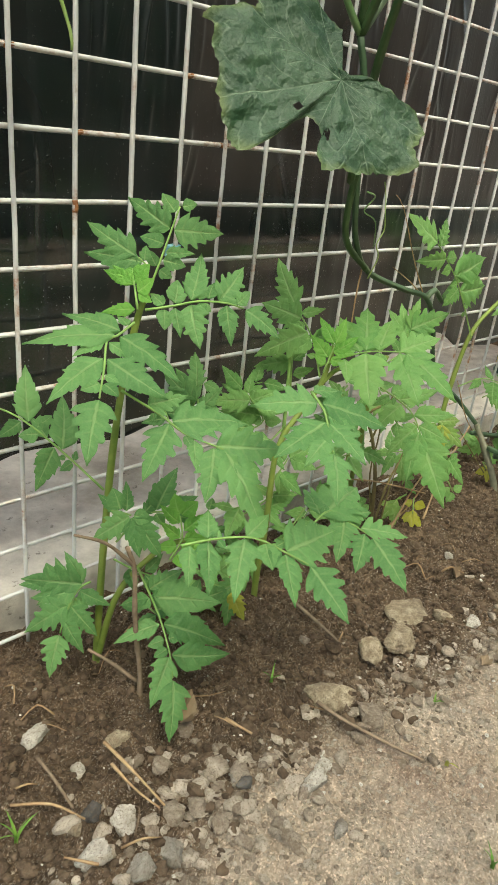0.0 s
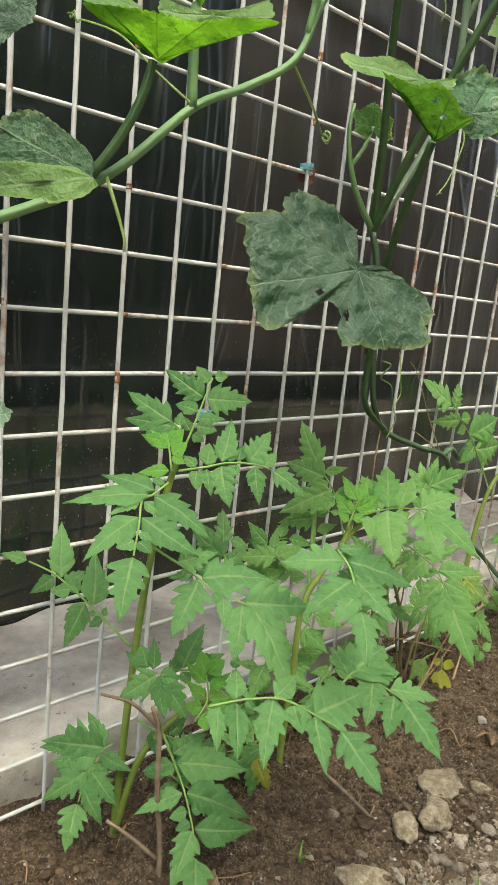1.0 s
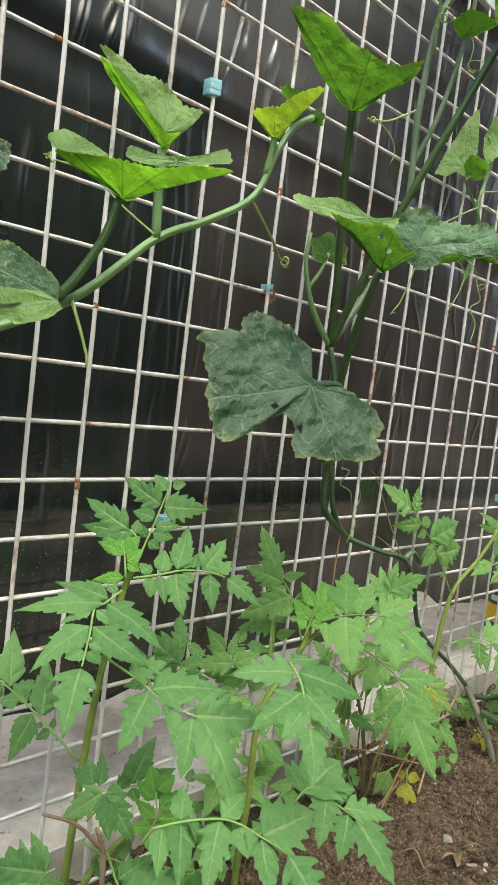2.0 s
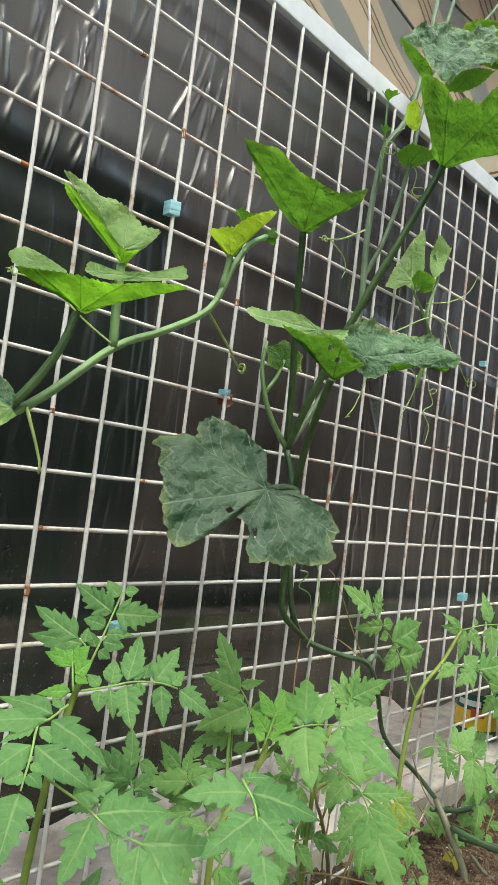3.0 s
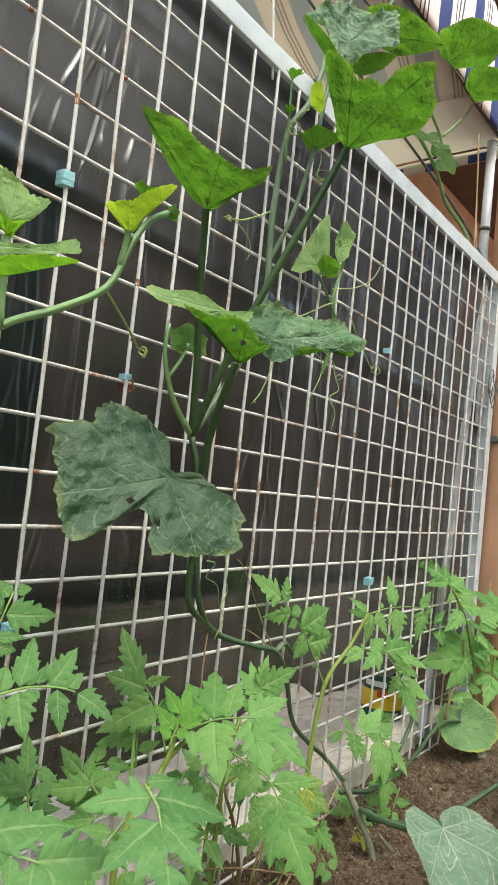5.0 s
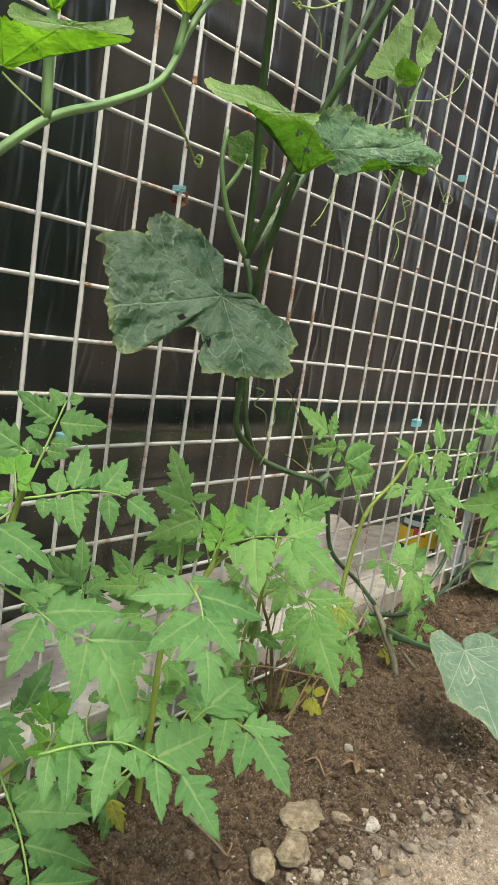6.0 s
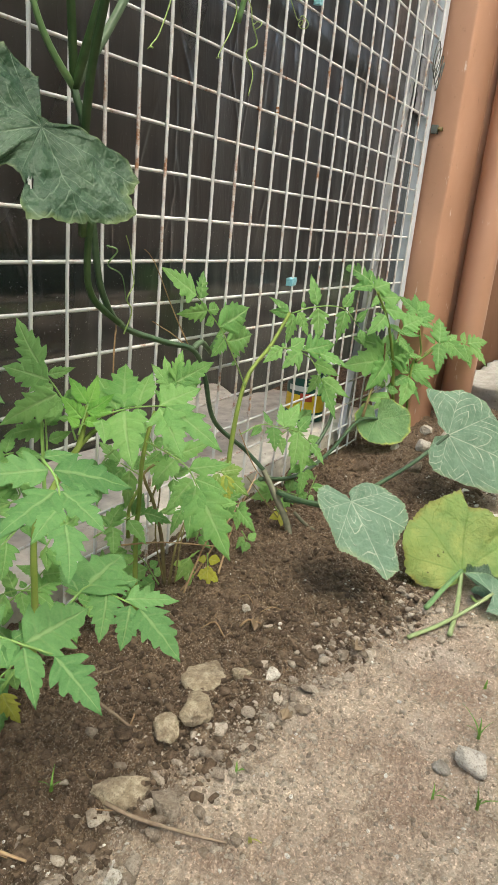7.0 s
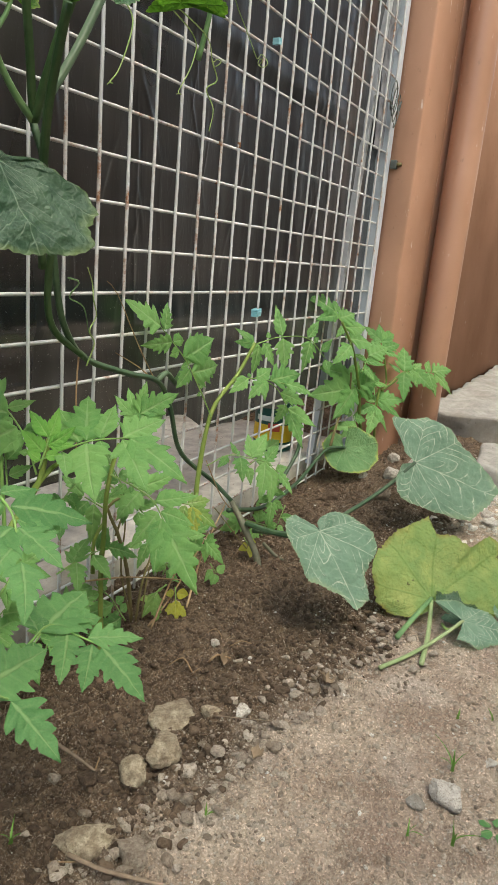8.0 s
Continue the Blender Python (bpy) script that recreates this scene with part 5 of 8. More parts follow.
leaf(plant_c, [(0.398, -0.050, 0.049), (0.423, -0.045, 0.073), (0.448, -0.048, 0.088)],
     [(1.00, (0.493, -0.068, 0.100)), (0.90, (0.463, -0.035, 0.114)), (0.60, (0.400, -0.021, 0.082)), (0.70, (0.468, -0.080, 0.070)), (0.30, (0.390, -0.040, 0.054)), (0.20, (0.412, -0.068, 0.040))], TOMATO_LIGHT, (-0.453, -0.655, 0.605))
leaf(plant_b, [(0.067, -0.030, 0.229), (0.086, -0.028, 0.245), (0.100, -0.034, 0.249)],
     [(1.00, (0.121, -0.051, 0.246)), (0.90, (0.107, -0.023, 0.267)), (0.40, (0.070, -0.008, 0.255)), (0.30, (0.066, -0.026, 0.233)), (0.80, (0.103, -0.054, 0.230))], TOMATO_LIGHT, (-0.453, -0.655, 0.605))
leaf(plant_b, [(-0.014, -0.030, 0.223), (-0.014, -0.021, 0.233), (-0.015, -0.014, 0.240)],
     [(1.00, (-0.015, 0.001, 0.255)), (0.90, (0.013, -0.021, 0.253)), (0.40, (-0.034, -0.012, 0.227)), (0.50, (0.012, -0.041, 0.231))], TOMATO, (-0.453, -0.655, 0.605))
leaf(plant_b, [(0.010, -0.030, 0.235), (0.028, -0.022, 0.257), (0.027, -0.013, 0.267)],
     [(0.80, (0.007, -0.011, 0.253)), (0.70, (0.042, -0.037, 0.251)), (0.30, (-0.003, -0.022, 0.234)), (0.30, (0.034, -0.043, 0.239)), (1.00, (0.030, -0.004, 0.278))], TOMATO, (-0.453, -0.655, 0.605))
leaf(plant_b, [(0.072, -0.035, 0.196), (0.100, -0.042, 0.209), (0.092, -0.018, 0.229)],
     [(1.00, (0.079, 0.001, 0.241)), (0.90, (0.118, -0.035, 0.230)), (0.60, (0.068, -0.011, 0.219)), (0.50, (0.115, -0.053, 0.208)), (0.30, (0.063, -0.025, 0.201))], TOMATO_LIGHT, (-0.453, -0.655, 0.605))
leaf(plant_c, [(0.310, -0.075, 0.172), (0.306, -0.047, 0.200), (0.307, -0.029, 0.221)],
     [(1.00, (0.312, -0.015, 0.240)), (0.80, (0.278, -0.010, 0.220)), (0.80, (0.328, -0.050, 0.213)), (0.40, (0.276, -0.038, 0.187)), (0.40, (0.324, -0.069, 0.189))], TOMATO_LIGHT, (-0.453, -0.655, 0.605))
leaf(plant_d, [(0.620, -0.030, 0.135), (0.654, -0.042, 0.148), (0.685, -0.048, 0.165)],
     [(1.00, (0.720, -0.061, 0.177)), (0.80, (0.666, -0.025, 0.175)), (0.70, (0.683, -0.067, 0.143)), (0.30, (0.635, -0.020, 0.157)), (0.40, (0.636, -0.055, 0.121))], TOMATO_LIGHT, (-0.453, -0.655, 0.605))
leaf(plant_a, [(-0.131, -0.064, 0.089), (-0.140, -0.048, 0.100), (-0.148, -0.040, 0.103)],
     [(1.00, (-0.167, -0.026, 0.104)), (0.90, (-0.144, -0.030, 0.116)), (0.50, (-0.134, -0.033, 0.121)), (0.60, (-0.161, -0.043, 0.090)), (0.30, (-0.140, -0.067, 0.080)), (0.20, (-0.116, -0.075, 0.089))], TOMATO, (-0.453, -0.655, 0.605))
plant_e = thing("tomato_plant", "young tomato plant at the foot of the pillar", "tomato plant", (1.150, -0.060, 0.030), "tomato plants along the fence")
tube_part("stem", [(1.173, -0.064, -0.012), (1.173, -0.060, 0.074), (1.132, -0.060, 0.148), (1.102, -0.060, 0.216), (1.043, -0.055, 0.306), (0.974, -0.050, 0.365)], 0.0044, 0.0026, TOM_STEM, plant_e, "", 9, wob=0.12)
tube_part("stem", [(1.205, -0.084, -0.012), (1.205, -0.080, 0.071), (1.182, -0.080, 0.143), (1.186, -0.080, 0.209), (1.233, -0.080, 0.219), (1.191, -0.075, 0.298)], 0.0036, 0.002, TOM_STEM, plant_e, "", 9, wob=0.12)
tube_part("stem", [(1.205, -0.080, 0.204), (1.289, -0.085, 0.217), (1.370, -0.090, 0.235), (1.482, -0.095, 0.226)], 0.0028, 0.002, TOM_STEM, plant_e, "", 9, wob=0.12)
tube_part("stem", [(0.993, -0.050, 0.109), (1.023, -0.050, 0.164), (1.069, -0.050, 0.207), (1.065, -0.050, 0.256)], 0.003, 0.002, TOM_OLD, plant_e, "", 9, wob=0.12)
leaf(plant_e, [(1.015, -0.065, 0.308), (1.024, -0.037, 0.352), (1.017, -0.014, 0.383)],
     [(1.00, (0.960, 0.023, 0.416)), (0.90, (0.953, -0.005, 0.373)), (0.85, (1.098, -0.037, 0.379)), (0.60, (0.991, -0.037, 0.340)), (0.60, (1.114, -0.062, 0.348)), (0.20, (0.951, -0.061, 0.290)), (0.30, (1.106, -0.077, 0.324)), (1.00, (1.054, -0.009, 0.403)), (0.80, (0.994, -0.001, 0.394)), (0.70, (1.057, -0.038, 0.362))], TOMATO_LIGHT, (-0.202, -0.807, 0.555))
leaf(plant_e, [(1.204, -0.075, 0.277), (1.230, -0.057, 0.312)],
     [(1.00, (1.219, -0.015, 0.342)), (1.00, (1.270, -0.041, 0.353)), (1.00, (1.281, -0.077, 0.328)), (0.80, (1.185, -0.026, 0.309)), (0.70, (1.279, -0.093, 0.312)), (0.40, (1.160, -0.051, 0.269)), (0.50, (1.249, -0.104, 0.282)), (0.90, (1.227, -0.033, 0.331)), (0.90, (1.280, -0.058, 0.344))], TOMATO_LIGHT, (-0.450, -0.601, 0.661))
leaf(plant_e, [(1.225, -0.090, 0.221), (1.273, -0.103, 0.242), (1.305, -0.120, 0.248)],
     [(0.70, (1.343, -0.087, 0.304)), (0.50, (1.267, -0.073, 0.265)), (1.00, (1.346, -0.135, 0.263)), (0.70, (1.230, -0.125, 0.192)), (1.00, (1.316, -0.175, 0.205)), (0.95, (1.282, -0.140, 0.215)), (0.90, (1.294, -0.093, 0.265)), (0.80, (1.316, -0.141, 0.237))], TOMATO_LIGHT, (-0.450, -0.601, 0.661))
leaf(plant_e, [(1.405, -0.095, 0.234), (1.452, -0.136, 0.228)],
     [(1.00, (1.470, -0.193, 0.188)), (0.90, (1.513, -0.170, 0.239)), (0.70, (1.419, -0.163, 0.181)), (0.60, (1.471, -0.123, 0.254))], TOMATO_LIGHT, (-0.450, -0.601, 0.661))
leaf(plant_e, [(1.088, -0.065, 0.207), (1.096, -0.037, 0.244)],
     [(1.00, (1.027, -0.000, 0.262)), (0.90, (1.080, -0.002, 0.281)), (0.50, (0.997, -0.059, 0.176)), (0.70, (1.199, -0.064, 0.254)), (0.40, (1.205, -0.081, 0.235)), (0.30, (0.971, -0.013, 0.223)), (0.80, (1.159, -0.038, 0.270))], TOMATO_LIGHT, (-0.252, -0.756, 0.605))
leaf(plant_e, [(1.157, -0.080, 0.163), (1.191, -0.076, 0.186)],
     [(1.00, (1.245, -0.092, 0.203)), (0.90, (1.222, -0.136, 0.152)), (0.60, (1.116, -0.100, 0.122)), (0.80, (1.175, -0.035, 0.213)), (1.00, (1.263, -0.128, 0.183)), (0.40, (1.162, -0.123, 0.129)), (0.50, (1.117, -0.054, 0.162))], TOMATO_LIGHT, (-0.401, -0.601, 0.691))
leaf(plant_e, [(1.092, -0.070, 0.131), (1.108, -0.052, 0.157)],
     [(1.00, (1.086, -0.025, 0.172)), (0.80, (1.133, -0.078, 0.145)), (0.70, (1.050, -0.061, 0.118)), (0.30, (1.037, -0.028, 0.143))], TOMATO_LIGHT, (-0.351, -0.652, 0.672))
leaf(plant_e, [(1.072, -0.070, 0.258), (1.127, -0.065, 0.295)],
     [(1.00, (1.146, -0.034, 0.333)), (0.90, (1.188, -0.088, 0.310)), (0.70, (1.089, -0.040, 0.295)), (0.60, (1.145, -0.101, 0.274)), (0.30, (1.094, -0.099, 0.246))], TOMATO_LIGHT, (-0.401, -0.601, 0.691))
leaf(plant_e, [(1.169, -0.080, 0.211), (1.171, -0.059, 0.231)],
     [(1.00, (1.145, -0.026, 0.244)), (0.80, (1.203, -0.040, 0.266)), (0.60, (1.122, -0.060, 0.201)), (0.50, (1.209, -0.095, 0.222))], TOMATO_LIGHT, (-0.401, -0.601, 0.691))
tube_part("dry_shoot", [(0.319, -0.085, 0.020), (0.372, -0.080, 0.034), (0.445, -0.070, 0.065), (0.500, -0.060, 0.083)], 0.0012, 0.0008, STRAW, plant_c, "dry straw-coloured shoot", 9, wob=0.12)
tube_part("dry_shoot", [(0.297, -0.075, 0.034), (0.282, -0.068, 0.106), (0.297, -0.060, 0.157), (0.303, -0.050, 0.202)], 0.0012, 0.0008, TOM_OLD, plant_c, "dried brown shoot", 9, wob=0.12)
tube_part("dry_shoot", [(0.228, -0.060, 0.111), (0.290, -0.075, 0.096), (0.394, -0.090, 0.055)], 0.0011, 0.0008, STRAW, plant_c, "dry straw-coloured shoot", 9, wob=0.12)
tube_part("dry_shoot", [(0.311, -0.080, 0.034), (0.334, -0.070, 0.079), (0.379, -0.055, 0.129)], 0.001, 0.0007, TOM_OLD, plant_c, "dried brown shoot", 9, wob=0.12)
tube_part("dry_shoot", [(0.587, -0.100, 0.007), (0.584, -0.070, 0.067), (0.553, -0.045, 0.117), (0.524, -0.030, 0.179)], 0.0011, 0.0008, STRAW, plant_d, "dry straw-coloured shoot", 9, wob=0.12)
tube_part("dry_shoot", [(0.621, -0.110, -0.013), (0.572, -0.090, 0.034), (0.526, -0.050, 0.108)], 0.001, 0.0008, TOM_OLD, plant_d, "dried brown shoot", 9, wob=0.12)


# ---- squash vine ----
GENERIC = [(-170, 0.30), (-150, 0.72), (-120, 0.92), (-92, 0.80), (-62, 0.97), (-32, 0.80), (0, 1.06), (32, 0.82), (60, 0.98), (92, 0.80), (122, 0.94), (150, 0.70), (170, 0.30)]


def scaled(lobes, r):
    return [(a, q * r) for a, q in lobes]


def squash_blade(name, parent, at, axis, tip, lobes, material, open0=86, open1=84, wave=0.05, seed=0, holes=(), label="", jag=1.0, crumple=1.0):
    """A lobed leaf round its stalk's end. axis: the way the cup opens; tip: the way of the middle lobe; lobes: round the rim, degrees from that and reach in metres."""
    at, axis = Vector(at), Vector(axis).normalized()
    tip = Vector(tip)
    tip = (tip - axis * tip.dot(axis)).normalized()
    side = axis.cross(tip)
    bm = bmesh.new()
    uvl = bm.loops.layers.uv.new("UVMap")
    m = 18
    reach = max(r for _, r in lobes)
    flat = [Vector((r * math.cos(radians(a)), r * math.sin(radians(a)), a)) for a, r in lobes]
    shut = (flat[0] - flat[-1]).xy.length < 1e-5
    flat = [flat[-2] - Vector((0, 0, 360 if flat[-1].z > flat[0].z else -360)) if shut else 2 * flat[0] - flat[1]] + flat + [flat[1] if shut else 2 * flat[-1] - flat[-2]]
    girth = sum((b - a).xy.length for a, b in zip(flat[1:], flat[2:-1]))
    rim, gone = [], 0.0
    for i in range(1, len(flat) - 2):
        p0, p1, p2, p3 = flat[i - 1:i + 3]
        n = max(3, round(190 * (p2 - p1).xy.length / girth))
        for k in range(n):
            t = k / n
            c = 0.5 * (2 * p1 + (p2 - p0) * t + (2 * p0 - 5 * p1 + 4 * p2 - p3) * t * t + (3 * p1 - p0 - 3 * p2 + p3) * t ** 3)
            straight = p1.lerp(p2, t)
            rim.append((0.55 * c.x + 0.45 * straight.x, 0.55 * c.y + 0.45 * straight.y, straight.z, gone + (p2 - p1).xy.length * t))
        gone += (p2 - p1).xy.length
    rim.append((flat[-2].x, flat[-2].y, flat[-2].z, gone))
    grid = []
    for x, y, a, s in rim:
        fade = min(1.0, s / 0.004, (gone - s) / 0.004) if shut else 1.0
        tooth = abs((s / 0.0052 + 0.6 * noise.noise((s * 90, seed, 1))) % 1.0 - 0.3)
        swell = 1 + fade * (jag * (0.05 + 0.04 * noise.noise((s * 120, seed, 6))) * (0.5 - tooth) * 0.06 / max(0.03, math.hypot(x, y)) + 0.02 * jag * noise.noise((s * 160, seed, 9)) + 0.03 * noise.noise((s * 40, seed, 4)))
        col = []
        for k in range(m + 1):
            q = k / m
            g = radians(open0 + (open1 - open0) * q)
            fx, fy = x * q * swell, y * q * swell
            r = math.hypot(fx, fy)
            d = fx * tip + fy * side
            p = at + math.sin(g) * d + math.cos(g) * r * axis
            ripple = wave * reach * q * q * noise.noise((fx / reach * 2.1, fy / reach * 2.1, seed * 3.1)) * 2.0
            vein = abs(((a / 45.0 + 0.5) % 1.0) - 0.5)
            pleat = 0.016 * reach * (0.5 - vein * 2) * math.sin(math.pi * min(1, q * 1.1))
            pucker = crumple * q * (0.018 * reach * noise.noise(p * 60) + 0.009 * reach * noise.noise(p * 150))
            col.append((bm.verts.new(p + axis * (ripple - pleat + pucker)), a / 45.0 + 0.5, q, p))
        grid.append(col)
    for c0, c1 in zip(grid, grid[1:]):
        for k in range(m):
            quad = (c0[k], c1[k], c1[k + 1], c0[k + 1])
            if any((quad[0][3] - Vector(h)).length < hr for h, hr in holes):
                continue
            face = bm.faces.new([q[0] for q in quad])
            for loop, q in zip(face.loops, quad):
                loop[uvl].uv = (q[1], q[2])
    bmesh.ops.remove_doubles(bm, verts=bm.verts, dist=1e-6)
    return part(name, bm, material, parent, label)


def stalk(parent, pts, r0, r1, material=PETIOLE, name="leaf_stalk", label=""):
    return tube_part(name, pts, r0, r1, material, parent, label, 15, 0.008, 5, 0.05)


def curl(parent, pts, turns=3, r=0.006, thick=0.0009, material=TENDRIL):
    """A tendril that ends in a loose coil."""
    line = [Vector(p) for p in pts]
    d = (line[-1] - line[-2]).normalized()
    s = d.cross(Vector((0.2, 1, 0.1))).normalized()
    t = d.cross(s)
    end = line[-1]
    for k in range(1, turns * 8):
        a = k * math.pi / 4
        q = r * (1 - k / (turns * 9)) * (1 + 0.5 * noise.noise((k * 0.35, r * 900, end.x * 30)))
        line.append(end + s * (q * math.sin(a)) + t * (q * (1 - math.cos(a))) + d * (0.0007 * k * (1 + noise.noise((k * 0.2, end.z * 40, 3)))))
    return tube_part("tendril", line, thick, thick * 0.6, material, parent, "", 5, 0.004)


vine = thing("squash_vine", "squash vine climbing the wire fence with broad lobed leaves", "squash vine", (0.547, -0.119, 0.0))
# rooted end and the climb
tube_part("root_collar", [(0.552, -0.118, -0.01), (0.56, -0.112, 0.03), (0.556, -0.085, 0.08), (0.559, -0.06, 0.112)], 0.0050, 0.0044, CORK, vine, "corky grey root collar", 10, 0.008, 5, 0.2)
tube_part("root_collar", [(0.578, -0.112, 0.05), (0.60, -0.125, 0.025), (0.63, -0.135, 0.006)], 0.003, 0.002, CORK, vine, "", 8, 0.008, 0, 0.2)
tube_part("main_stem", [(0.559, -0.06, 0.112), (0.548, -0.03, 0.14), (0.470, -0.02, 0.20), (0.437, -0.02, 0.27), (0.405, -0.02, 0.31), (0.34, -0.022, 0.328), (0.265, -0.022, 0.352), (0.225, -0.03, 0.385), (0.205, -0.035, 0.43), (0.19, -0.035, 0.53), (0.178, -0.03, 0.575)], 0.0031, 0.0034, VINE, vine, "dark green ridged stem", 15, 0.01, 5, 0.08)
tube_part("main_stem", [(0.178, -0.03, 0.575), (0.238, -0.035, 0.664), (0.276, -0.035, 0.745), (0.282, -0.03, 0.869), (0.297, -0.03, 0.974), (0.338, -0.03, 1.036), (0.365, -0.03, 1.115), (0.395, -0.02, 1.225), (0.43, -0.01, 1.34), (0.5, 0.0, 1.5)], 0.0039, 0.0033, VINE_GREY, vine, "", 15, 0.012, 5, 0.08)
tube_part("side_stem", [(0.262, -0.022, 0.354), (0.2, -0.035, 0.391), (0.183, -0.045, 0.44), (0.172, -0.065, 0.50), (0.12, -0.098, 0.53), (0.065, -0.110, 0.528)], 0.0035, 0.003, PETIOLE, vine, "", 15, 0.01, 5, 0.05)
tube_part("side_stem", [(0.282, -0.03, 0.80), (0.3, -0.045, 0.86), (0.325, -0.05, 0.95), (0.35, -0.045, 1.04), (0.38, -0.04, 1.15), (0.42, -0.04, 1.278), (0.46, -0.03, 1.4)], 0.0028, 0.0022, VINE_GREY, vine, "", 15, 0.012, 5, 0.05)
tube_part("side_stem", [(0.36, -0.02, 1.08), (0.45, -0.02, 1.2), (0.551, -0.02, 1.315), (0.625, -0.02, 1.428), (0.72, -0.01, 1.58)], 0.0026, 0.002, VINE_GREY, vine, "", 10, 0.012, 5, 0.05)
tube_part("side_stem", [(0.46, -0.01, 0.30), (0.43, -0.015, 0.318), (0.405, -0.02, 0.312)], 0.0034, 0.0036, VINE_GREY, vine, "", 12, 0.01, 5, 0.05)
tube_part("side_stem", [(0.46, -0.01, 0.30), (0.475, -0.015, 0.325), (0.49, -0.015, 0.342)], 0.0036, 0.0032, VINE_PALE, vine, "", 12, 0.01, 5, 0.05)

# the big leaf that hangs in front of the stem
squash_blade("leaf", vine, (0.060, -0.115, 0.527), (-0.380, -0.790, 0.480), (-0.675, 0.592, 0.440),
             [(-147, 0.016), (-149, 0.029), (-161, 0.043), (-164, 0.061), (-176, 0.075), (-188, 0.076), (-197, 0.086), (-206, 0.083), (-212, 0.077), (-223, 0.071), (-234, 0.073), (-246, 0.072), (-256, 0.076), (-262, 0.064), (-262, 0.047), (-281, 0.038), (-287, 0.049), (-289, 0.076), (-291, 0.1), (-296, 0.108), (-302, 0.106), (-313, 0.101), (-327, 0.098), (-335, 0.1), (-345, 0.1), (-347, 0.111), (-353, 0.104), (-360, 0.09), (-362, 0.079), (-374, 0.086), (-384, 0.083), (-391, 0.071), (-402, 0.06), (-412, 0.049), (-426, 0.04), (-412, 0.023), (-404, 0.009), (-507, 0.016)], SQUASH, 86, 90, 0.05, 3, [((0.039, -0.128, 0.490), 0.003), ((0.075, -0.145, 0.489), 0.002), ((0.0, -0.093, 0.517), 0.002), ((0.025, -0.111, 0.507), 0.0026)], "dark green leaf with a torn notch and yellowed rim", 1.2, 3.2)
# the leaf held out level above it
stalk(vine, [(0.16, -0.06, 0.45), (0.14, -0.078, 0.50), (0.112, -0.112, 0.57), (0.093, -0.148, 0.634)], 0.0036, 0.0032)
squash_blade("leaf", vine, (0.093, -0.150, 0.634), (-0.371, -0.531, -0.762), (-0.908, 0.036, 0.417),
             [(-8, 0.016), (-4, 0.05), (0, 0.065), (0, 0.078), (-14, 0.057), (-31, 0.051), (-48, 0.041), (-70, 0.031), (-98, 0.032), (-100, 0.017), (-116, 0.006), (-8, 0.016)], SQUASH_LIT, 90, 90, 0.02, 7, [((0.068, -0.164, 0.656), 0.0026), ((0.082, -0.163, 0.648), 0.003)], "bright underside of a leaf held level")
squash_blade("leaf_fold", vine, (0.238, -0.140, 0.680), (-0.371, -0.531, -0.762), (0.722, -0.681, 0.123),
             [(-162, 0.031), (-220, 0.015), (-323, 0.024), (-360, 0.042), (-375, 0.042), (-364, 0.022), (-410, 0.006), (-510, 0.016), (-522, 0.031)], SQUASH_LIT, 90, 90, 0.02, 10)
squash_blade("leaf_fold", vine, (0.125, -0.160, 0.662), (-0.482, -0.763, 0.432), (0.876, -0.413, 0.249),
             [(143, 0.034), (125, 0.035), (85, 0.036), (60, 0.043), (41, 0.045), (19, 0.059), (9, 0.081), (0, 0.091), (-11, 0.097), (-19, 0.084), (-12, 0.077), (-17, 0.063), (-15, 0.053), (-12, 0.038), (-23, 0.029), (-66, 0.024), (-91, 0.021), (-123, 0.014), (-181, 0.016), (-203, 0.024), (-217, 0.034)], SQUASH_TOP, 89, 87, 0.07, 8, [], "crinkled upper side bent over", 1.3, 5.0)
squash_blade("leaf_fold", vine, (0.063, -0.150, 0.673), (-0.482, -0.763, 0.432), (-0.826, 0.560, 0.068),
             [(0, 0.066), (-7, 0.062), (-9, 0.048), (-22, 0.029), (-40, 0.014), (-142, 0.007), (-166, 0.03), (-191, 0.024), (-269, 0.009), (-342, 0.027), (-353, 0.047), (-355, 0.059), (-360, 0.066)], SQUASH_BRIGHTENED, 90, 88, 0.05, 9, [], "pale rolled edge of the leaf", 1.0, 2.0)
# upright leaf on the long stalk
stalk(vine, [(0.178, -0.03, 0.58), (0.152, -0.05, 0.645), (0.122, -0.07, 0.72), (0.096, -0.09, 0.786)], 0.0037, 0.0033)
squash_blade("leaf", vine, (0.096, -0.090, 0.785), (-0.371, -0.531, -0.762), (-0.889, -0.034, 0.456),
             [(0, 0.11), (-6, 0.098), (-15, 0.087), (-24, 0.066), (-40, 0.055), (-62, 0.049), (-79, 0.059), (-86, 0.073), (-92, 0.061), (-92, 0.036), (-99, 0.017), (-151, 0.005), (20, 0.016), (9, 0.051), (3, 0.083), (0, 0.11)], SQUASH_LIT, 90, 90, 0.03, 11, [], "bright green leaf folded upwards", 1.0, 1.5)
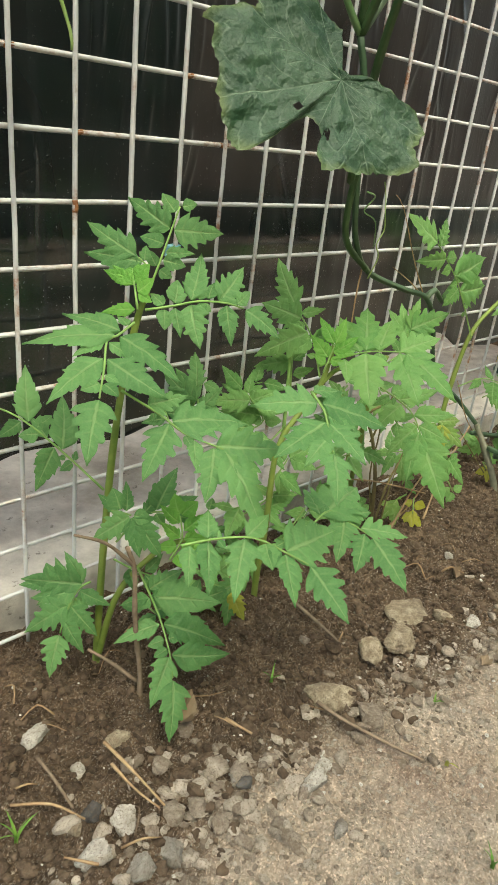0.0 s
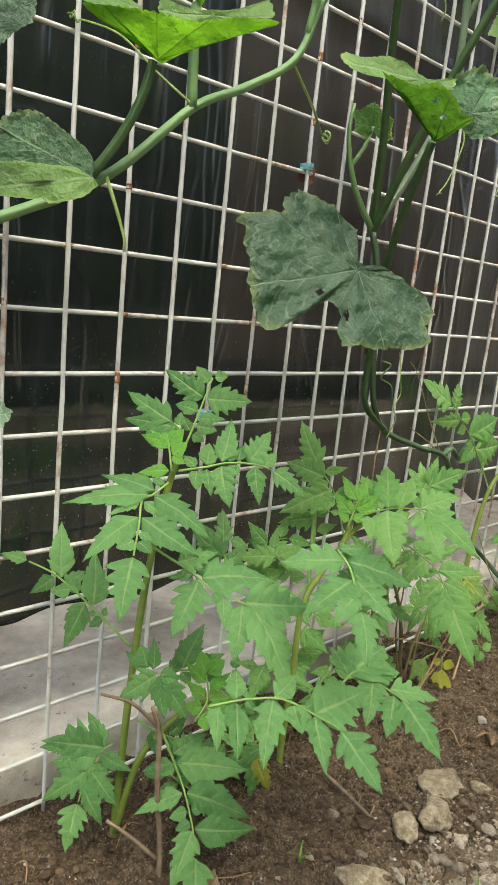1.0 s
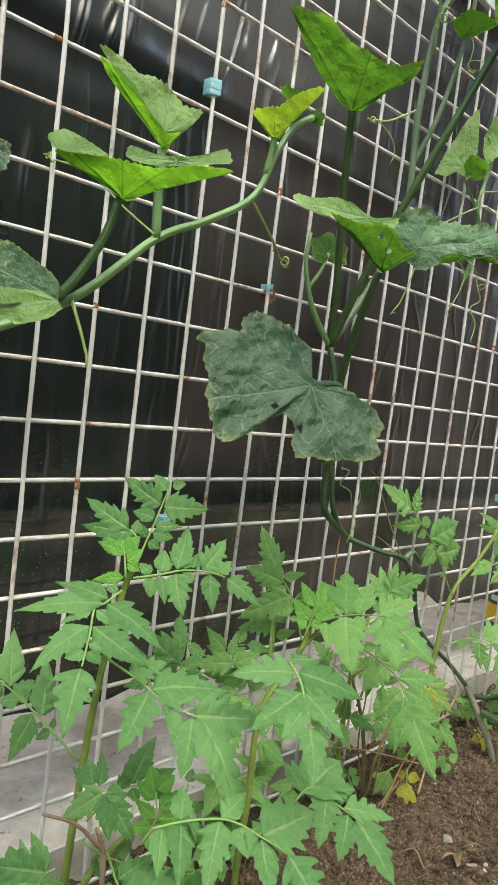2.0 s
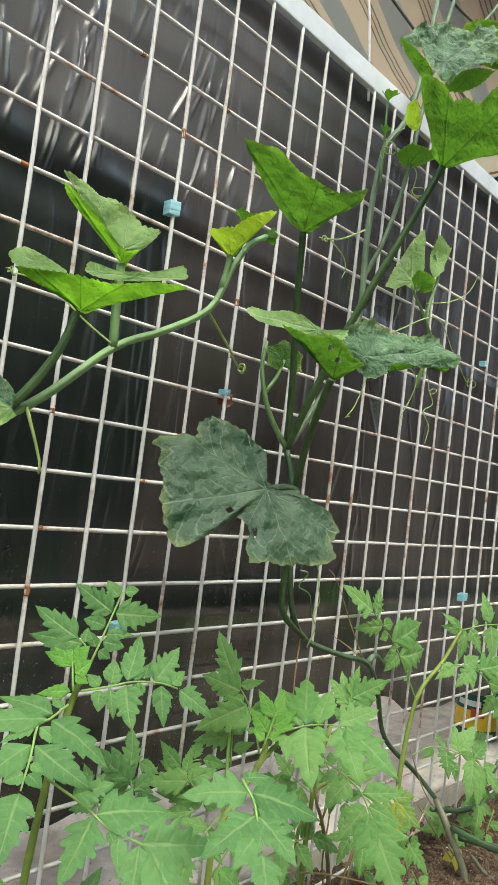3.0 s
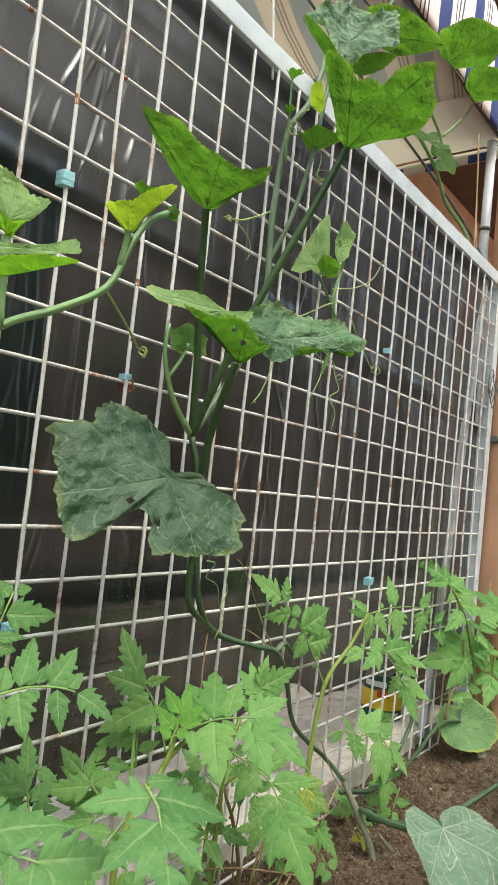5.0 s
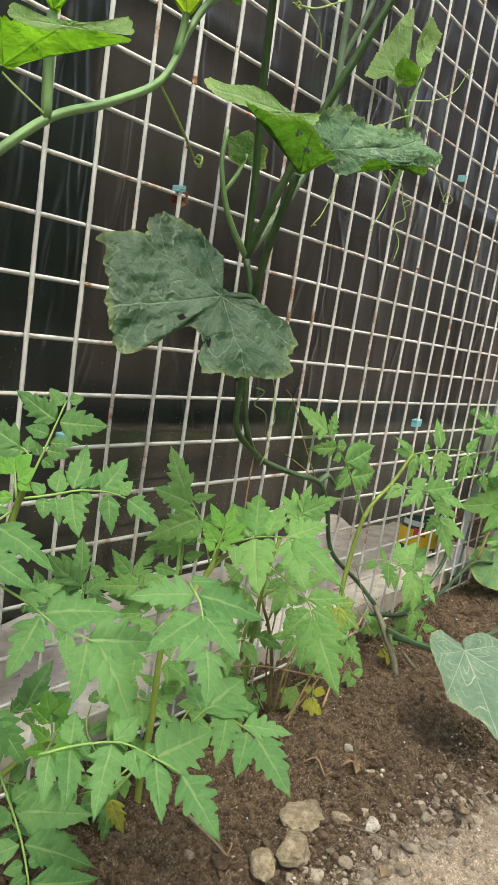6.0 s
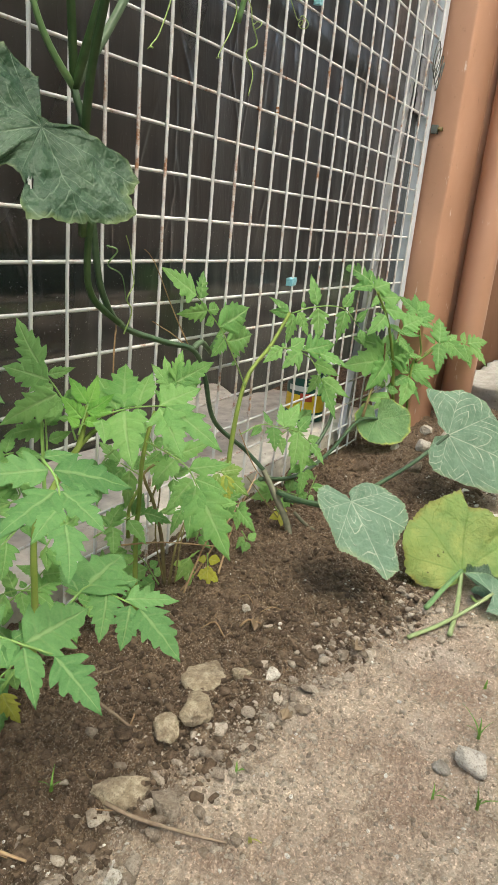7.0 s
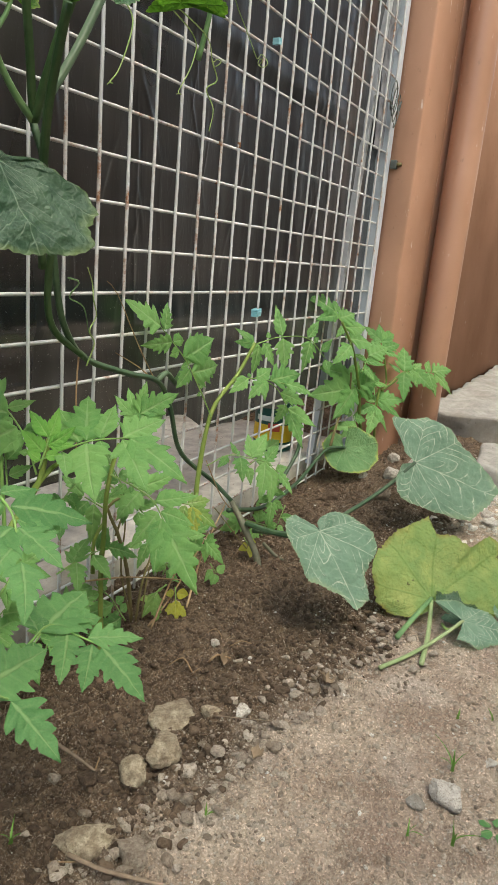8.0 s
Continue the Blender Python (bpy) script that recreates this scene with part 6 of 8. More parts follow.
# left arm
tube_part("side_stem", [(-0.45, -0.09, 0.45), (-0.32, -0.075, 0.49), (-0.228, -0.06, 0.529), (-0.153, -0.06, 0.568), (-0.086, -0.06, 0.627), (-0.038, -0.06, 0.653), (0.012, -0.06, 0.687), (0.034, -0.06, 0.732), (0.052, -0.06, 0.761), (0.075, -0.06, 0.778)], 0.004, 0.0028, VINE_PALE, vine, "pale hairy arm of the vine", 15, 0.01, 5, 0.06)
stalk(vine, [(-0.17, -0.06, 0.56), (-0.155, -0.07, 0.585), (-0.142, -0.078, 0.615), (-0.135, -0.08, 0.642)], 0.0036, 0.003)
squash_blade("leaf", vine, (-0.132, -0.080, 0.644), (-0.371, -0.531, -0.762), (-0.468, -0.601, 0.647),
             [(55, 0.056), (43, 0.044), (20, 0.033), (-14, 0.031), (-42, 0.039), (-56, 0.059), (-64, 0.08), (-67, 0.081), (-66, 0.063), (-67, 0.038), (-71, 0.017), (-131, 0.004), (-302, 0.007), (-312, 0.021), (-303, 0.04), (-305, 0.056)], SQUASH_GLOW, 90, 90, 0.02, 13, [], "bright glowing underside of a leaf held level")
squash_blade("leaf_fold", vine, (-0.087, -0.078, 0.685), (-0.512, -0.820, 0.256), (0.858, -0.500, 0.117),
             [(180, 0.039), (167, 0.036), (165, 0.024), (165, 0.011), (22, 0.012), (16, 0.029), (17, 0.042), (0, 0.042), (-13, 0.015), (-154, 0.012), (-173, 0.032), (-180, 0.039)], SQUASH_BRIGHTENED, 90, 88, 0.03, 14, [], "pale upper side of the far half")
squash_blade("leaf_fold", vine, (-0.171, -0.080, 0.669), (-0.512, -0.820, 0.256), (0.796, -0.565, -0.216),
             [(-178, 0.021), (-210, 0.015), (-258, 0.007), (-341, 0.012), (-360, 0.021), (-425, 0.006), (-504, 0.015), (-522, 0.019), (-538, 0.021)], SQUASH_BRIGHTENED, 90, 88, 0.03, 15)
squash_blade("leaf", vine, (-0.089, -0.060, 0.709), (-0.512, -0.820, 0.256), (-0.485, 0.522, 0.701),
             [(0, 0.082), (-9, 0.065), (-16, 0.05), (-28, 0.046), (-45, 0.038), (-70, 0.032), (-94, 0.036), (-103, 0.026), (-116, 0.013), (-145, 0.006), (20, 0.003), (-5, 0.014), (-4, 0.04), (-2, 0.062), (0, 0.082)], SQUASH_BRIGHTENED, 90, 87, 0.05, 17, [], "half-folded green leaf", 1.1, 2.5)
squash_blade("leaf_fold", vine, (-0.090, -0.062, 0.697), (-0.371, -0.531, -0.762), (-0.852, -0.131, 0.506),
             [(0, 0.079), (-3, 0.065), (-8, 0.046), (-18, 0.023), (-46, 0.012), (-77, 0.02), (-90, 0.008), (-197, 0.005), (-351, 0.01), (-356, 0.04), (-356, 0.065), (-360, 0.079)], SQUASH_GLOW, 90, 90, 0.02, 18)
squash_blade("leaf", vine, (0.031, -0.060, 0.743), (-0.371, -0.531, -0.762), (0.036, -0.828, 0.560),
             [(79, 0.034), (54, 0.033), (37, 0.031), (20, 0.043), (7, 0.056), (0, 0.061), (-2, 0.051), (-1, 0.036), (3, 0.022), (-10, 0.008), (-182, 0.002), (-276, 0.016), (-281, 0.034)], SQUASH_YOUNG, 90, 90, 0.03, 19, [], "small yellow-green young leaf")
stalk(vine, [(-0.086, -0.06, 0.627), (-0.088, -0.06, 0.66), (-0.089, -0.06, 0.696)], 0.0038, 0.0034, VINE_PALE)
stalk(vine, [(0.024, -0.06, 0.71), (0.028, -0.06, 0.728), (0.03, -0.06, 0.744)], 0.003, 0.0028, VINE_PALE)
squash_blade("leaf", vine, (0.042, -0.06, 0.775), (0.3, -0.3, 1.0), (0.1, -0.6, 0.6), scaled(GENERIC, 0.022), SQUASH_LIT, 40, 50, 0.08, 23)
squash_blade("leaf", vine, (0.072, -0.06, 0.777), (0.9, 0.1, 0.3), (0.2, -0.3, 0.9), scaled(GENERIC, 0.016), SQUASH_LIT, 30, 36, 0.08, 24)
squash_blade("leaf", vine, (-0.17, -0.07, 0.563), (-0.512, -0.82, 0.256), (-0.742, 0.573, 0.349), [(-75, 0.01), (-55, 0.018), (-34, 0.032), (-25, 0.05), (-16, 0.060), (-1, 0.068), (12, 0.083), (25, 0.09), (32, 0.09), (38, 0.03)], SQUASH_TOP, 90, 86, 0.05, 29, [], "dark green leaf with a folded pale edge")
squash_blade("leaf_fold", vine, (-0.172, -0.075, 0.562), (-0.512, -0.82, 0.256), (-0.856, 0.464, -0.229), [(-42, 0.012), (-24, 0.034), (-17, 0.06), (-10, 0.09), (-1, 0.095), (5, 0.06), (12, 0.043), (27, 0.03), (54, 0.014), (110, 0.006)], SQUASH_BRIGHTENED, 90, 92, 0.04, 30, [], "pale edge folded over")
stalk(vine, [(-0.26, -0.065, 0.515), (-0.275, -0.08, 0.56), (-0.265, -0.08, 0.61)], 0.0042, 0.0036)
squash_blade("leaf", vine, (-0.25, -0.08, 0.632), (-0.512, -0.82, 0.256), (0.833, -0.401, 0.383), [(-170, 0.04), (-108, 0.026), (-42, 0.018), (-21, 0.028), (-4, 0.032), (8, 0.034), (29, 0.028), (70, 0.026), (170, 0.04)], SQUASH, 88, 84, 0.06, 31)
stalk(vine, [(-0.33, -0.075, 0.487), (-0.31, -0.09, 0.45), (-0.262, -0.1, 0.415)], 0.0042, 0.0036)
squash_blade("leaf", vine, (-0.262, -0.10, 0.413), (-0.512, -0.82, 0.256), (0.846, -0.533, -0.013), [(-170, 0.04), (-71, 0.022), (-42, 0.021), (-15, 0.023), (3, 0.026), (19, 0.022), (49, 0.021), (80, 0.022), (170, 0.04)], SQUASH_PALE, 88, 88, 0.05, 37)
tube_part("tendril", [(-0.155, -0.062, 0.566), (-0.15, -0.066, 0.55), (-0.142, -0.068, 0.528), (-0.141, -0.068, 0.518)], 0.0016, 0.001, TENDRIL, vine, "", 6)
curl(vine, [(-0.088, -0.062, 0.629), (-0.11, -0.05, 0.645), (-0.132, -0.03, 0.668), (-0.15, -0.006, 0.677)], 2, 0.004)
curl(vine, [(0.012, -0.058, 0.686), (0.035, -0.05, 0.675), (0.062, -0.04, 0.662), (0.096, -0.02, 0.652)], 2, 0.006, 0.0014)

# short shoot with a round leaf
tube_part("side_stem", [(0.178, -0.03, 0.575), (0.155, -0.03, 0.595), (0.136, -0.03, 0.62), (0.123, -0.03, 0.655), (0.125, -0.03, 0.685)], 0.0034, 0.0018, VINE_PALE, vine, "", 10, 0.008, 5)
stalk(vine, [(0.132, -0.03, 0.63), (0.145, -0.032, 0.65), (0.152, -0.034, 0.67)], 0.002, 0.0016, VINE_PALE)
squash_blade("leaf", vine, (0.152, -0.034, 0.67), (-0.4, -0.7, 0.35), (0.1, 0.1, 1.0), scaled(GENERIC, 0.024), SQUASH_LIT, 78, 86, 0.06, 41)

# the top of the fence
stalk(vine, [(0.178, -0.03, 0.575), (0.17, -0.07, 0.645), (0.174, -0.11, 0.725), (0.192, -0.145, 0.81), (0.21, -0.17, 0.882)], 0.0039, 0.0034)
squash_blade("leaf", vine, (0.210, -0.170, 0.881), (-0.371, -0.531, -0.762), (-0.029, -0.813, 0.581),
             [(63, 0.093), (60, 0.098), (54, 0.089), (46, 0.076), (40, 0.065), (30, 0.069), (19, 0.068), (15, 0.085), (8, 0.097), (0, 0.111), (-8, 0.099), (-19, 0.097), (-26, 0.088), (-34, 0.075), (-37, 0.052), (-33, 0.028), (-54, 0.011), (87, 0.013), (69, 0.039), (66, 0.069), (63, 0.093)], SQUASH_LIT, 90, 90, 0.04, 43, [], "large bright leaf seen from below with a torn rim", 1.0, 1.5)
squash_blade("leaf", vine, (0.277, -0.120, 1.053), (-0.482, -0.763, 0.432), (0.729, -0.076, 0.680),
             [(107, 0.061), (79, 0.057), (35, 0.067), (10, 0.076), (6, 0.121), (0, 0.122), (-13, 0.084), (-25, 0.079), (-43, 0.052), (-60, 0.027), (-140, 0.035), (-154, 0.053), (-170, 0.045), (-206, 0.032), (-241, 0.043), (-253, 0.061)], SQUASH_TOP, 89, 87, 0.06, 47, [], "dark puckered leaf with curled edges", 0.9, 5.0)
squash_blade("leaf_fold", vine, (0.226, -0.115, 1.024), (-0.371, -0.531, -0.762), (-0.921, 0.106, 0.374),
             [(0, 0.035), (-15, 0.019), (-107, 0.009), (-161, 0.023), (-192, 0.021), (-289, 0.005), (-345, 0.019), (-360, 0.035)], SQUASH_LIT, 90, 90, 0.02, 48)
squash_blade("leaf_fold", vine, (0.333, -0.115, 1.061), (-0.371, -0.531, -0.762), (0.506, -0.803, 0.314),
             [(-177, 0.028), (-224, 0.017), (-332, 0.019), (-360, 0.035), (-392, 0.02), (-477, 0.015), (-537, 0.028)], SQUASH_LIT, 90, 90, 0.02, 49)
squash_blade("leaf", vine, (0.429, -0.090, 1.163), (-0.371, -0.531, -0.762), (0.749, -0.656, 0.093),
             [(160, 0.048), (145, 0.051), (123, 0.043), (74, 0.036), (23, 0.052), (0, 0.082), (-16, 0.054), (-48, 0.029), (-116, 0.018), (-182, 0.03), (-200, 0.048)], SQUASH_LIT, 90, 90, 0.04, 53)
squash_blade("leaf", vine, (0.329, -0.050, 0.966), (-0.371, -0.531, -0.762), (0.436, -0.824, 0.362),
             [(121, 0.025), (70, 0.028), (0, 0.036), (-11, 0.026), (-136, 0.007), (-239, 0.025)], SQUASH_LIT, 90, 90, 0.04, 67)
squash_blade("leaf", vine, (0.328, -0.050, 1.019), (-0.371, -0.531, -0.762), (-0.633, -0.455, 0.626),
             [(24, 0.028), (0, 0.03), (-70, 0.01), (-154, 0.009), (-284, 0.01), (-336, 0.028)], SQUASH_YOUNG, 90, 90, 0.04, 68)
squash_blade("leaf", vine, (0.704, -0.06, 1.294), (-0.351, -0.501, -0.791), (0.166, -0.865, 0.474), [(-75, 0.02), (-42, 0.068), (-26, 0.087), (-4, 0.095), (30, 0.075), (60, 0.064), (87, 0.057), (115, 0.02)], SQUASH_LIT, 88, 92, 0.06, 59)
squash_blade("leaf", vine, (0.816, -0.06, 1.293), (-0.351, -0.501, -0.791), (0.37, -0.85, 0.374), [(-60, 0.02), (-27, 0.079), (2, 0.08), (46, 0.056), (84, 0.05), (110, 0.02)], SQUASH_LIT, 88, 92, 0.06, 61)
squash_blade("leaf", vine, (0.66, -0.02, 1.50), (-0.406, -0.761, -0.507), (0.5, -0.6, 0.5), scaled(GENERIC, 0.07), SQUASH_LIT, 80, 86, 0.06, 62)
squash_blade("leaf", vine, (0.44, -0.03, 1.36), (-0.406, -0.5, -0.707), (0.3, -0.6, 0.5), scaled(GENERIC, 0.05), SQUASH_LIT, 80, 86, 0.06, 63)
squash_blade("leaf", vine, (0.28, -0.04, 0.985), (-0.2, -0.3, 0.9), (0.0, -0.6, 0.6), scaled(GENERIC, 0.015), SQUASH_LIT, 30, 36, 0.06, 69)
squash_blade("leaf", vine, (0.28, -0.04, 1.03), (-0.2, -0.3, 0.9), (0.5, -0.6, 0.6), scaled(GENERIC, 0.018), SQUASH_LIT, 35, 45, 0.06, 70)
tube_part("side_stem", [(0.29, -0.035, 0.93), (0.282, -0.04, 0.98), (0.28, -0.04, 1.03)], 0.002, 0.0014, VINE_PALE, vine, "", 8)
curl(vine, [(0.27, -0.035, 0.86), (0.24, -0.04, 0.842), (0.215, -0.04, 0.828), (0.189, -0.04, 0.82)], 2, 0.004, 0.0012)
tube_part("tendril", [(0.2, -0.04, 0.822), (0.223, -0.042, 0.811), (0.231, -0.042, 0.797), (0.226, -0.042, 0.785)], 0.001, 0.0006, TENDRIL, vine, "", 5, 0.004)
curl(vine, [(0.33, -0.035, 1.02), (0.29, -0.05, 0.99), (0.27, -0.05, 0.96)], 3, 0.010)
curl(vine, [(0.32, -0.035, 0.98), (0.345, -0.05, 0.965), (0.335, -0.055, 0.93)], 2, 0.012)

# half-grown leaf, bud and tendrils beyond the stem
tube_part("side_stem", [(0.468, -0.01, 0.70), (0.466, -0.025, 0.76), (0.443, -0.03, 0.80), (0.463, -0.03, 0.86), (0.448, -0.03, 0.89)], 0.0032, 0.0018, VINE_PALE, vine, "", 10, 0.008, 5)
stalk(vine, [(0.464, -0.03, 0.77), (0.432, -0.03, 0.80), (0.40, -0.03, 0.823)], 0.0022, 0.0018, VINE_PALE)
squash_blade("leaf", vine, (0.398, -0.030, 0.835), (-0.512, -0.820, 0.256), (0.107, 0.235, 0.966),
             [(112, 0.048), (54, 0.031), (0, 0.06), (-13, 0.085), (-23, 0.049), (-53, 0.02), (-154, 0.016), (-240, 0.016), (-236, 0.034), (-248, 0.048)], SQUASH_BRIGHTENED, 88, 86, 0.05, 71, [], "folded half-grown leaf")
squash_blade("leaf_fold", vine, (0.407, -0.034, 0.826), (-0.371, -0.531, -0.762), (-0.715, -0.360, 0.599),
             [(27, 0.021), (0, 0.031), (-28, 0.027), (-64, 0.026), (-109, 0.018), (-153, 0.007), (27, 0.021)], SQUASH_LIT, 88, 86, 0.05, 72)
squash_blade("leaf", vine, (0.450, -0.030, 0.878), (-0.512, -0.820, 0.256), (0.201, 0.176, 0.964),
             [(141, 0.017), (28, 0.016), (0, 0.04), (-40, 0.031), (-141, 0.018), (-182, 0.027), (-219, 0.017)], SQUASH_BRIGHTENED, 80, 76, 0.08, 73, [], "", 1.0, 2.5)
curl(vine, [(0.44, -0.03, 0.815), (0.487, -0.04, 0.83), (0.537, -0.04, 0.858), (0.561, -0.04, 0.888)], 1, 0.006)
curl(vine, [(0.30, -0.07, 0.735), (0.4, -0.07, 0.78), (0.49, -0.05, 0.757), (0.53, -0.045, 0.738), (0.58, -0.03, 0.73)], 2, 0.009)
curl(vine, [(0.30, -0.06, 0.72), (0.394, -0.05, 0.705), (0.397, -0.05, 0.679), (0.372, -0.05, 0.643)], 1, 0.004)
curl(vine, [(0.32, -0.06, 0.72), (0.42, -0.05, 0.712), (0.437, -0.05, 0.69)], 1, 0.007)
tube_part("tendril", [(0.437, -0.05, 0.69), (0.45, -0.05, 0.672), (0.436, -0.045, 0.66), (0.446, -0.05, 0.64), (0.44, -0.05, 0.615)], 0.001, 0.0006, TENDRIL, vine, "", 5, 0.004)
curl(vine, [(0.276, -0.04, 0.71), (0.288, -0.05, 0.687), (0.271, -0.05, 0.642), (0.257, -0.05, 0.626)], 1, 0.003)
tube_part("tendril", [(0.262, -0.025, 0.345), (0.268, -0.03, 0.37), (0.255, -0.034, 0.385), (0.27, -0.03, 0.40), (0.258, -0.036, 0.418), (0.262, -0.03, 0.435), (0.25, -0.034, 0.45)], 0.0009, 0.0006, TENDRIL, vine, "", 5, 0.004)
tube_part("tendril", [(0.215, -0.04, 0.44), (0.235, -0.036, 0.435), (0.228, -0.03, 0.42), (0.245, -0.034, 0.41), (0.27, -0.02, 0.38)], 0.001, 0.0006, VINE_PALE, vine, "", 5, 0.004)
tube_part("tendril", [(0.255, -0.02, 0.355), (0.25, -0.022, 0.32), (0.25, -0.024, 0.25)], 0.0011, 0.0007, STRAW, vine, "dry thread-like tendril", 5)
tube_part("tendril", [(0.40, -0.02, 0.31), (0.37, -0.012, 0.36), (0.33, -0.01, 0.42), (0.31, -0.01, 0.435)], 0.0009, 0.0005, STRAW, vine, "", 5)
tube_part("tendril", [(0.40, -0.02, 0.31), (0.375, -0.012, 0.33), (0.33, -0.01, 0.352)], 0.0009, 0.0005, STRAW, vine, "", 5)

# runner and leaves beyond the top rail
tube_part("side_stem", [(0.80, 0.06, 1.25), (0.93, 0.1, 1.319), (1.052, 0.1, 1.292), (1.132, 0.1, 1.24), (1.215, 0.08, 1.198), (1.23, 0.05, 1.10)], 0.0042, 0.0036, VINE_PALE, vine, "", 10, 0.012, 5)
tube_part("side_stem", [(1.052, 0.1, 1.292), (1.076, 0.1, 1.36), (1.0, 0.1, 1.40), (0.9, 0.08, 1.39), (0.78, 0.04, 1.33)], 0.0036, 0.003, VINE_PALE, vine, "", 10, 0.012, 5)
tube_part("side_stem", [(1.08, 0.1, 1.38), (1.15, 0.08, 1.46), (1.0, 0.0, 1.40), (0.816, -0.06, 1.293)], 0.0026, 0.002, VINE_PALE, vine, "", 8, 0.012, 5)
squash_blade("leaf", vine, (0.95, 0.07, 1.30), (-0.4, -0.5, 0.6), (-0.8, 0.2, 0.2), scaled(GENERIC, 0.05), SQUASH_LIT, 78, 84, 0.08, 79)
squash_blade("leaf", vine, (1.04, 0.08, 1.30), (-0.4, -0.7, 0.3), (0.7, -0.2, 0.0), scaled(GENERIC, 0.045), SQUASH_LIT, 78, 84, 0.08, 83)

# the low arm along the soil and its leaves
stalk(vine, [(0.56, -0.10, 0.075), (0.64, -0.16, 0.06), (0.74, -0.19, 0.075), (0.83, -0.22, 0.10), (0.901, -0.25, 0.138)], 0.004, 0.0032, VINE)
squash_blade("leaf", vine, (0.901, -0.25, 0.138), (-0.56, -0.611, 0.56), (0.513, -0.786, -0.344), [(-150, 0.03), (-122, 0.06), (-100, 0.078), (-75, 0.08), (-52, 0.095), (-26, 0.144), (5, 0.18), (25, 0.14), (43, 0.113), (62, 0.108), (85, 0.101), (110, 0.085), (134, 0.092), (160, 0.03)], SQUASH_PALE, 86, 90, 0.04, 89, [], "grey-green leaf with a net of white veins")
G1C = (0.483, -0.235, 0.136)
stalk(vine, [(0.555, -0.09, 0.085), (0.55, -0.14, 0.085), (0.53, -0.19, 0.10), (G1C[0] + 0.012, G1C[1] + 0.008, G1C[2] - 0.004)], 0.004, 0.0032, VINE)
squash_blade("leaf", vine, G1C, (-0.485, -0.485, 0.728), (-0.315, -0.68, -0.663), [(-165, 0.012), (-153, 0.016), (-149, 0.038), (-127, 0.047), (-102, 0.048), (-70, 0.05), (-39, 0.072), (-20, 0.078), (-8, 0.09), (0, 0.112), (11, 0.106), (26, 0.08), (52, 0.08), (70, 0.074), (95, 0.058), (119, 0.04), (150, 0.02), (170, 0.012)], SQUASH_PALE, 86, 88, 0.05, 97, [], "heart-shaped grey-green leaf with white veins")
stalk(vine, [(0.55, -0.06, 0.10), (0.70, -0.05, 0.06), (0.86, -0.04, 0.06), (0.98, -0.045, 0.10), (1.056, -0.06, 0.095)], 0.0036, 0.003, VINE)
squash_blade("leaf", vine, (1.056, -0.06, 0.092), (-0.503, -0.704, 0.503), (-0.246, -0.441, -0.863), [(-165, 0.03), (-140, 0.05), (-101, 0.065), (-55, 0.067), (-1, 0.06), (35, 0.07), (65, 0.08), (93, 0.077), (130, 0.06), (165, 0.047)], SQUASH_RIM, 84, 76, 0.07, 101, [], "rounded grey-green leaf with a yellow rim")
stalk(vine, [(0.80, -0.03, 0.07), (0.86, -0.035, 0.13), (0.84, -0.035, 0.19), (0.79, -0.04, 0.225)], 0.0034, 0.003, VINE)
squash_blade("leaf", vine, (0.79, -0.04, 0.225), (-0.3, -0.3, -0.9), (-0.7, 0.3, 0.2), scaled(GENERIC, 0.032), SQUASH_PALE, 40, 30, 0.05, 103, [], "small closed leaf")

# uprooted yellowing leaves on the path
fallen = thing("wilted_squash_leaf", "yellowing cut squash leaf lying on the path", "leaf", (0.6, -0.37, 0.0))
stalk(fallen, [(0.465, -0.395, 0.008), (0.52, -0.388, 0.014), (0.57, -0.378, 0.024), (0.602, -0.371, 0.03)], 0.003, 0.0026, DRY_STALK)
stalk(fallen, [(0.505, -0.352, 0.010), (0.55, -0.36, 0.02), (0.602, -0.371, 0.032)], 0.0036, 0.0028, VINE_PALE)
squash_blade("blade", fallen, (0.602, -0.371, 0.03), (-0.544, -0.445, 0.712), (0.694, 0.239, 0.679), [(-110, 0.05), (-89, 0.101), (-67, 0.117), (-45, 0.14), (-35, 0.138), (-29, 0.098), (-14, 0.104), (0, 0.099), (6, 0.125), (18, 0.113), (40, 0.105), (60, 0.099), (80, 0.097), (103, 0.082), (117, 0.066), (141, 0.044), (165, 0.02)], SQUASH_OLD, 88, 86, 0.08, 107, [((0.70, -0.30, 0.13), 0.004), ((0.66, -0.33, 0.10), 0.003), ((0.64, -0.40, 0.07), 0.003)], "", 1.5)
fallen2 = thing("wilted_squash_leaf", "limp grey-green cut squash leaf lying under a yellow one", "leaf", (0.576, -0.43, 0.0))
stalk(fallen2, [(0.426, -0.354, 0.008), (0.47, -0.378, 0.012), (0.52, -0.402, 0.02), (0.567, -0.422, 0.03)], 0.0028, 0.0022, DRY_STALK)
squash_blade("blade", fallen2, (0.567, -0.422, 0.03), (-0.406, -0.507, 0.761), (0.528, -0.809, -0.258), [(-110, 0.03), (-60, 0.04), (-35, 0.045), (-18, 0.057), (12, 0.056), (60, 0.03), (127, 0.03), (157, 0.046)], SQUASH_PALE, 84, 88, 0.09, 109)
squash_blade("blade_fold", fallen2, (0.60, -0.40, 0.018), (-0.3, -0.3, 0.9), (0.4, -0.5, 0.0), scaled(GENERIC, 0.036), SQUASH, 80, 70, 0.1, 110, [], "dark curled half")
tube_part("tendril", [(0.575, -0.395, 0.012), (0.56, -0.405, 0.014), (0.572, -0.415, 0.016), (0.60, -0.42, 0.02)], 0.0022, 0.0018, TENDRIL, fallen2, "", 7)
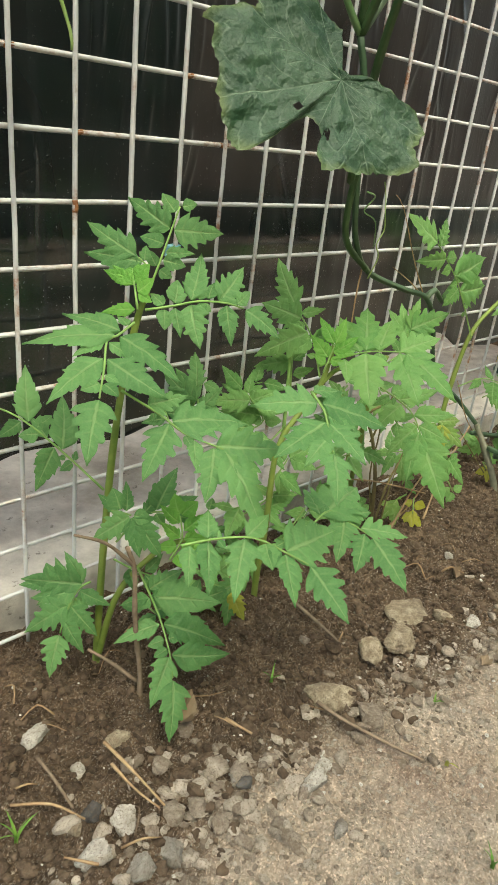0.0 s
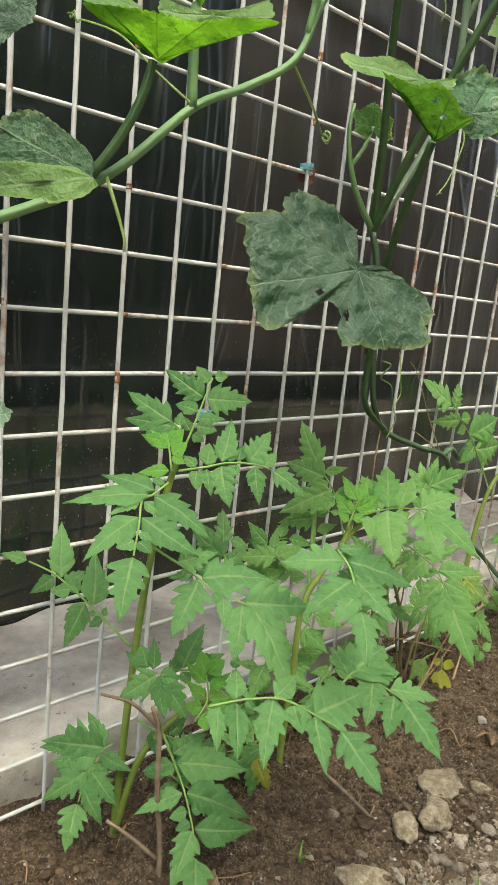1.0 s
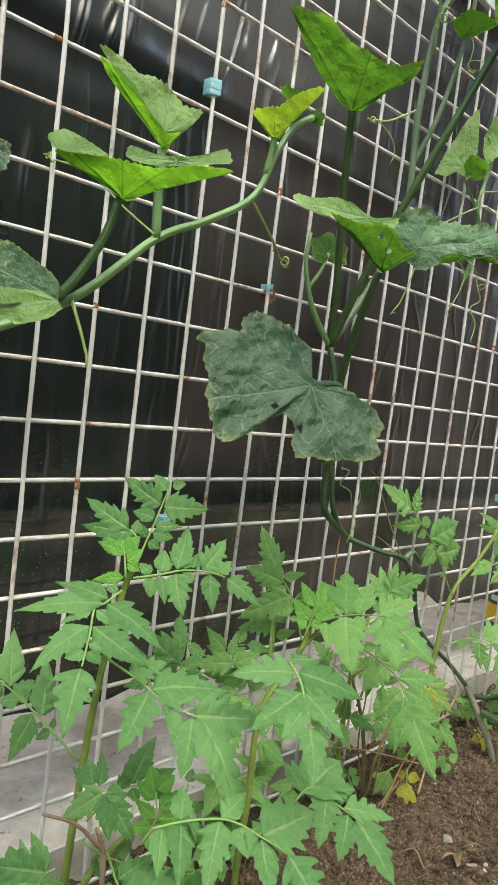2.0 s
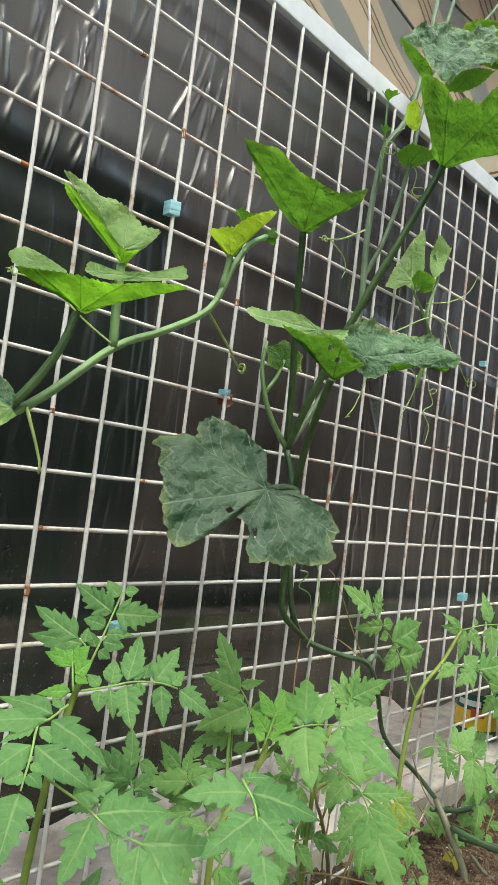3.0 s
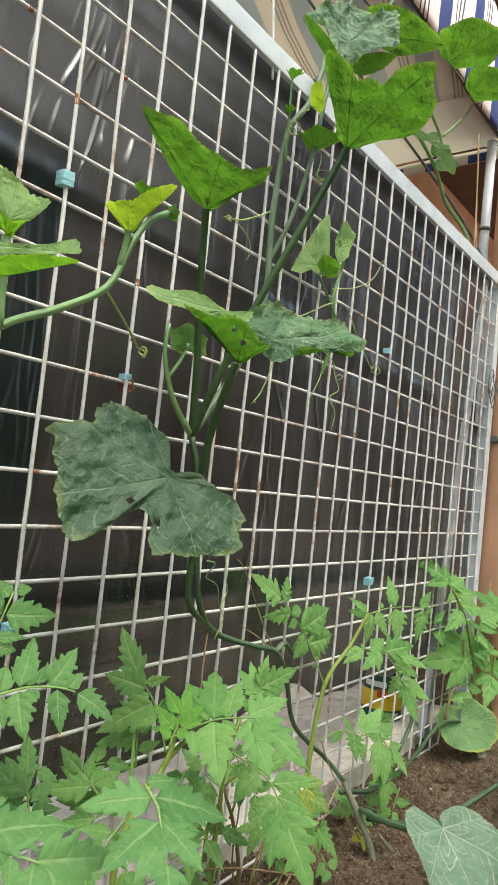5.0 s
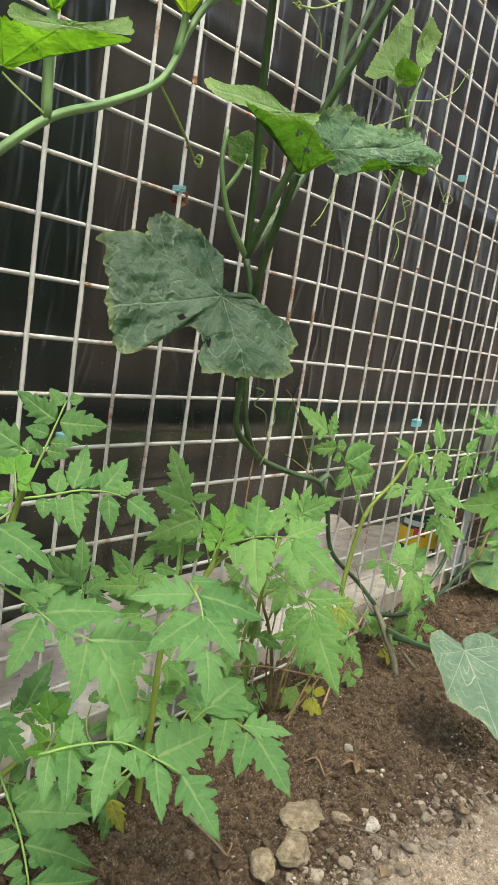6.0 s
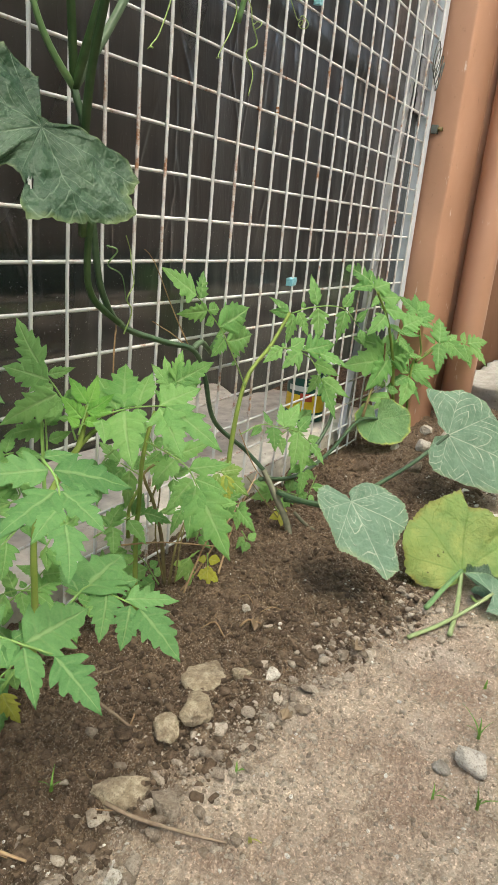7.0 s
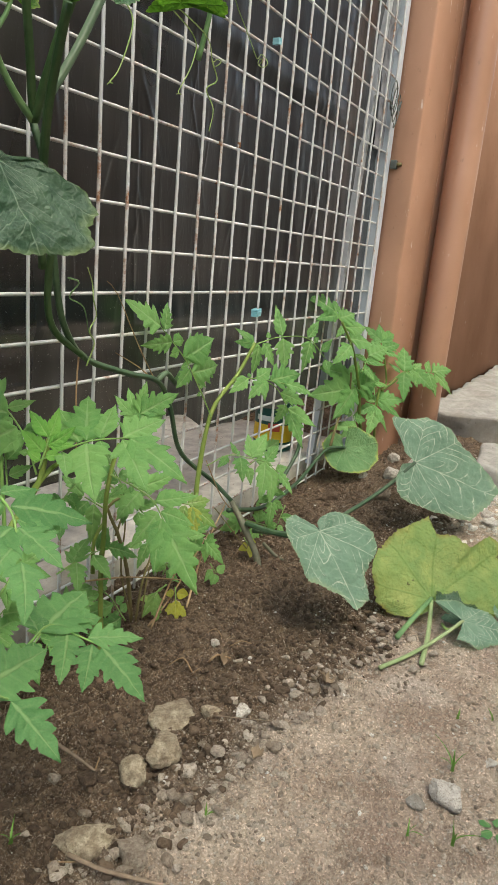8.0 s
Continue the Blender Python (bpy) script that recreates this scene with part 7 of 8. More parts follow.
fallen3 = thing("wilted_squash_leaf", "green cut squash leaf lying on sandy ground", "leaf", (0.679, -0.459, 0.0))
squash_blade("blade", fallen3, (0.679, -0.459, 0.035), (-0.503, -0.503, 0.704), (0.759, -0.647, 0.08), scaled(GENERIC, 0.05), SQUASH_PALE, 84, 88, 0.07, 113)

# ---- awning behind the fence ----
BLUE_CELLS = [(0.0, (0.03, 0.07, 0.30)), (0.32, (0.92, 0.93, 0.95)), (0.46, (0.06, 0.06, 0.09)), (0.485, (0.92, 0.93, 0.95)), (0.55, (0.06, 0.06, 0.09)), (0.585, (0.92, 0.93, 0.95)), (0.65, (0.06, 0.06, 0.09)), (0.685, (0.92, 0.93, 0.95)), (0.8, (0.92, 0.93, 0.95))]
CLOTH_BLUE = mat_stripes("blue_striped_cloth", BLUE_CELLS, 0.30, 0, 0.0, 0.4)
# underside of the same print, its shade put into the grey and beige
CLOTH_UNDER = mat_stripes("shaded_striped_cloth", [(0.0, (0.37, 0.405, 0.40)), (0.36, (0.56, 0.53, 0.46)), (0.5, (0.22, 0.205, 0.19)), (0.525, (0.56, 0.53, 0.46)), (0.58, (0.22, 0.205, 0.19)), (0.605, (0.56, 0.53, 0.46)), (0.66, (0.22, 0.205, 0.19)), (0.685, (0.56, 0.53, 0.46))], 0.195, 1, -0.275, 0.7)
CLOTH_PALE = mat_stripes("cream_cloth", [(0.0, (0.64, 0.63, 0.56)), (0.5, (0.60, 0.59, 0.52))], 0.3, 1, 0.0, 0.6)
DARK_TUBE = mat_plain("dark_awning_tube", (0.045, 0.055, 0.048), (0.10, 0.11, 0.10), 60, 0.6, 0.2)
POST_PAINT = mat_plain("pale_blue_post_paint", (0.42, 0.5, 0.56), (0.55, 0.62, 0.67), 30, 0.45, 0.15)


def cloth(name, parent, corner, along, across, nu, nv, sag, material, seed, label="", rounded=0.0):
    """A sheet of cloth with soft waves and a little thickness; rounded: how much of its far end is cut to a curve."""
    bm = bmesh.new()
    o, a, b = Vector(corner), Vector(along), Vector(across)
    nrm = a.cross(b).normalized()
    rows = []
    for j in range(nv + 1):
        row = []
        for i in range(nu + 1):
            u, v = i / nu, j / nv
            if rounded:
                v *= math.sqrt(max(0.04, 1 - max(0.0, (u - 1) * a.length / rounded + 1) ** 2))
            p = o + a * u + b * v
            row.append(bm.verts.new(p + nrm * sag * (noise.noise((p.x * 2.2, p.y * 2.2, p.z * 2 + seed)) + 0.4 * noise.noise(p * 7))))
        rows.append(row)
    for r0, r1 in zip(rows, rows[1:]):
        for k in range(nu):
            bm.faces.new((r0[k], r0[k + 1], r1[k + 1], r1[k]))
    ob = part(name, bm, material, parent, label)
    ob.modifiers.new("thickness", "SOLIDIFY").thickness = 0.002
    return ob


awning = thing("awning", "blue and white striped cloth awning on a dark tube frame", "awning", (1.2, 1.0, 0.0))
cloth("canopy", awning, (-1.2, 0.49, 2.2), (3.4, 0, 0), (0, 1.35, 0.02), 80, 24, 0.02, CLOTH_UNDER, 2, "grey and beige striped underside")
cloth("end_strip", awning, (2.205, 0.49, 2.2), (0.455, 0, 0), (0, 1.35, 0.02), 16, 24, 0.012, CLOTH_PALE, 2, "plain cream end of the canopy")
cloth("front_panel", awning, (-1.2, 0.47, 2.18), (3.80, 0, 0), (0, -0.02, 0.47), 110, 12, 0.022, CLOTH_BLUE, 5, "blue and white striped front panel", 0.28)
cloth("end_valance", awning, (2.67, 0.5, 2.2), (0, 1.3, 0), (0, 0, -0.06), 40, 4, 0.006, CLOTH_PALE, 9, "cream fringe of the canopy")
NAVY = mat_plain("navy_cloth", (0.012, 0.03, 0.14), (0.03, 0.06, 0.22), 60, 0.8, 0.2)
for k in range(6):
    bm = bmesh.new()
    box(bm, 2.652, 2.662, 0.55 + 0.21 * k, 0.64 + 0.21 * k, 2.138, 2.175, 0.002)
    part("fringe_mark", bm, NAVY, awning)
tube_part("frame_tube", [(-1.2, 0.475, 2.19), (1.0, 0.475, 2.19), (2.68, 0.475, 2.19)], 0.007, 0.007, DARK_TUBE, awning, "", 10, 0.4)
tube_part("frame_tube", [(2.68, 0.475, 2.19), (2.68, 1.2, 2.2), (2.68, 1.85, 2.21)], 0.006, 0.006, DARK_TUBE, awning, "", 10, 0.4)
tube_part("post", [(2.62, 0.52, 0.0), (2.62, 0.52, 1.1), (2.62, 0.52, 2.2)], 0.021, 0.021, POST_PAINT, awning, "pale blue painted round post", 20, 0.4)
for zz in (1.62, 1.78):
    bm = bmesh.new()
    tube(bm, [(2.62, 0.52, zz), (2.62, 0.52, zz + 0.015)], 0.025, 0.025, 16, 0.01)
    part("wire_binding", bm, DARK_TUBE, awning)
rope = thing("support_line", "dark cords stretched from the fence to the awning frame", "cord", (0.6, 0.25, 1.5))
for pts in ([(0.45, 0.2, 1.50), (0.534, 0.25, 1.544), (0.727, 0.25, 1.513), (0.9, 0.2, 1.42), (1.2, 0.1, 1.25), (1.26, 0.02, 1.1)],
            [(0.60, 0.2, 1.62), (0.702, 0.25, 1.668), (0.91, 0.25, 1.659), (1.09, 0.25, 1.70), (1.5, 0.4, 2.0)]):
    tube_part("cord", pts, 0.003, 0.003, DARK_TUBE, rope, "", 8)
twine = thing("twine", "white plastic string tied from the top rail upwards", "string", (0.292, 0.012, 1.05))
tube_part("strand", [(0.292, 0.0, 1.05), (0.284, 0.006, 1.15), (0.275, 0.012, 1.25), (0.255, 0.02, 1.6)], 0.0016, 0.0016, WIRE, twine, "", 6)
twine2 = thing("twine", "pale string loop hanging over the top rail", "string", (1.2, 0.06, 1.1))
tube_part("strand", [(1.235, 0.05, 1.09), (1.23, 0.06, 1.25), (1.228, 0.07, 1.45)], 0.002, 0.002, STRAW, twine2, "", 6)
tube_part("strand", [(1.21, 0.05, 1.09), (1.222, 0.06, 1.3), (1.228, 0.07, 1.45)], 0.002, 0.002, STRAW, twine2, "", 6)

# eave of the house over the pillar
EAVE = mat_plain("dark_brown_eave", (0.07, 0.035, 0.025), (0.11, 0.06, 0.04), 20, 0.7, 0.2)
bm = bmesh.new()
box(bm, 3.8, 4.997, -0.18, 3.197, 5.0, 5.3, 0.01)
tagged(part("eave_beam", bm, TERRA, None), "terracotta painted beam at the edge of the roof", "beam", kind="structure")
bm = bmesh.new()
box(bm, 5.0, 14.0, -0.18, 3.197, 5.0, 5.28, 0.01)
tagged(part("eave", bm, EAVE, None), "dark brown eave of the terracotta house", "eave", kind="structure")

# ---- paint tin on the slab ----
TIN = mat_plain("dark_green_tin", (0.008, 0.06, 0.045), (0.015, 0.09, 0.065), 120, 0.35, 0.1)
TIN_YELLOW = mat_plain("yellow_tin_label", (0.62, 0.42, 0.02), (0.72, 0.52, 0.03), 90, 0.4, 0.1)
TIN_RED = mat_plain("red_label_shape", (0.45, 0.05, 0.03), (0.5, 0.08, 0.04), 90, 0.4, 0.1)
TIN_PALE = mat_plain("pale_label_shape", (0.5, 0.55, 0.5), (0.65, 0.7, 0.66), 90, 0.4, 0.1)


def turned(bm, at, profile, sides=36):
    """A solid of revolution about an upright axis: rows of radius and height."""
    rings = []
    for r, z in profile:
        rings.append([bm.verts.new((at[0] + r * math.cos(2 * math.pi * k / sides), at[1] + r * math.sin(2 * math.pi * k / sides), at[2] + z)) for k in range(sides)])
    for a, b in zip(rings, rings[1:]):
        for k in range(sides):
            bm.faces.new((a[k], a[(k + 1) % sides], b[(k + 1) % sides], b[k]))
    bm.faces.new(rings[0][::-1])
    bm.faces.new(rings[-1])


def label_patch(parent, name, at, r, a0, a1, z0, z1, material, n=10):
    """A printed patch that follows the tin's side."""
    bm = bmesh.new()
    lo = [bm.verts.new((at[0] + r * math.cos(radians(a0 + (a1 - a0) * k / n)), at[1] + r * math.sin(radians(a0 + (a1 - a0) * k / n)), at[2] + z0)) for k in range(n + 1)]
    hi = [bm.verts.new((v.co.x, v.co.y, at[2] + z1)) for v in lo]
    for k in range(n):
        bm.faces.new((lo[k], lo[k + 1], hi[k + 1], hi[k]))
    return part(name, bm, material, parent)


CAN = (1.078, 0.125, 0.052)
tin = thing("paint_tin", "small green paint tin with a yellow label on the slab", "paint tin", CAN)
bm = bmesh.new()
turned(bm, CAN, [(0.042, 0.0), (0.0455, 0.002), (0.0455, 0.006), (0.044, 0.008), (0.044, 0.106), (0.0455, 0.108), (0.0455, 0.112), (0.043, 0.113)])
part("body", bm, TIN, tin, "dark green tin body")
bm = bmesh.new()
turned(bm, (CAN[0], CAN[1], CAN[2] + 0.1125), [(0.041, 0.0), (0.041, 0.003), (0.038, 0.004), (0.036, 0.002), (0.004, 0.002)])
part("lid", bm, STEEL, tin, "dull metal lid")
label_patch(tin, "label", CAN, 0.0445, 130, 330, 0.022, 0.062, TIN_YELLOW, 24)
label_patch(tin, "label_shape", CAN, 0.0449, 190, 225, 0.048, 0.066, TIN_RED)
label_patch(tin, "label_shape", CAN, 0.0448, 150, 215, 0.070, 0.082, TIN_PALE)
label_patch(tin, "label_shape", CAN, 0.0448, 205, 260, 0.010, 0.017, TIN_PALE)

# ---- ties on the mesh ----
def tie(x, z, w, h, label):
    ob = thing("plastic_tie", label, "plastic tie", (x, -0.006, z), "turquoise ties on the fence")
    for k in range(3):
        bm = bmesh.new()
        box(bm, x - w / 2, x + w / 2, -0.0058 - 0.0003 * (k % 2), 0.005, z - h / 2 + h * k / 3, z - h / 2 + h * (k + 1.0) / 3, 0.0003)
        for v in bm.verts:
            v.co.x += 0.0006 * noise.noise((v.co.z * 400, k, 2))
            v.co.z += 0.12 * (v.co.x - x)
        part("turn", bm, BLUE, ob)


tie(-0.001, 0.79, 0.013, 0.014, "turquoise plastic strip wound round a fence wire")
tie(0.70, 0.387, 0.016, 0.012, "turquoise plastic strip wound round a fence wire")
tie(0.69, 0.783, 0.009, 0.009, "turquoise plastic strip wound round a fence wire")
tie(0.10, 0.625, 0.008, 0.006, "small turquoise plastic strip on a fence wire")
tie(-0.001, 0.380, 0.010, 0.010, "turquoise plastic strip wound round a fence wire")
RUSTY = mat_plain("reddish_dry_leaf", (0.12, 0.04, 0.025), (0.2, 0.08, 0.05), 200, 0.8, 0.4)
squash_blade("dried_leaf_scrap", None, (0.105, 0.004, 0.618), (-0.4, -0.9, 0.1), (0.1, 0, -1), scaled(GENERIC, 0.011), RUSTY, 70, 80, 0.1, 5)
tagged(bpy.data.objects["dried_leaf_scrap"], "small reddish dried leaf caught on the fence", "leaf")
knot = thing("wire_tangle", "dark thin wire twisted round the end of the fence", "wire", (1.24, -0.01, 0.83))
for k in range(4):
    pts = [(1.235 + 0.018 * math.cos(a * 0.9 + k), -0.008 - 0.004 * k, 0.83 + 0.03 * math.sin(a + k * 1.3) - 0.012 * k) for a in [i * 0.7 for i in range(9)]]
    tube_part("loop", pts, 0.0012, 0.0012, DARK_TUBE, knot, "", 5)
bolt = thing("anchor_bolt", "rusty bolt and clip holding the fence to the pillar", "bolt", (1.283, -0.012, 0.70))
bm = bmesh.new()
box(bm, 1.274, 1.287, -0.02, -0.006, 0.690, 0.708, 0.002)
part("clip", bm, DARK_TUBE, bolt)
bm = bmesh.new()
tube(bm, [(1.281, -0.018, 0.70), (1.281, -0.03, 0.70)], 0.004, 0.004, 6, 0.01)
part("bolt", bm, TOM_OLD, bolt)


# ---- stones, clods, litter ----
def stone_mesh(seed, material, name="stone", sub=4, rough=0.28, blunt=0.0):
    """An unevenly broken stone, about 1 across, with flat broken faces and worn edges."""
    rnd = random.Random(seed)
    bm = bmesh.new()
    bmesh.ops.create_icosphere(bm, subdivisions=sub, radius=0.5)
    cuts = [(Vector((rnd.gauss(0, 1), rnd.gauss(0, 1), rnd.gauss(0, 1))).normalized(), rnd.uniform(0.22, 0.40) + blunt) for _ in range(13)]
    for v in bm.verts:
        p = v.co.copy()
        for nrm, dist in cuts:
            over = p.dot(nrm) - dist
            if over > 0:
                p -= nrm * over * 0.9
        p *= 1 + 0.5 * rough * noise.noise(v.co * 2.6 + Vector((seed, 0, 0))) + 0.14 * noise.noise(v.co * 7 + Vector((0, seed, 0))) + 0.12 * noise.noise(v.co * 15)
        v.co = p
    return mesh_of(name, bm, material)


def put_stone(x, y, wide, material, seed, label, flat=0.7, turn=0.0, long=1.3, sink=0.25):
    size = wide * 1.12 / long
    ob = new("stone", stone_mesh(seed, material, blunt=0.05 if material is STONE_TAN else 0.0))
    h = size * flat
    ob.matrix_basis = pose(x, y, soil_height(x, y) + h * (0.5 - sink), 8 * math.sin(seed), 8 * math.cos(seed), turn) @ Matrix.Diagonal((size * long, size, h, 1))
    tagged(ob, label, "stone", "stones on the soil")


PALE, GREYISH, TAN, DARK = "pale chalky stone lying on the soil", "grey rough stone lying on the soil", "earth-stained tan stone half sunk in the soil", "small dark stone lying on the soil"
RUBBLE_STONES = (
        (-0.199, -0.11, 0.0277, STONE, 1, PALE, 20),
        (-0.19, -0.16, 0.0163, STONE, 2, PALE, 70),
        (-0.148, -0.155, 0.0199, STONE_TAN, 3, TAN, 0),
        (-0.154, -0.178, 0.0154, PEBBLE, 4, GREYISH, 40),
        (-0.13, -0.193, 0.0216, PEBBLE, 5, GREYISH, -30),
        (-0.181, -0.214, 0.0304, STONE, 6, PALE, 60),
        (-0.199, -0.197, 0.0207, STONE_DARK, 7, DARK, 10),
        (-0.218, -0.204, 0.0136, STONE_TAN, 8, TAN, 90),
        (-0.215, -0.228, 0.0285, STONE, 9, GREYISH, -45),
        (-0.192, -0.251, 0.0246, STONE_GREY, 10, GREYISH, 15),
        (-0.168, -0.255, 0.0264, STONE_GREY, 11, GREYISH, 80),
        (-0.127, -0.262, 0.0236, PEBBLE, 12, GREYISH, -20),
        (-0.133, -0.241, 0.0198, PEBBLE, 13, GREYISH, 35),
        (-0.092, -0.252, 0.0152, STONE_DARK, 14, DARK, 0),
        (-0.092, -0.239, 0.0113, STONE_GREY, 15, GREYISH, 50),
        (-0.043, -0.283, 0.027, STONE, 16, PALE, 5),
        (-0.025, -0.277, 0.0169, STONE, 17, PALE, 75),
        (-0.096, -0.303, 0.0177, PEBBLE, 18, GREYISH, -60),
        (-0.061, -0.325, 0.018, STONE_GREY, 19, GREYISH, 25),
        (0.086, -0.194, 0.0183, CLOD, 20, DARK, -10))
EDGE_STONES = (
        (0.202, -0.203, 0.0538, STONE_TAN, 31, TAN, 20),
        (0.228, -0.231, 0.0268, STONE_TAN, 32, TAN, 70),
        (0.154, -0.226, 0.0449, STONE_TAN, 33, TAN, 0),
        (0.119, -0.217, 0.0351, STONE_TAN, 34, TAN, 40),
        (0.04, -0.228, 0.0516, STONE_TAN, 35, TAN, -30),
        (0.05, -0.269, 0.0373, PEBBLE, 36, GREYISH, 60),
        (0.253, -0.258, 0.0258, STONE, 37, PALE, 10),
        (0.259, -0.296, 0.0179, PEBBLE, 38, GREYISH, 90),
        (0.299, -0.265, 0.0255, CLOD, 39, DARK, -45),
        (0.237, -0.449, 0.0192, STONE_GREY, 40, GREYISH, 15),
        (0.263, -0.474, 0.0368, STONE, 41, PALE, 80),
        (0.334, -0.501, 0.0158, STONE, 42, PALE, -20),
        (0.338, -0.172, 0.0159, STONE, 43, PALE, 35),
        (0.331, -0.282, 0.0206, STONE_GREY, 44, GREYISH, 0),
        (0.074, -0.263, 0.012, PEBBLE, 45, GREYISH, 50),
        (0.124, -0.272, 0.0148, PEBBLE, 46, GREYISH, 5),
        (0.072, -0.165, 0.014, PEBBLE, 47, GREYISH, 75),
        (0.088, -0.19, 0.0197, CLOD, 48, DARK, -60),
        (0.229, -0.311, 0.016, PEBBLE, 49, GREYISH, 25),
        (0.195, -0.29, 0.0169, PEBBLE, 50, GREYISH, -10))
FAR_STONES = (
        (1.0, -0.17, 0.05, PEBBLE, 35, GREYISH, 30), (1.12, -0.15, 0.05, STONE, 36, PALE, 0), (1.22, -0.13, 0.04, STONE, 37, PALE, 50),
        (1.2, -0.3, 0.05, PEBBLE, 38, GREYISH, 0), (1.02, -0.46, 0.03, PEBBLE, 39, GREYISH, 20), (1.10, -0.365, 0.035, STONE, 61, PALE, 20), (1.13, -0.41, 0.03, PEBBLE, 62, GREYISH, 60), (1.06, -0.39, 0.024, STONE, 63, PALE, 10), (1.05, -0.43, 0.03, STONE, 64, PALE, 80), (1.18, -0.40, 0.03, STONE, 65, PALE, 0), (1.27, -0.16, 0.032, STONE, 66, PALE, 30), (1.08, -0.10, 0.03, STONE, 67, PALE, 45), (1.05, -0.38, 0.035, STONE, 40, PALE, 0),
        (0.93, -0.09, 0.045, CLOD, 41, DARK, 0))
for x, y, size, material, seed, label, turn in RUBBLE_STONES + EDGE_STONES + FAR_STONES:
    put_stone(x, y, size, material, seed, label, 0.55 if material is STONE_TAN else 0.72, turn, sink=0.34 if material is STONE_TAN else 0.24)


bm = bmesh.new()
box(bm, -0.135, 0.135, -0.036, 0.036, -0.05, 0.062, 0.007)
bmesh.ops.subdivide_edges(bm, edges=[e for e in bm.edges if e.calc_length() > 0.05], cuts=7, use_grid_fill=True)
for v in bm.verts:
    v.co += 0.006 * Vector((noise.noise(v.co * 18), noise.noise(v.co * 18 + Vector((7, 0, 0))), noise.noise(v.co * 30 + Vector((0, 7, 0)))))
bmesh.ops.transform(bm, matrix=pose(1.39, -0.326, 0.0, 0, 0, 6.4), verts=bm.verts)
tagged(part("concrete_block", bm, CONCRETE_DIMMED, None), "broken grey concrete block lying on the ground before a step", "concrete block")


def scatter(name, material, count, seed, region, sizes, label, category, sink=0.35, variants=6, sub=1):
    """Countless small pieces in one mesh."""
    rnd = random.Random(seed)
    shapes = []
    for s in range(variants):
        me = stone_mesh(seed * 50 + s, material, "shape", sub, 1.1 if material is CLOD else 0.5, 0.2 if sub == 1 else 0.0)
        shapes.append(([v.co.copy() for v in me.vertices], [tuple(p.vertices) for p in me.polygons]))
        bpy.data.meshes.remove(me)
    verts, faces, made = [], [], 0
    while made < count:
        p = region(rnd)
        if p is None:
            continue
        x, y = p
        size = 1.25 * sizes[0] * (sizes[1] / sizes[0]) ** (rnd.random() ** 2.6)
        m = pose(x, y, soil_height(x, y) + size * 0.6 * (0.5 - sink), rnd.uniform(-25, 25), rnd.uniform(-25, 25), rnd.uniform(0, 360)) @ Matrix.Diagonal((size * rnd.uniform(1, 1.5), size, size * rnd.uniform(0.5, 0.85), 1))
        vs, fs = rnd.choice(shapes)
        base = len(verts)
        verts.extend(tuple(m @ v) for v in vs)
        faces.extend(tuple(base + k for k in f) for f in fs)
        made += 1
    me = bpy.data.meshes.new(name)
    me.from_pydata(verts, [], faces)
    me.materials.append(material)
    me.shade_smooth()
    tagged(new(name, me), label, category, kind="stuff")


def bed_region(rnd):
    x, y = rnd.uniform(-0.32, 1.4), rnd.uniform(-0.42, -0.005)
    if y < 0.025 - bed_width(x) + 0.04 * noise.noise((x * 9, y * 9, 4)) - rnd.random() ** 3 * 0.03:
        return None
    if x > 0.9 and rnd.random() < 0.5:
        return None
    return x, y


def path_region(rnd):
    return rnd.uniform(-0.3, 1.6), rnd.uniform(-0.75, -0.22)


def edge_region(rnd):
    x = rnd.uniform(-0.28, 0.55)
    return x, -bed_width(x) + rnd.gauss(0, 0.035)


def rubble_region(rnd):
    return rnd.gauss(-0.13, 0.05), rnd.gauss(-0.245, 0.035)


scatter("soil_crumbs", CLOD, 26000, 3, bed_region, (0.0009, 0.0065), "loose dark crumbs of garden soil", "soil")


def clod_region(rnd):
    x, y = rnd.uniform(-0.28, 1.1), rnd.uniform(-0.36, -0.03)
    if y < -bed_width(x) - 0.03 * rnd.random() or noise.noise((x * 14, y * 14, 6)) < rnd.uniform(-0.5, 0.5):
        return None
    return x, y


def near_region(rnd):
    return rnd.uniform(-0.25, 0.75), rnd.uniform(-0.6, -0.25)


scatter("soil_clods", CLOD, 2600, 23, clod_region, (0.003, 0.013), "broken clods of dark garden soil", "soil", 0.42, 8, 2)
scatter("gravel", PEBBLE, 13000, 14, near_region, (0.0007, 0.0042), "fine sandy grit over the trodden ground", "gravel", 0.42)
scatter("gravel", PEBBLE, 6500, 4, path_region, (0.0011, 0.0055), "small pale gravel strewn over sandy ground", "gravel", 0.4)
scatter("gravel", PEBBLE, 1300, 5, edge_region, (0.002, 0.013), "pale gravel along the edge of the bed", "gravel", sub=2)
scatter("gravel", PEBBLE, 190, 6, rubble_region, (0.004, 0.017), "grey-brown rubble heaped at the bed's edge", "gravel", 0.46, sub=3)
def far_region(rnd):
    return rnd.gauss(1.12, 0.10), rnd.gauss(-0.40, 0.06)


scatter("gravel", STONE, 420, 9, far_region, (0.004, 0.016), "pale rubble strewn round a concrete block", "gravel")
scatter("gravel", STONE, 420, 7, bed_region, (0.0012, 0.0042), "tiny pale chips in the dark soil", "gravel")
scatter("gravel", STONE, 1500, 8, path_region, (0.001, 0.0045), "tiny pale chips on sandy ground", "gravel")


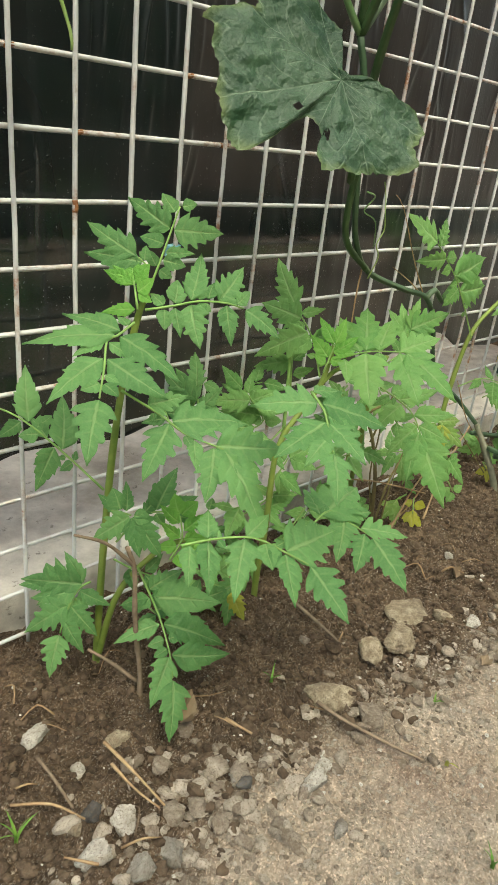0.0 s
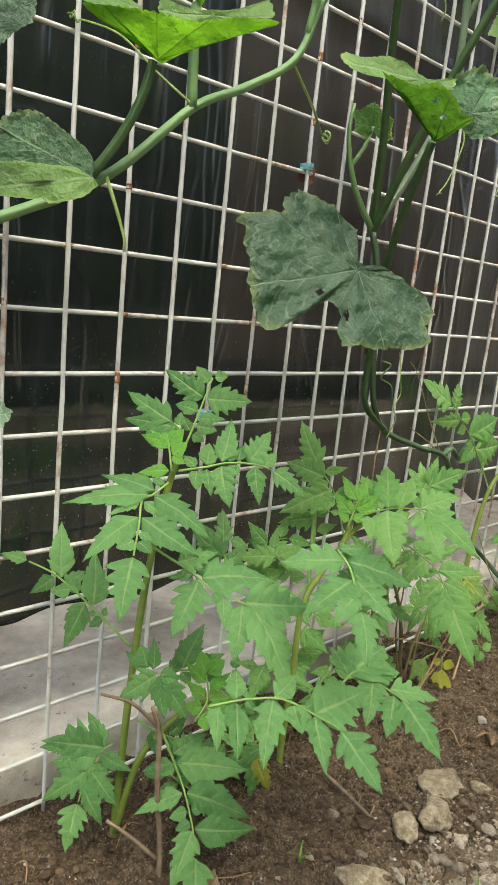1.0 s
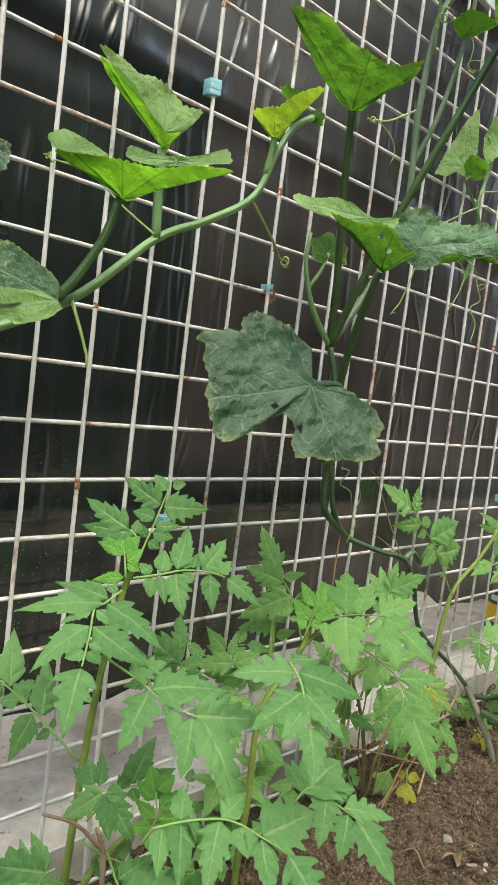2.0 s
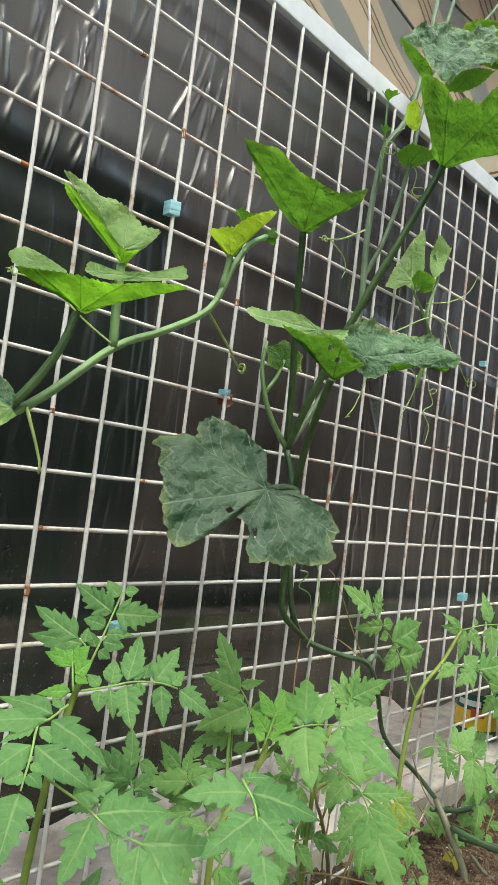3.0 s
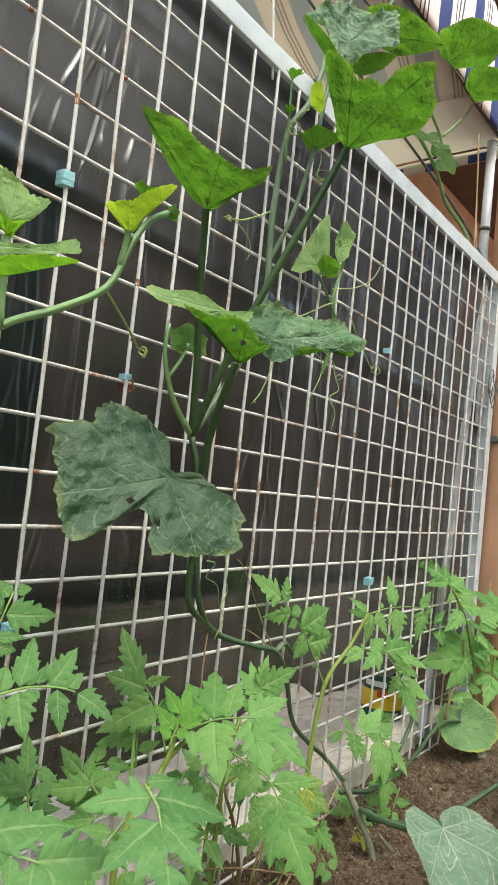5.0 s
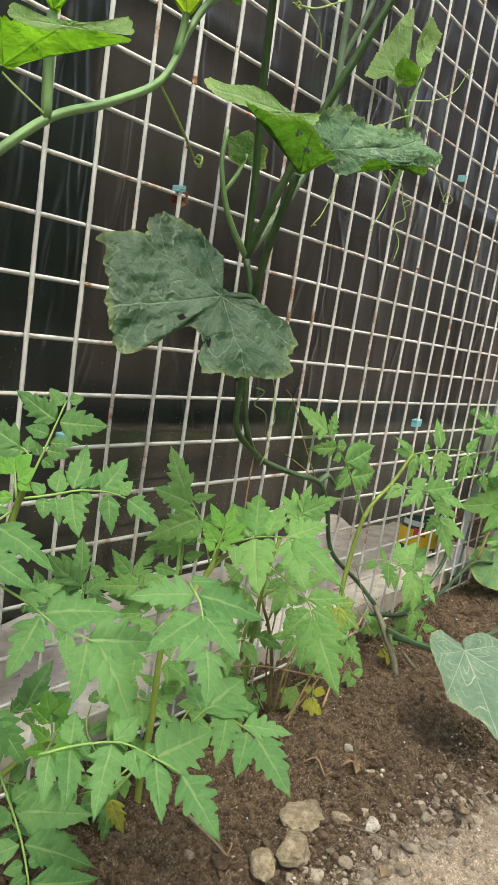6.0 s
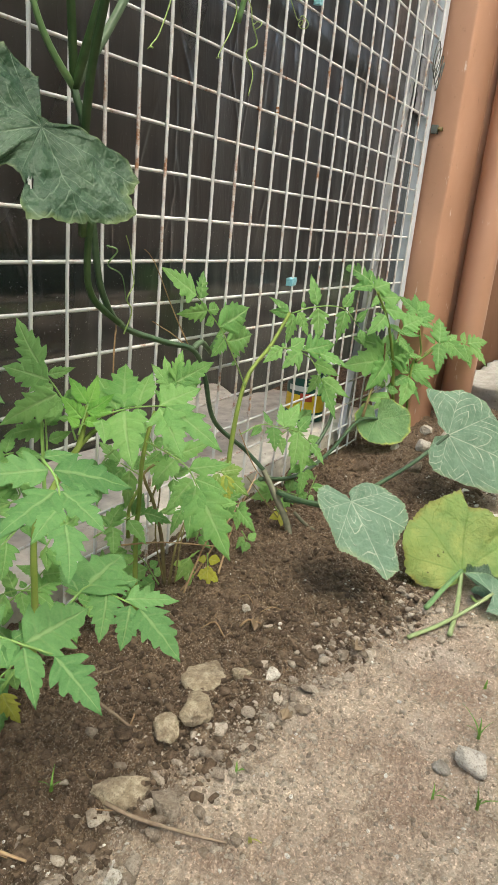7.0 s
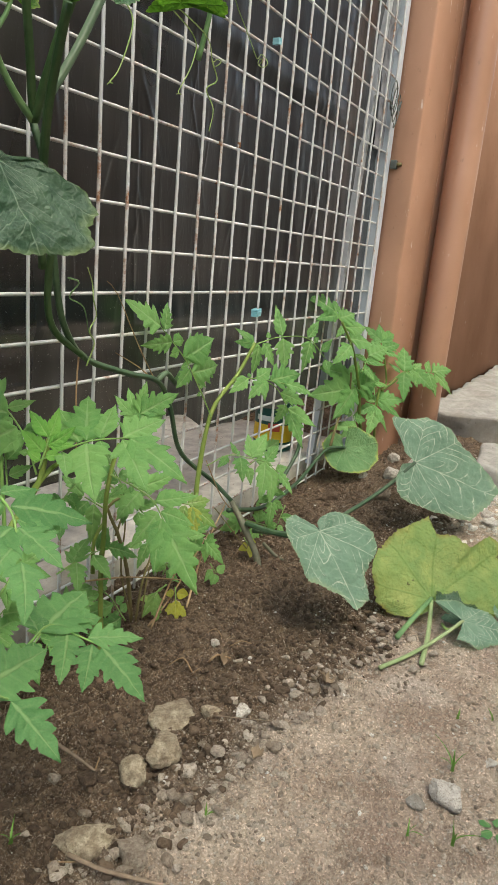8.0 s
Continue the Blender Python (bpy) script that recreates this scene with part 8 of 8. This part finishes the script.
def twig(pts, r, material, label):
    pts = [(x, y, soil_height(x, y) + dz) for x, y, dz in pts]
    bm = bmesh.new()
    tube(bm, pts, r, r * 0.6, 6, 0.006, 0, 0.25)
    ob = part("twig", bm, material, None)
    tagged(ob, label, "twig", "dry twigs on the soil")


DRY, WOODY = "dry straw-coloured stalk lying on the soil", "thin woody twig lying on the soil"
twig([(-0.165, -0.16, 0.016), (-0.162, -0.2, 0.018), (-0.16, -0.234, 0.014)], 0.0017, STRAW, DRY)
twig([(-0.170, -0.178, 0.012), (-0.166, -0.205, 0.014), (-0.163, -0.232, 0.012)], 0.0014, STRAW, DRY)
twig([(-0.212, -0.137, 0.01), (-0.212, -0.165, 0.012), (-0.211, -0.191, 0.008)], 0.0018, BARK, WOODY)
twig([(-0.246, -0.163, 0.01), (-0.225, -0.185, 0.012), (-0.209, -0.204, 0.008)], 0.0013, STRAW, DRY)
twig([(0.017, -0.231, 0.012), (0.02, -0.25, 0.01), (0.022, -0.267, 0.012), (0.042, -0.302, 0.008), (0.052, -0.328, 0.004)], 0.0020, BARK, WOODY)
twig([(0.101, -0.123, 0.006), (0.1, -0.16, 0.008), (0.096, -0.192, 0.004)], 0.0022, BARK, WOODY)
twig([(-0.061, -0.192, 0.006), (-0.053, -0.218, 0.006)], 0.0016, STRAW, DRY)
twig([(0.305, -0.099, 0.02), (0.36, -0.086, 0.04), (0.407, -0.074, 0.06)], 0.0014, STRAW, DRY)
twig([(0.36, -0.114, 0.02), (0.45, -0.08, 0.05), (0.547, -0.056, 0.09)], 0.0014, STRAW, DRY)
twig([(0.306, -0.183, 0.008), (0.313, -0.19, 0.012), (0.321, -0.204, 0.008)], 0.0016, STRAW, DRY)
twig([(-0.22, -0.24, 0.01), (-0.235, -0.22, 0.012)], 0.0012, STRAW, DRY)
twig([(0.22, -0.24, 0.004), (0.26, -0.29, 0.004)], 0.0009, BARK, WOODY)
tw = random.Random(11)
for _ in range(26):
    x, y, a, q = tw.uniform(-0.25, 0.6), tw.uniform(-0.24, -0.03), tw.uniform(0, 6.3), tw.uniform(0.012, 0.04)
    twig([(x, y, 0.005), (x + q * math.cos(a) * 0.5, y + q * math.sin(a) * 0.5, 0.012), (x + q * math.cos(a + 0.3), y + q * math.sin(a + 0.3), 0.005)], tw.uniform(0.0005, 0.0011), tw.choice((STRAW, STRAW, BARK)), DRY)
prop = thing("dead_stick", "dead grey stick stuck upright in the soil beside a tomato", "stick", (-0.11, -0.13, 0.0))
tube_part("shaft", [(-0.117, -0.135, -0.01), (-0.106, -0.125, 0.03), (-0.111, -0.12, 0.097), (-0.114, -0.12, 0.151), (-0.122, -0.12, 0.176)], 0.0028, 0.0018, BARK, prop, "", 9, 0.008, 0, 0.3)
tube_part("branch", [(-0.114, -0.12, 0.155), (-0.14, -0.118, 0.185), (-0.168, -0.118, 0.203)], 0.0018, 0.001, BARK, prop, "", 7, 0.008, 0, 0.3)
tube_part("branch", [(-0.108, -0.122, 0.03), (-0.122, -0.105, 0.045), (-0.138, -0.09, 0.059)], 0.002, 0.0014, BARK, prop, "", 7, 0.008, 0, 0.3)

DEAD = mat_plain("dead_leaf", (0.16, 0.11, 0.065), (0.30, 0.23, 0.15), 90, 0.85, 0.6, 0.002)
for x, y, r, seed in ((-0.098, -0.172, 0.022, 301), (0.2, -0.3, 0.011, 302), (0.31, -0.2, 0.012, 303), (0.36, -0.31, 0.013, 304)):
    scrap = squash_blade("dry_leaf", None, (x, y, soil_height(x, y) + 0.006), (0.2, -0.2, 1), (1, 0.4, 0), scaled(GENERIC, r), DEAD, 62, 40, 0.25, seed, (), "", 1.5, 3.0)
    tagged(scrap, "curled dry brown leaf lying on the soil", "leaf", "dry leaves on the soil")

GRASS = mat_plain("grass_blade", (0.10, 0.22, 0.03), (0.2, 0.34, 0.06), 200, 0.6, 0.1)


def tuft(x, y, n, tall, seed, material=GRASS, label="small tuft of green grass sprouting from the ground"):
    """A few bent grass blades, each tapering to a point."""
    rnd = random.Random(seed)
    ob = thing("grass_tuft", label, "grass", (x, y, soil_height(x, y)), "grass tufts")
    for _ in range(n):
        bm = bmesh.new()
        a, h, w = rnd.uniform(0, 6.3), tall * rnd.uniform(0.6, 1.1), rnd.uniform(0.0011, 0.002)
        d, s = Vector((math.cos(a), math.sin(a), 0)), Vector((-math.sin(a), math.cos(a), 0))
        lean = rnd.uniform(0.2, 0.9)
        prev = None
        for k in range(7):
            q = k / 6
            p = Vector((x, y, soil_height(x, y))) + d * (h * lean * q * q) + Vector((0, 0, h * (q - 0.35 * lean * q * q)))
            e = s * w * (1 - q) ** 0.7
            row = (bm.verts.new(p - e), bm.verts.new(p + Vector((0, 0, -w * 0.4))), bm.verts.new(p + e))
            if prev:
                bm.faces.new((prev[0], prev[1], row[1], row[0]))
                bm.faces.new((prev[1], prev[2], row[2], row[1]))
            prev = row
        part("blade", bm, material, ob)


for k, (x, y, n, h) in enumerate(((0.304, -0.469, 6, 0.035), (0.213, -0.489, 5, 0.03), (0.197, -0.453, 3, 0.018), (0.124, -0.293, 4, 0.014), (0.393, -0.456, 4, 0.014), (0.002, -0.186, 4, 0.02), (-0.252, -0.184, 5, 0.03), (0.013, -0.415, 5, 0.02), (0.26, -0.06, 7, 0.05), (0.29, -0.05, 6, 0.045), (0.42, -0.49, 4, 0.015))):
    tuft(x, y, n, h, 200 + k)
tuft(0.066, -0.342, 2, 0.02, 230, TOMATO_YELLOW, "two yellowed grass blades on the ground")
weed = thing("weed_seedling", "small green weed seedling on sandy ground", "weed", (0.244, -0.519, 0.0))
for k in range(5):
    a = k * 1.26
    squash_blade("leaf", weed, (0.244 + 0.004 * math.cos(a), -0.519 + 0.004 * math.sin(a), 0.008), (0.2 * math.cos(a), 0.2 * math.sin(a), 1), (math.cos(a), math.sin(a), 0.2), [(-60, 0.003), (-30, 0.009), (0, 0.012), (30, 0.009), (60, 0.003)], TOMATO, 80, 84, 0.05, k)
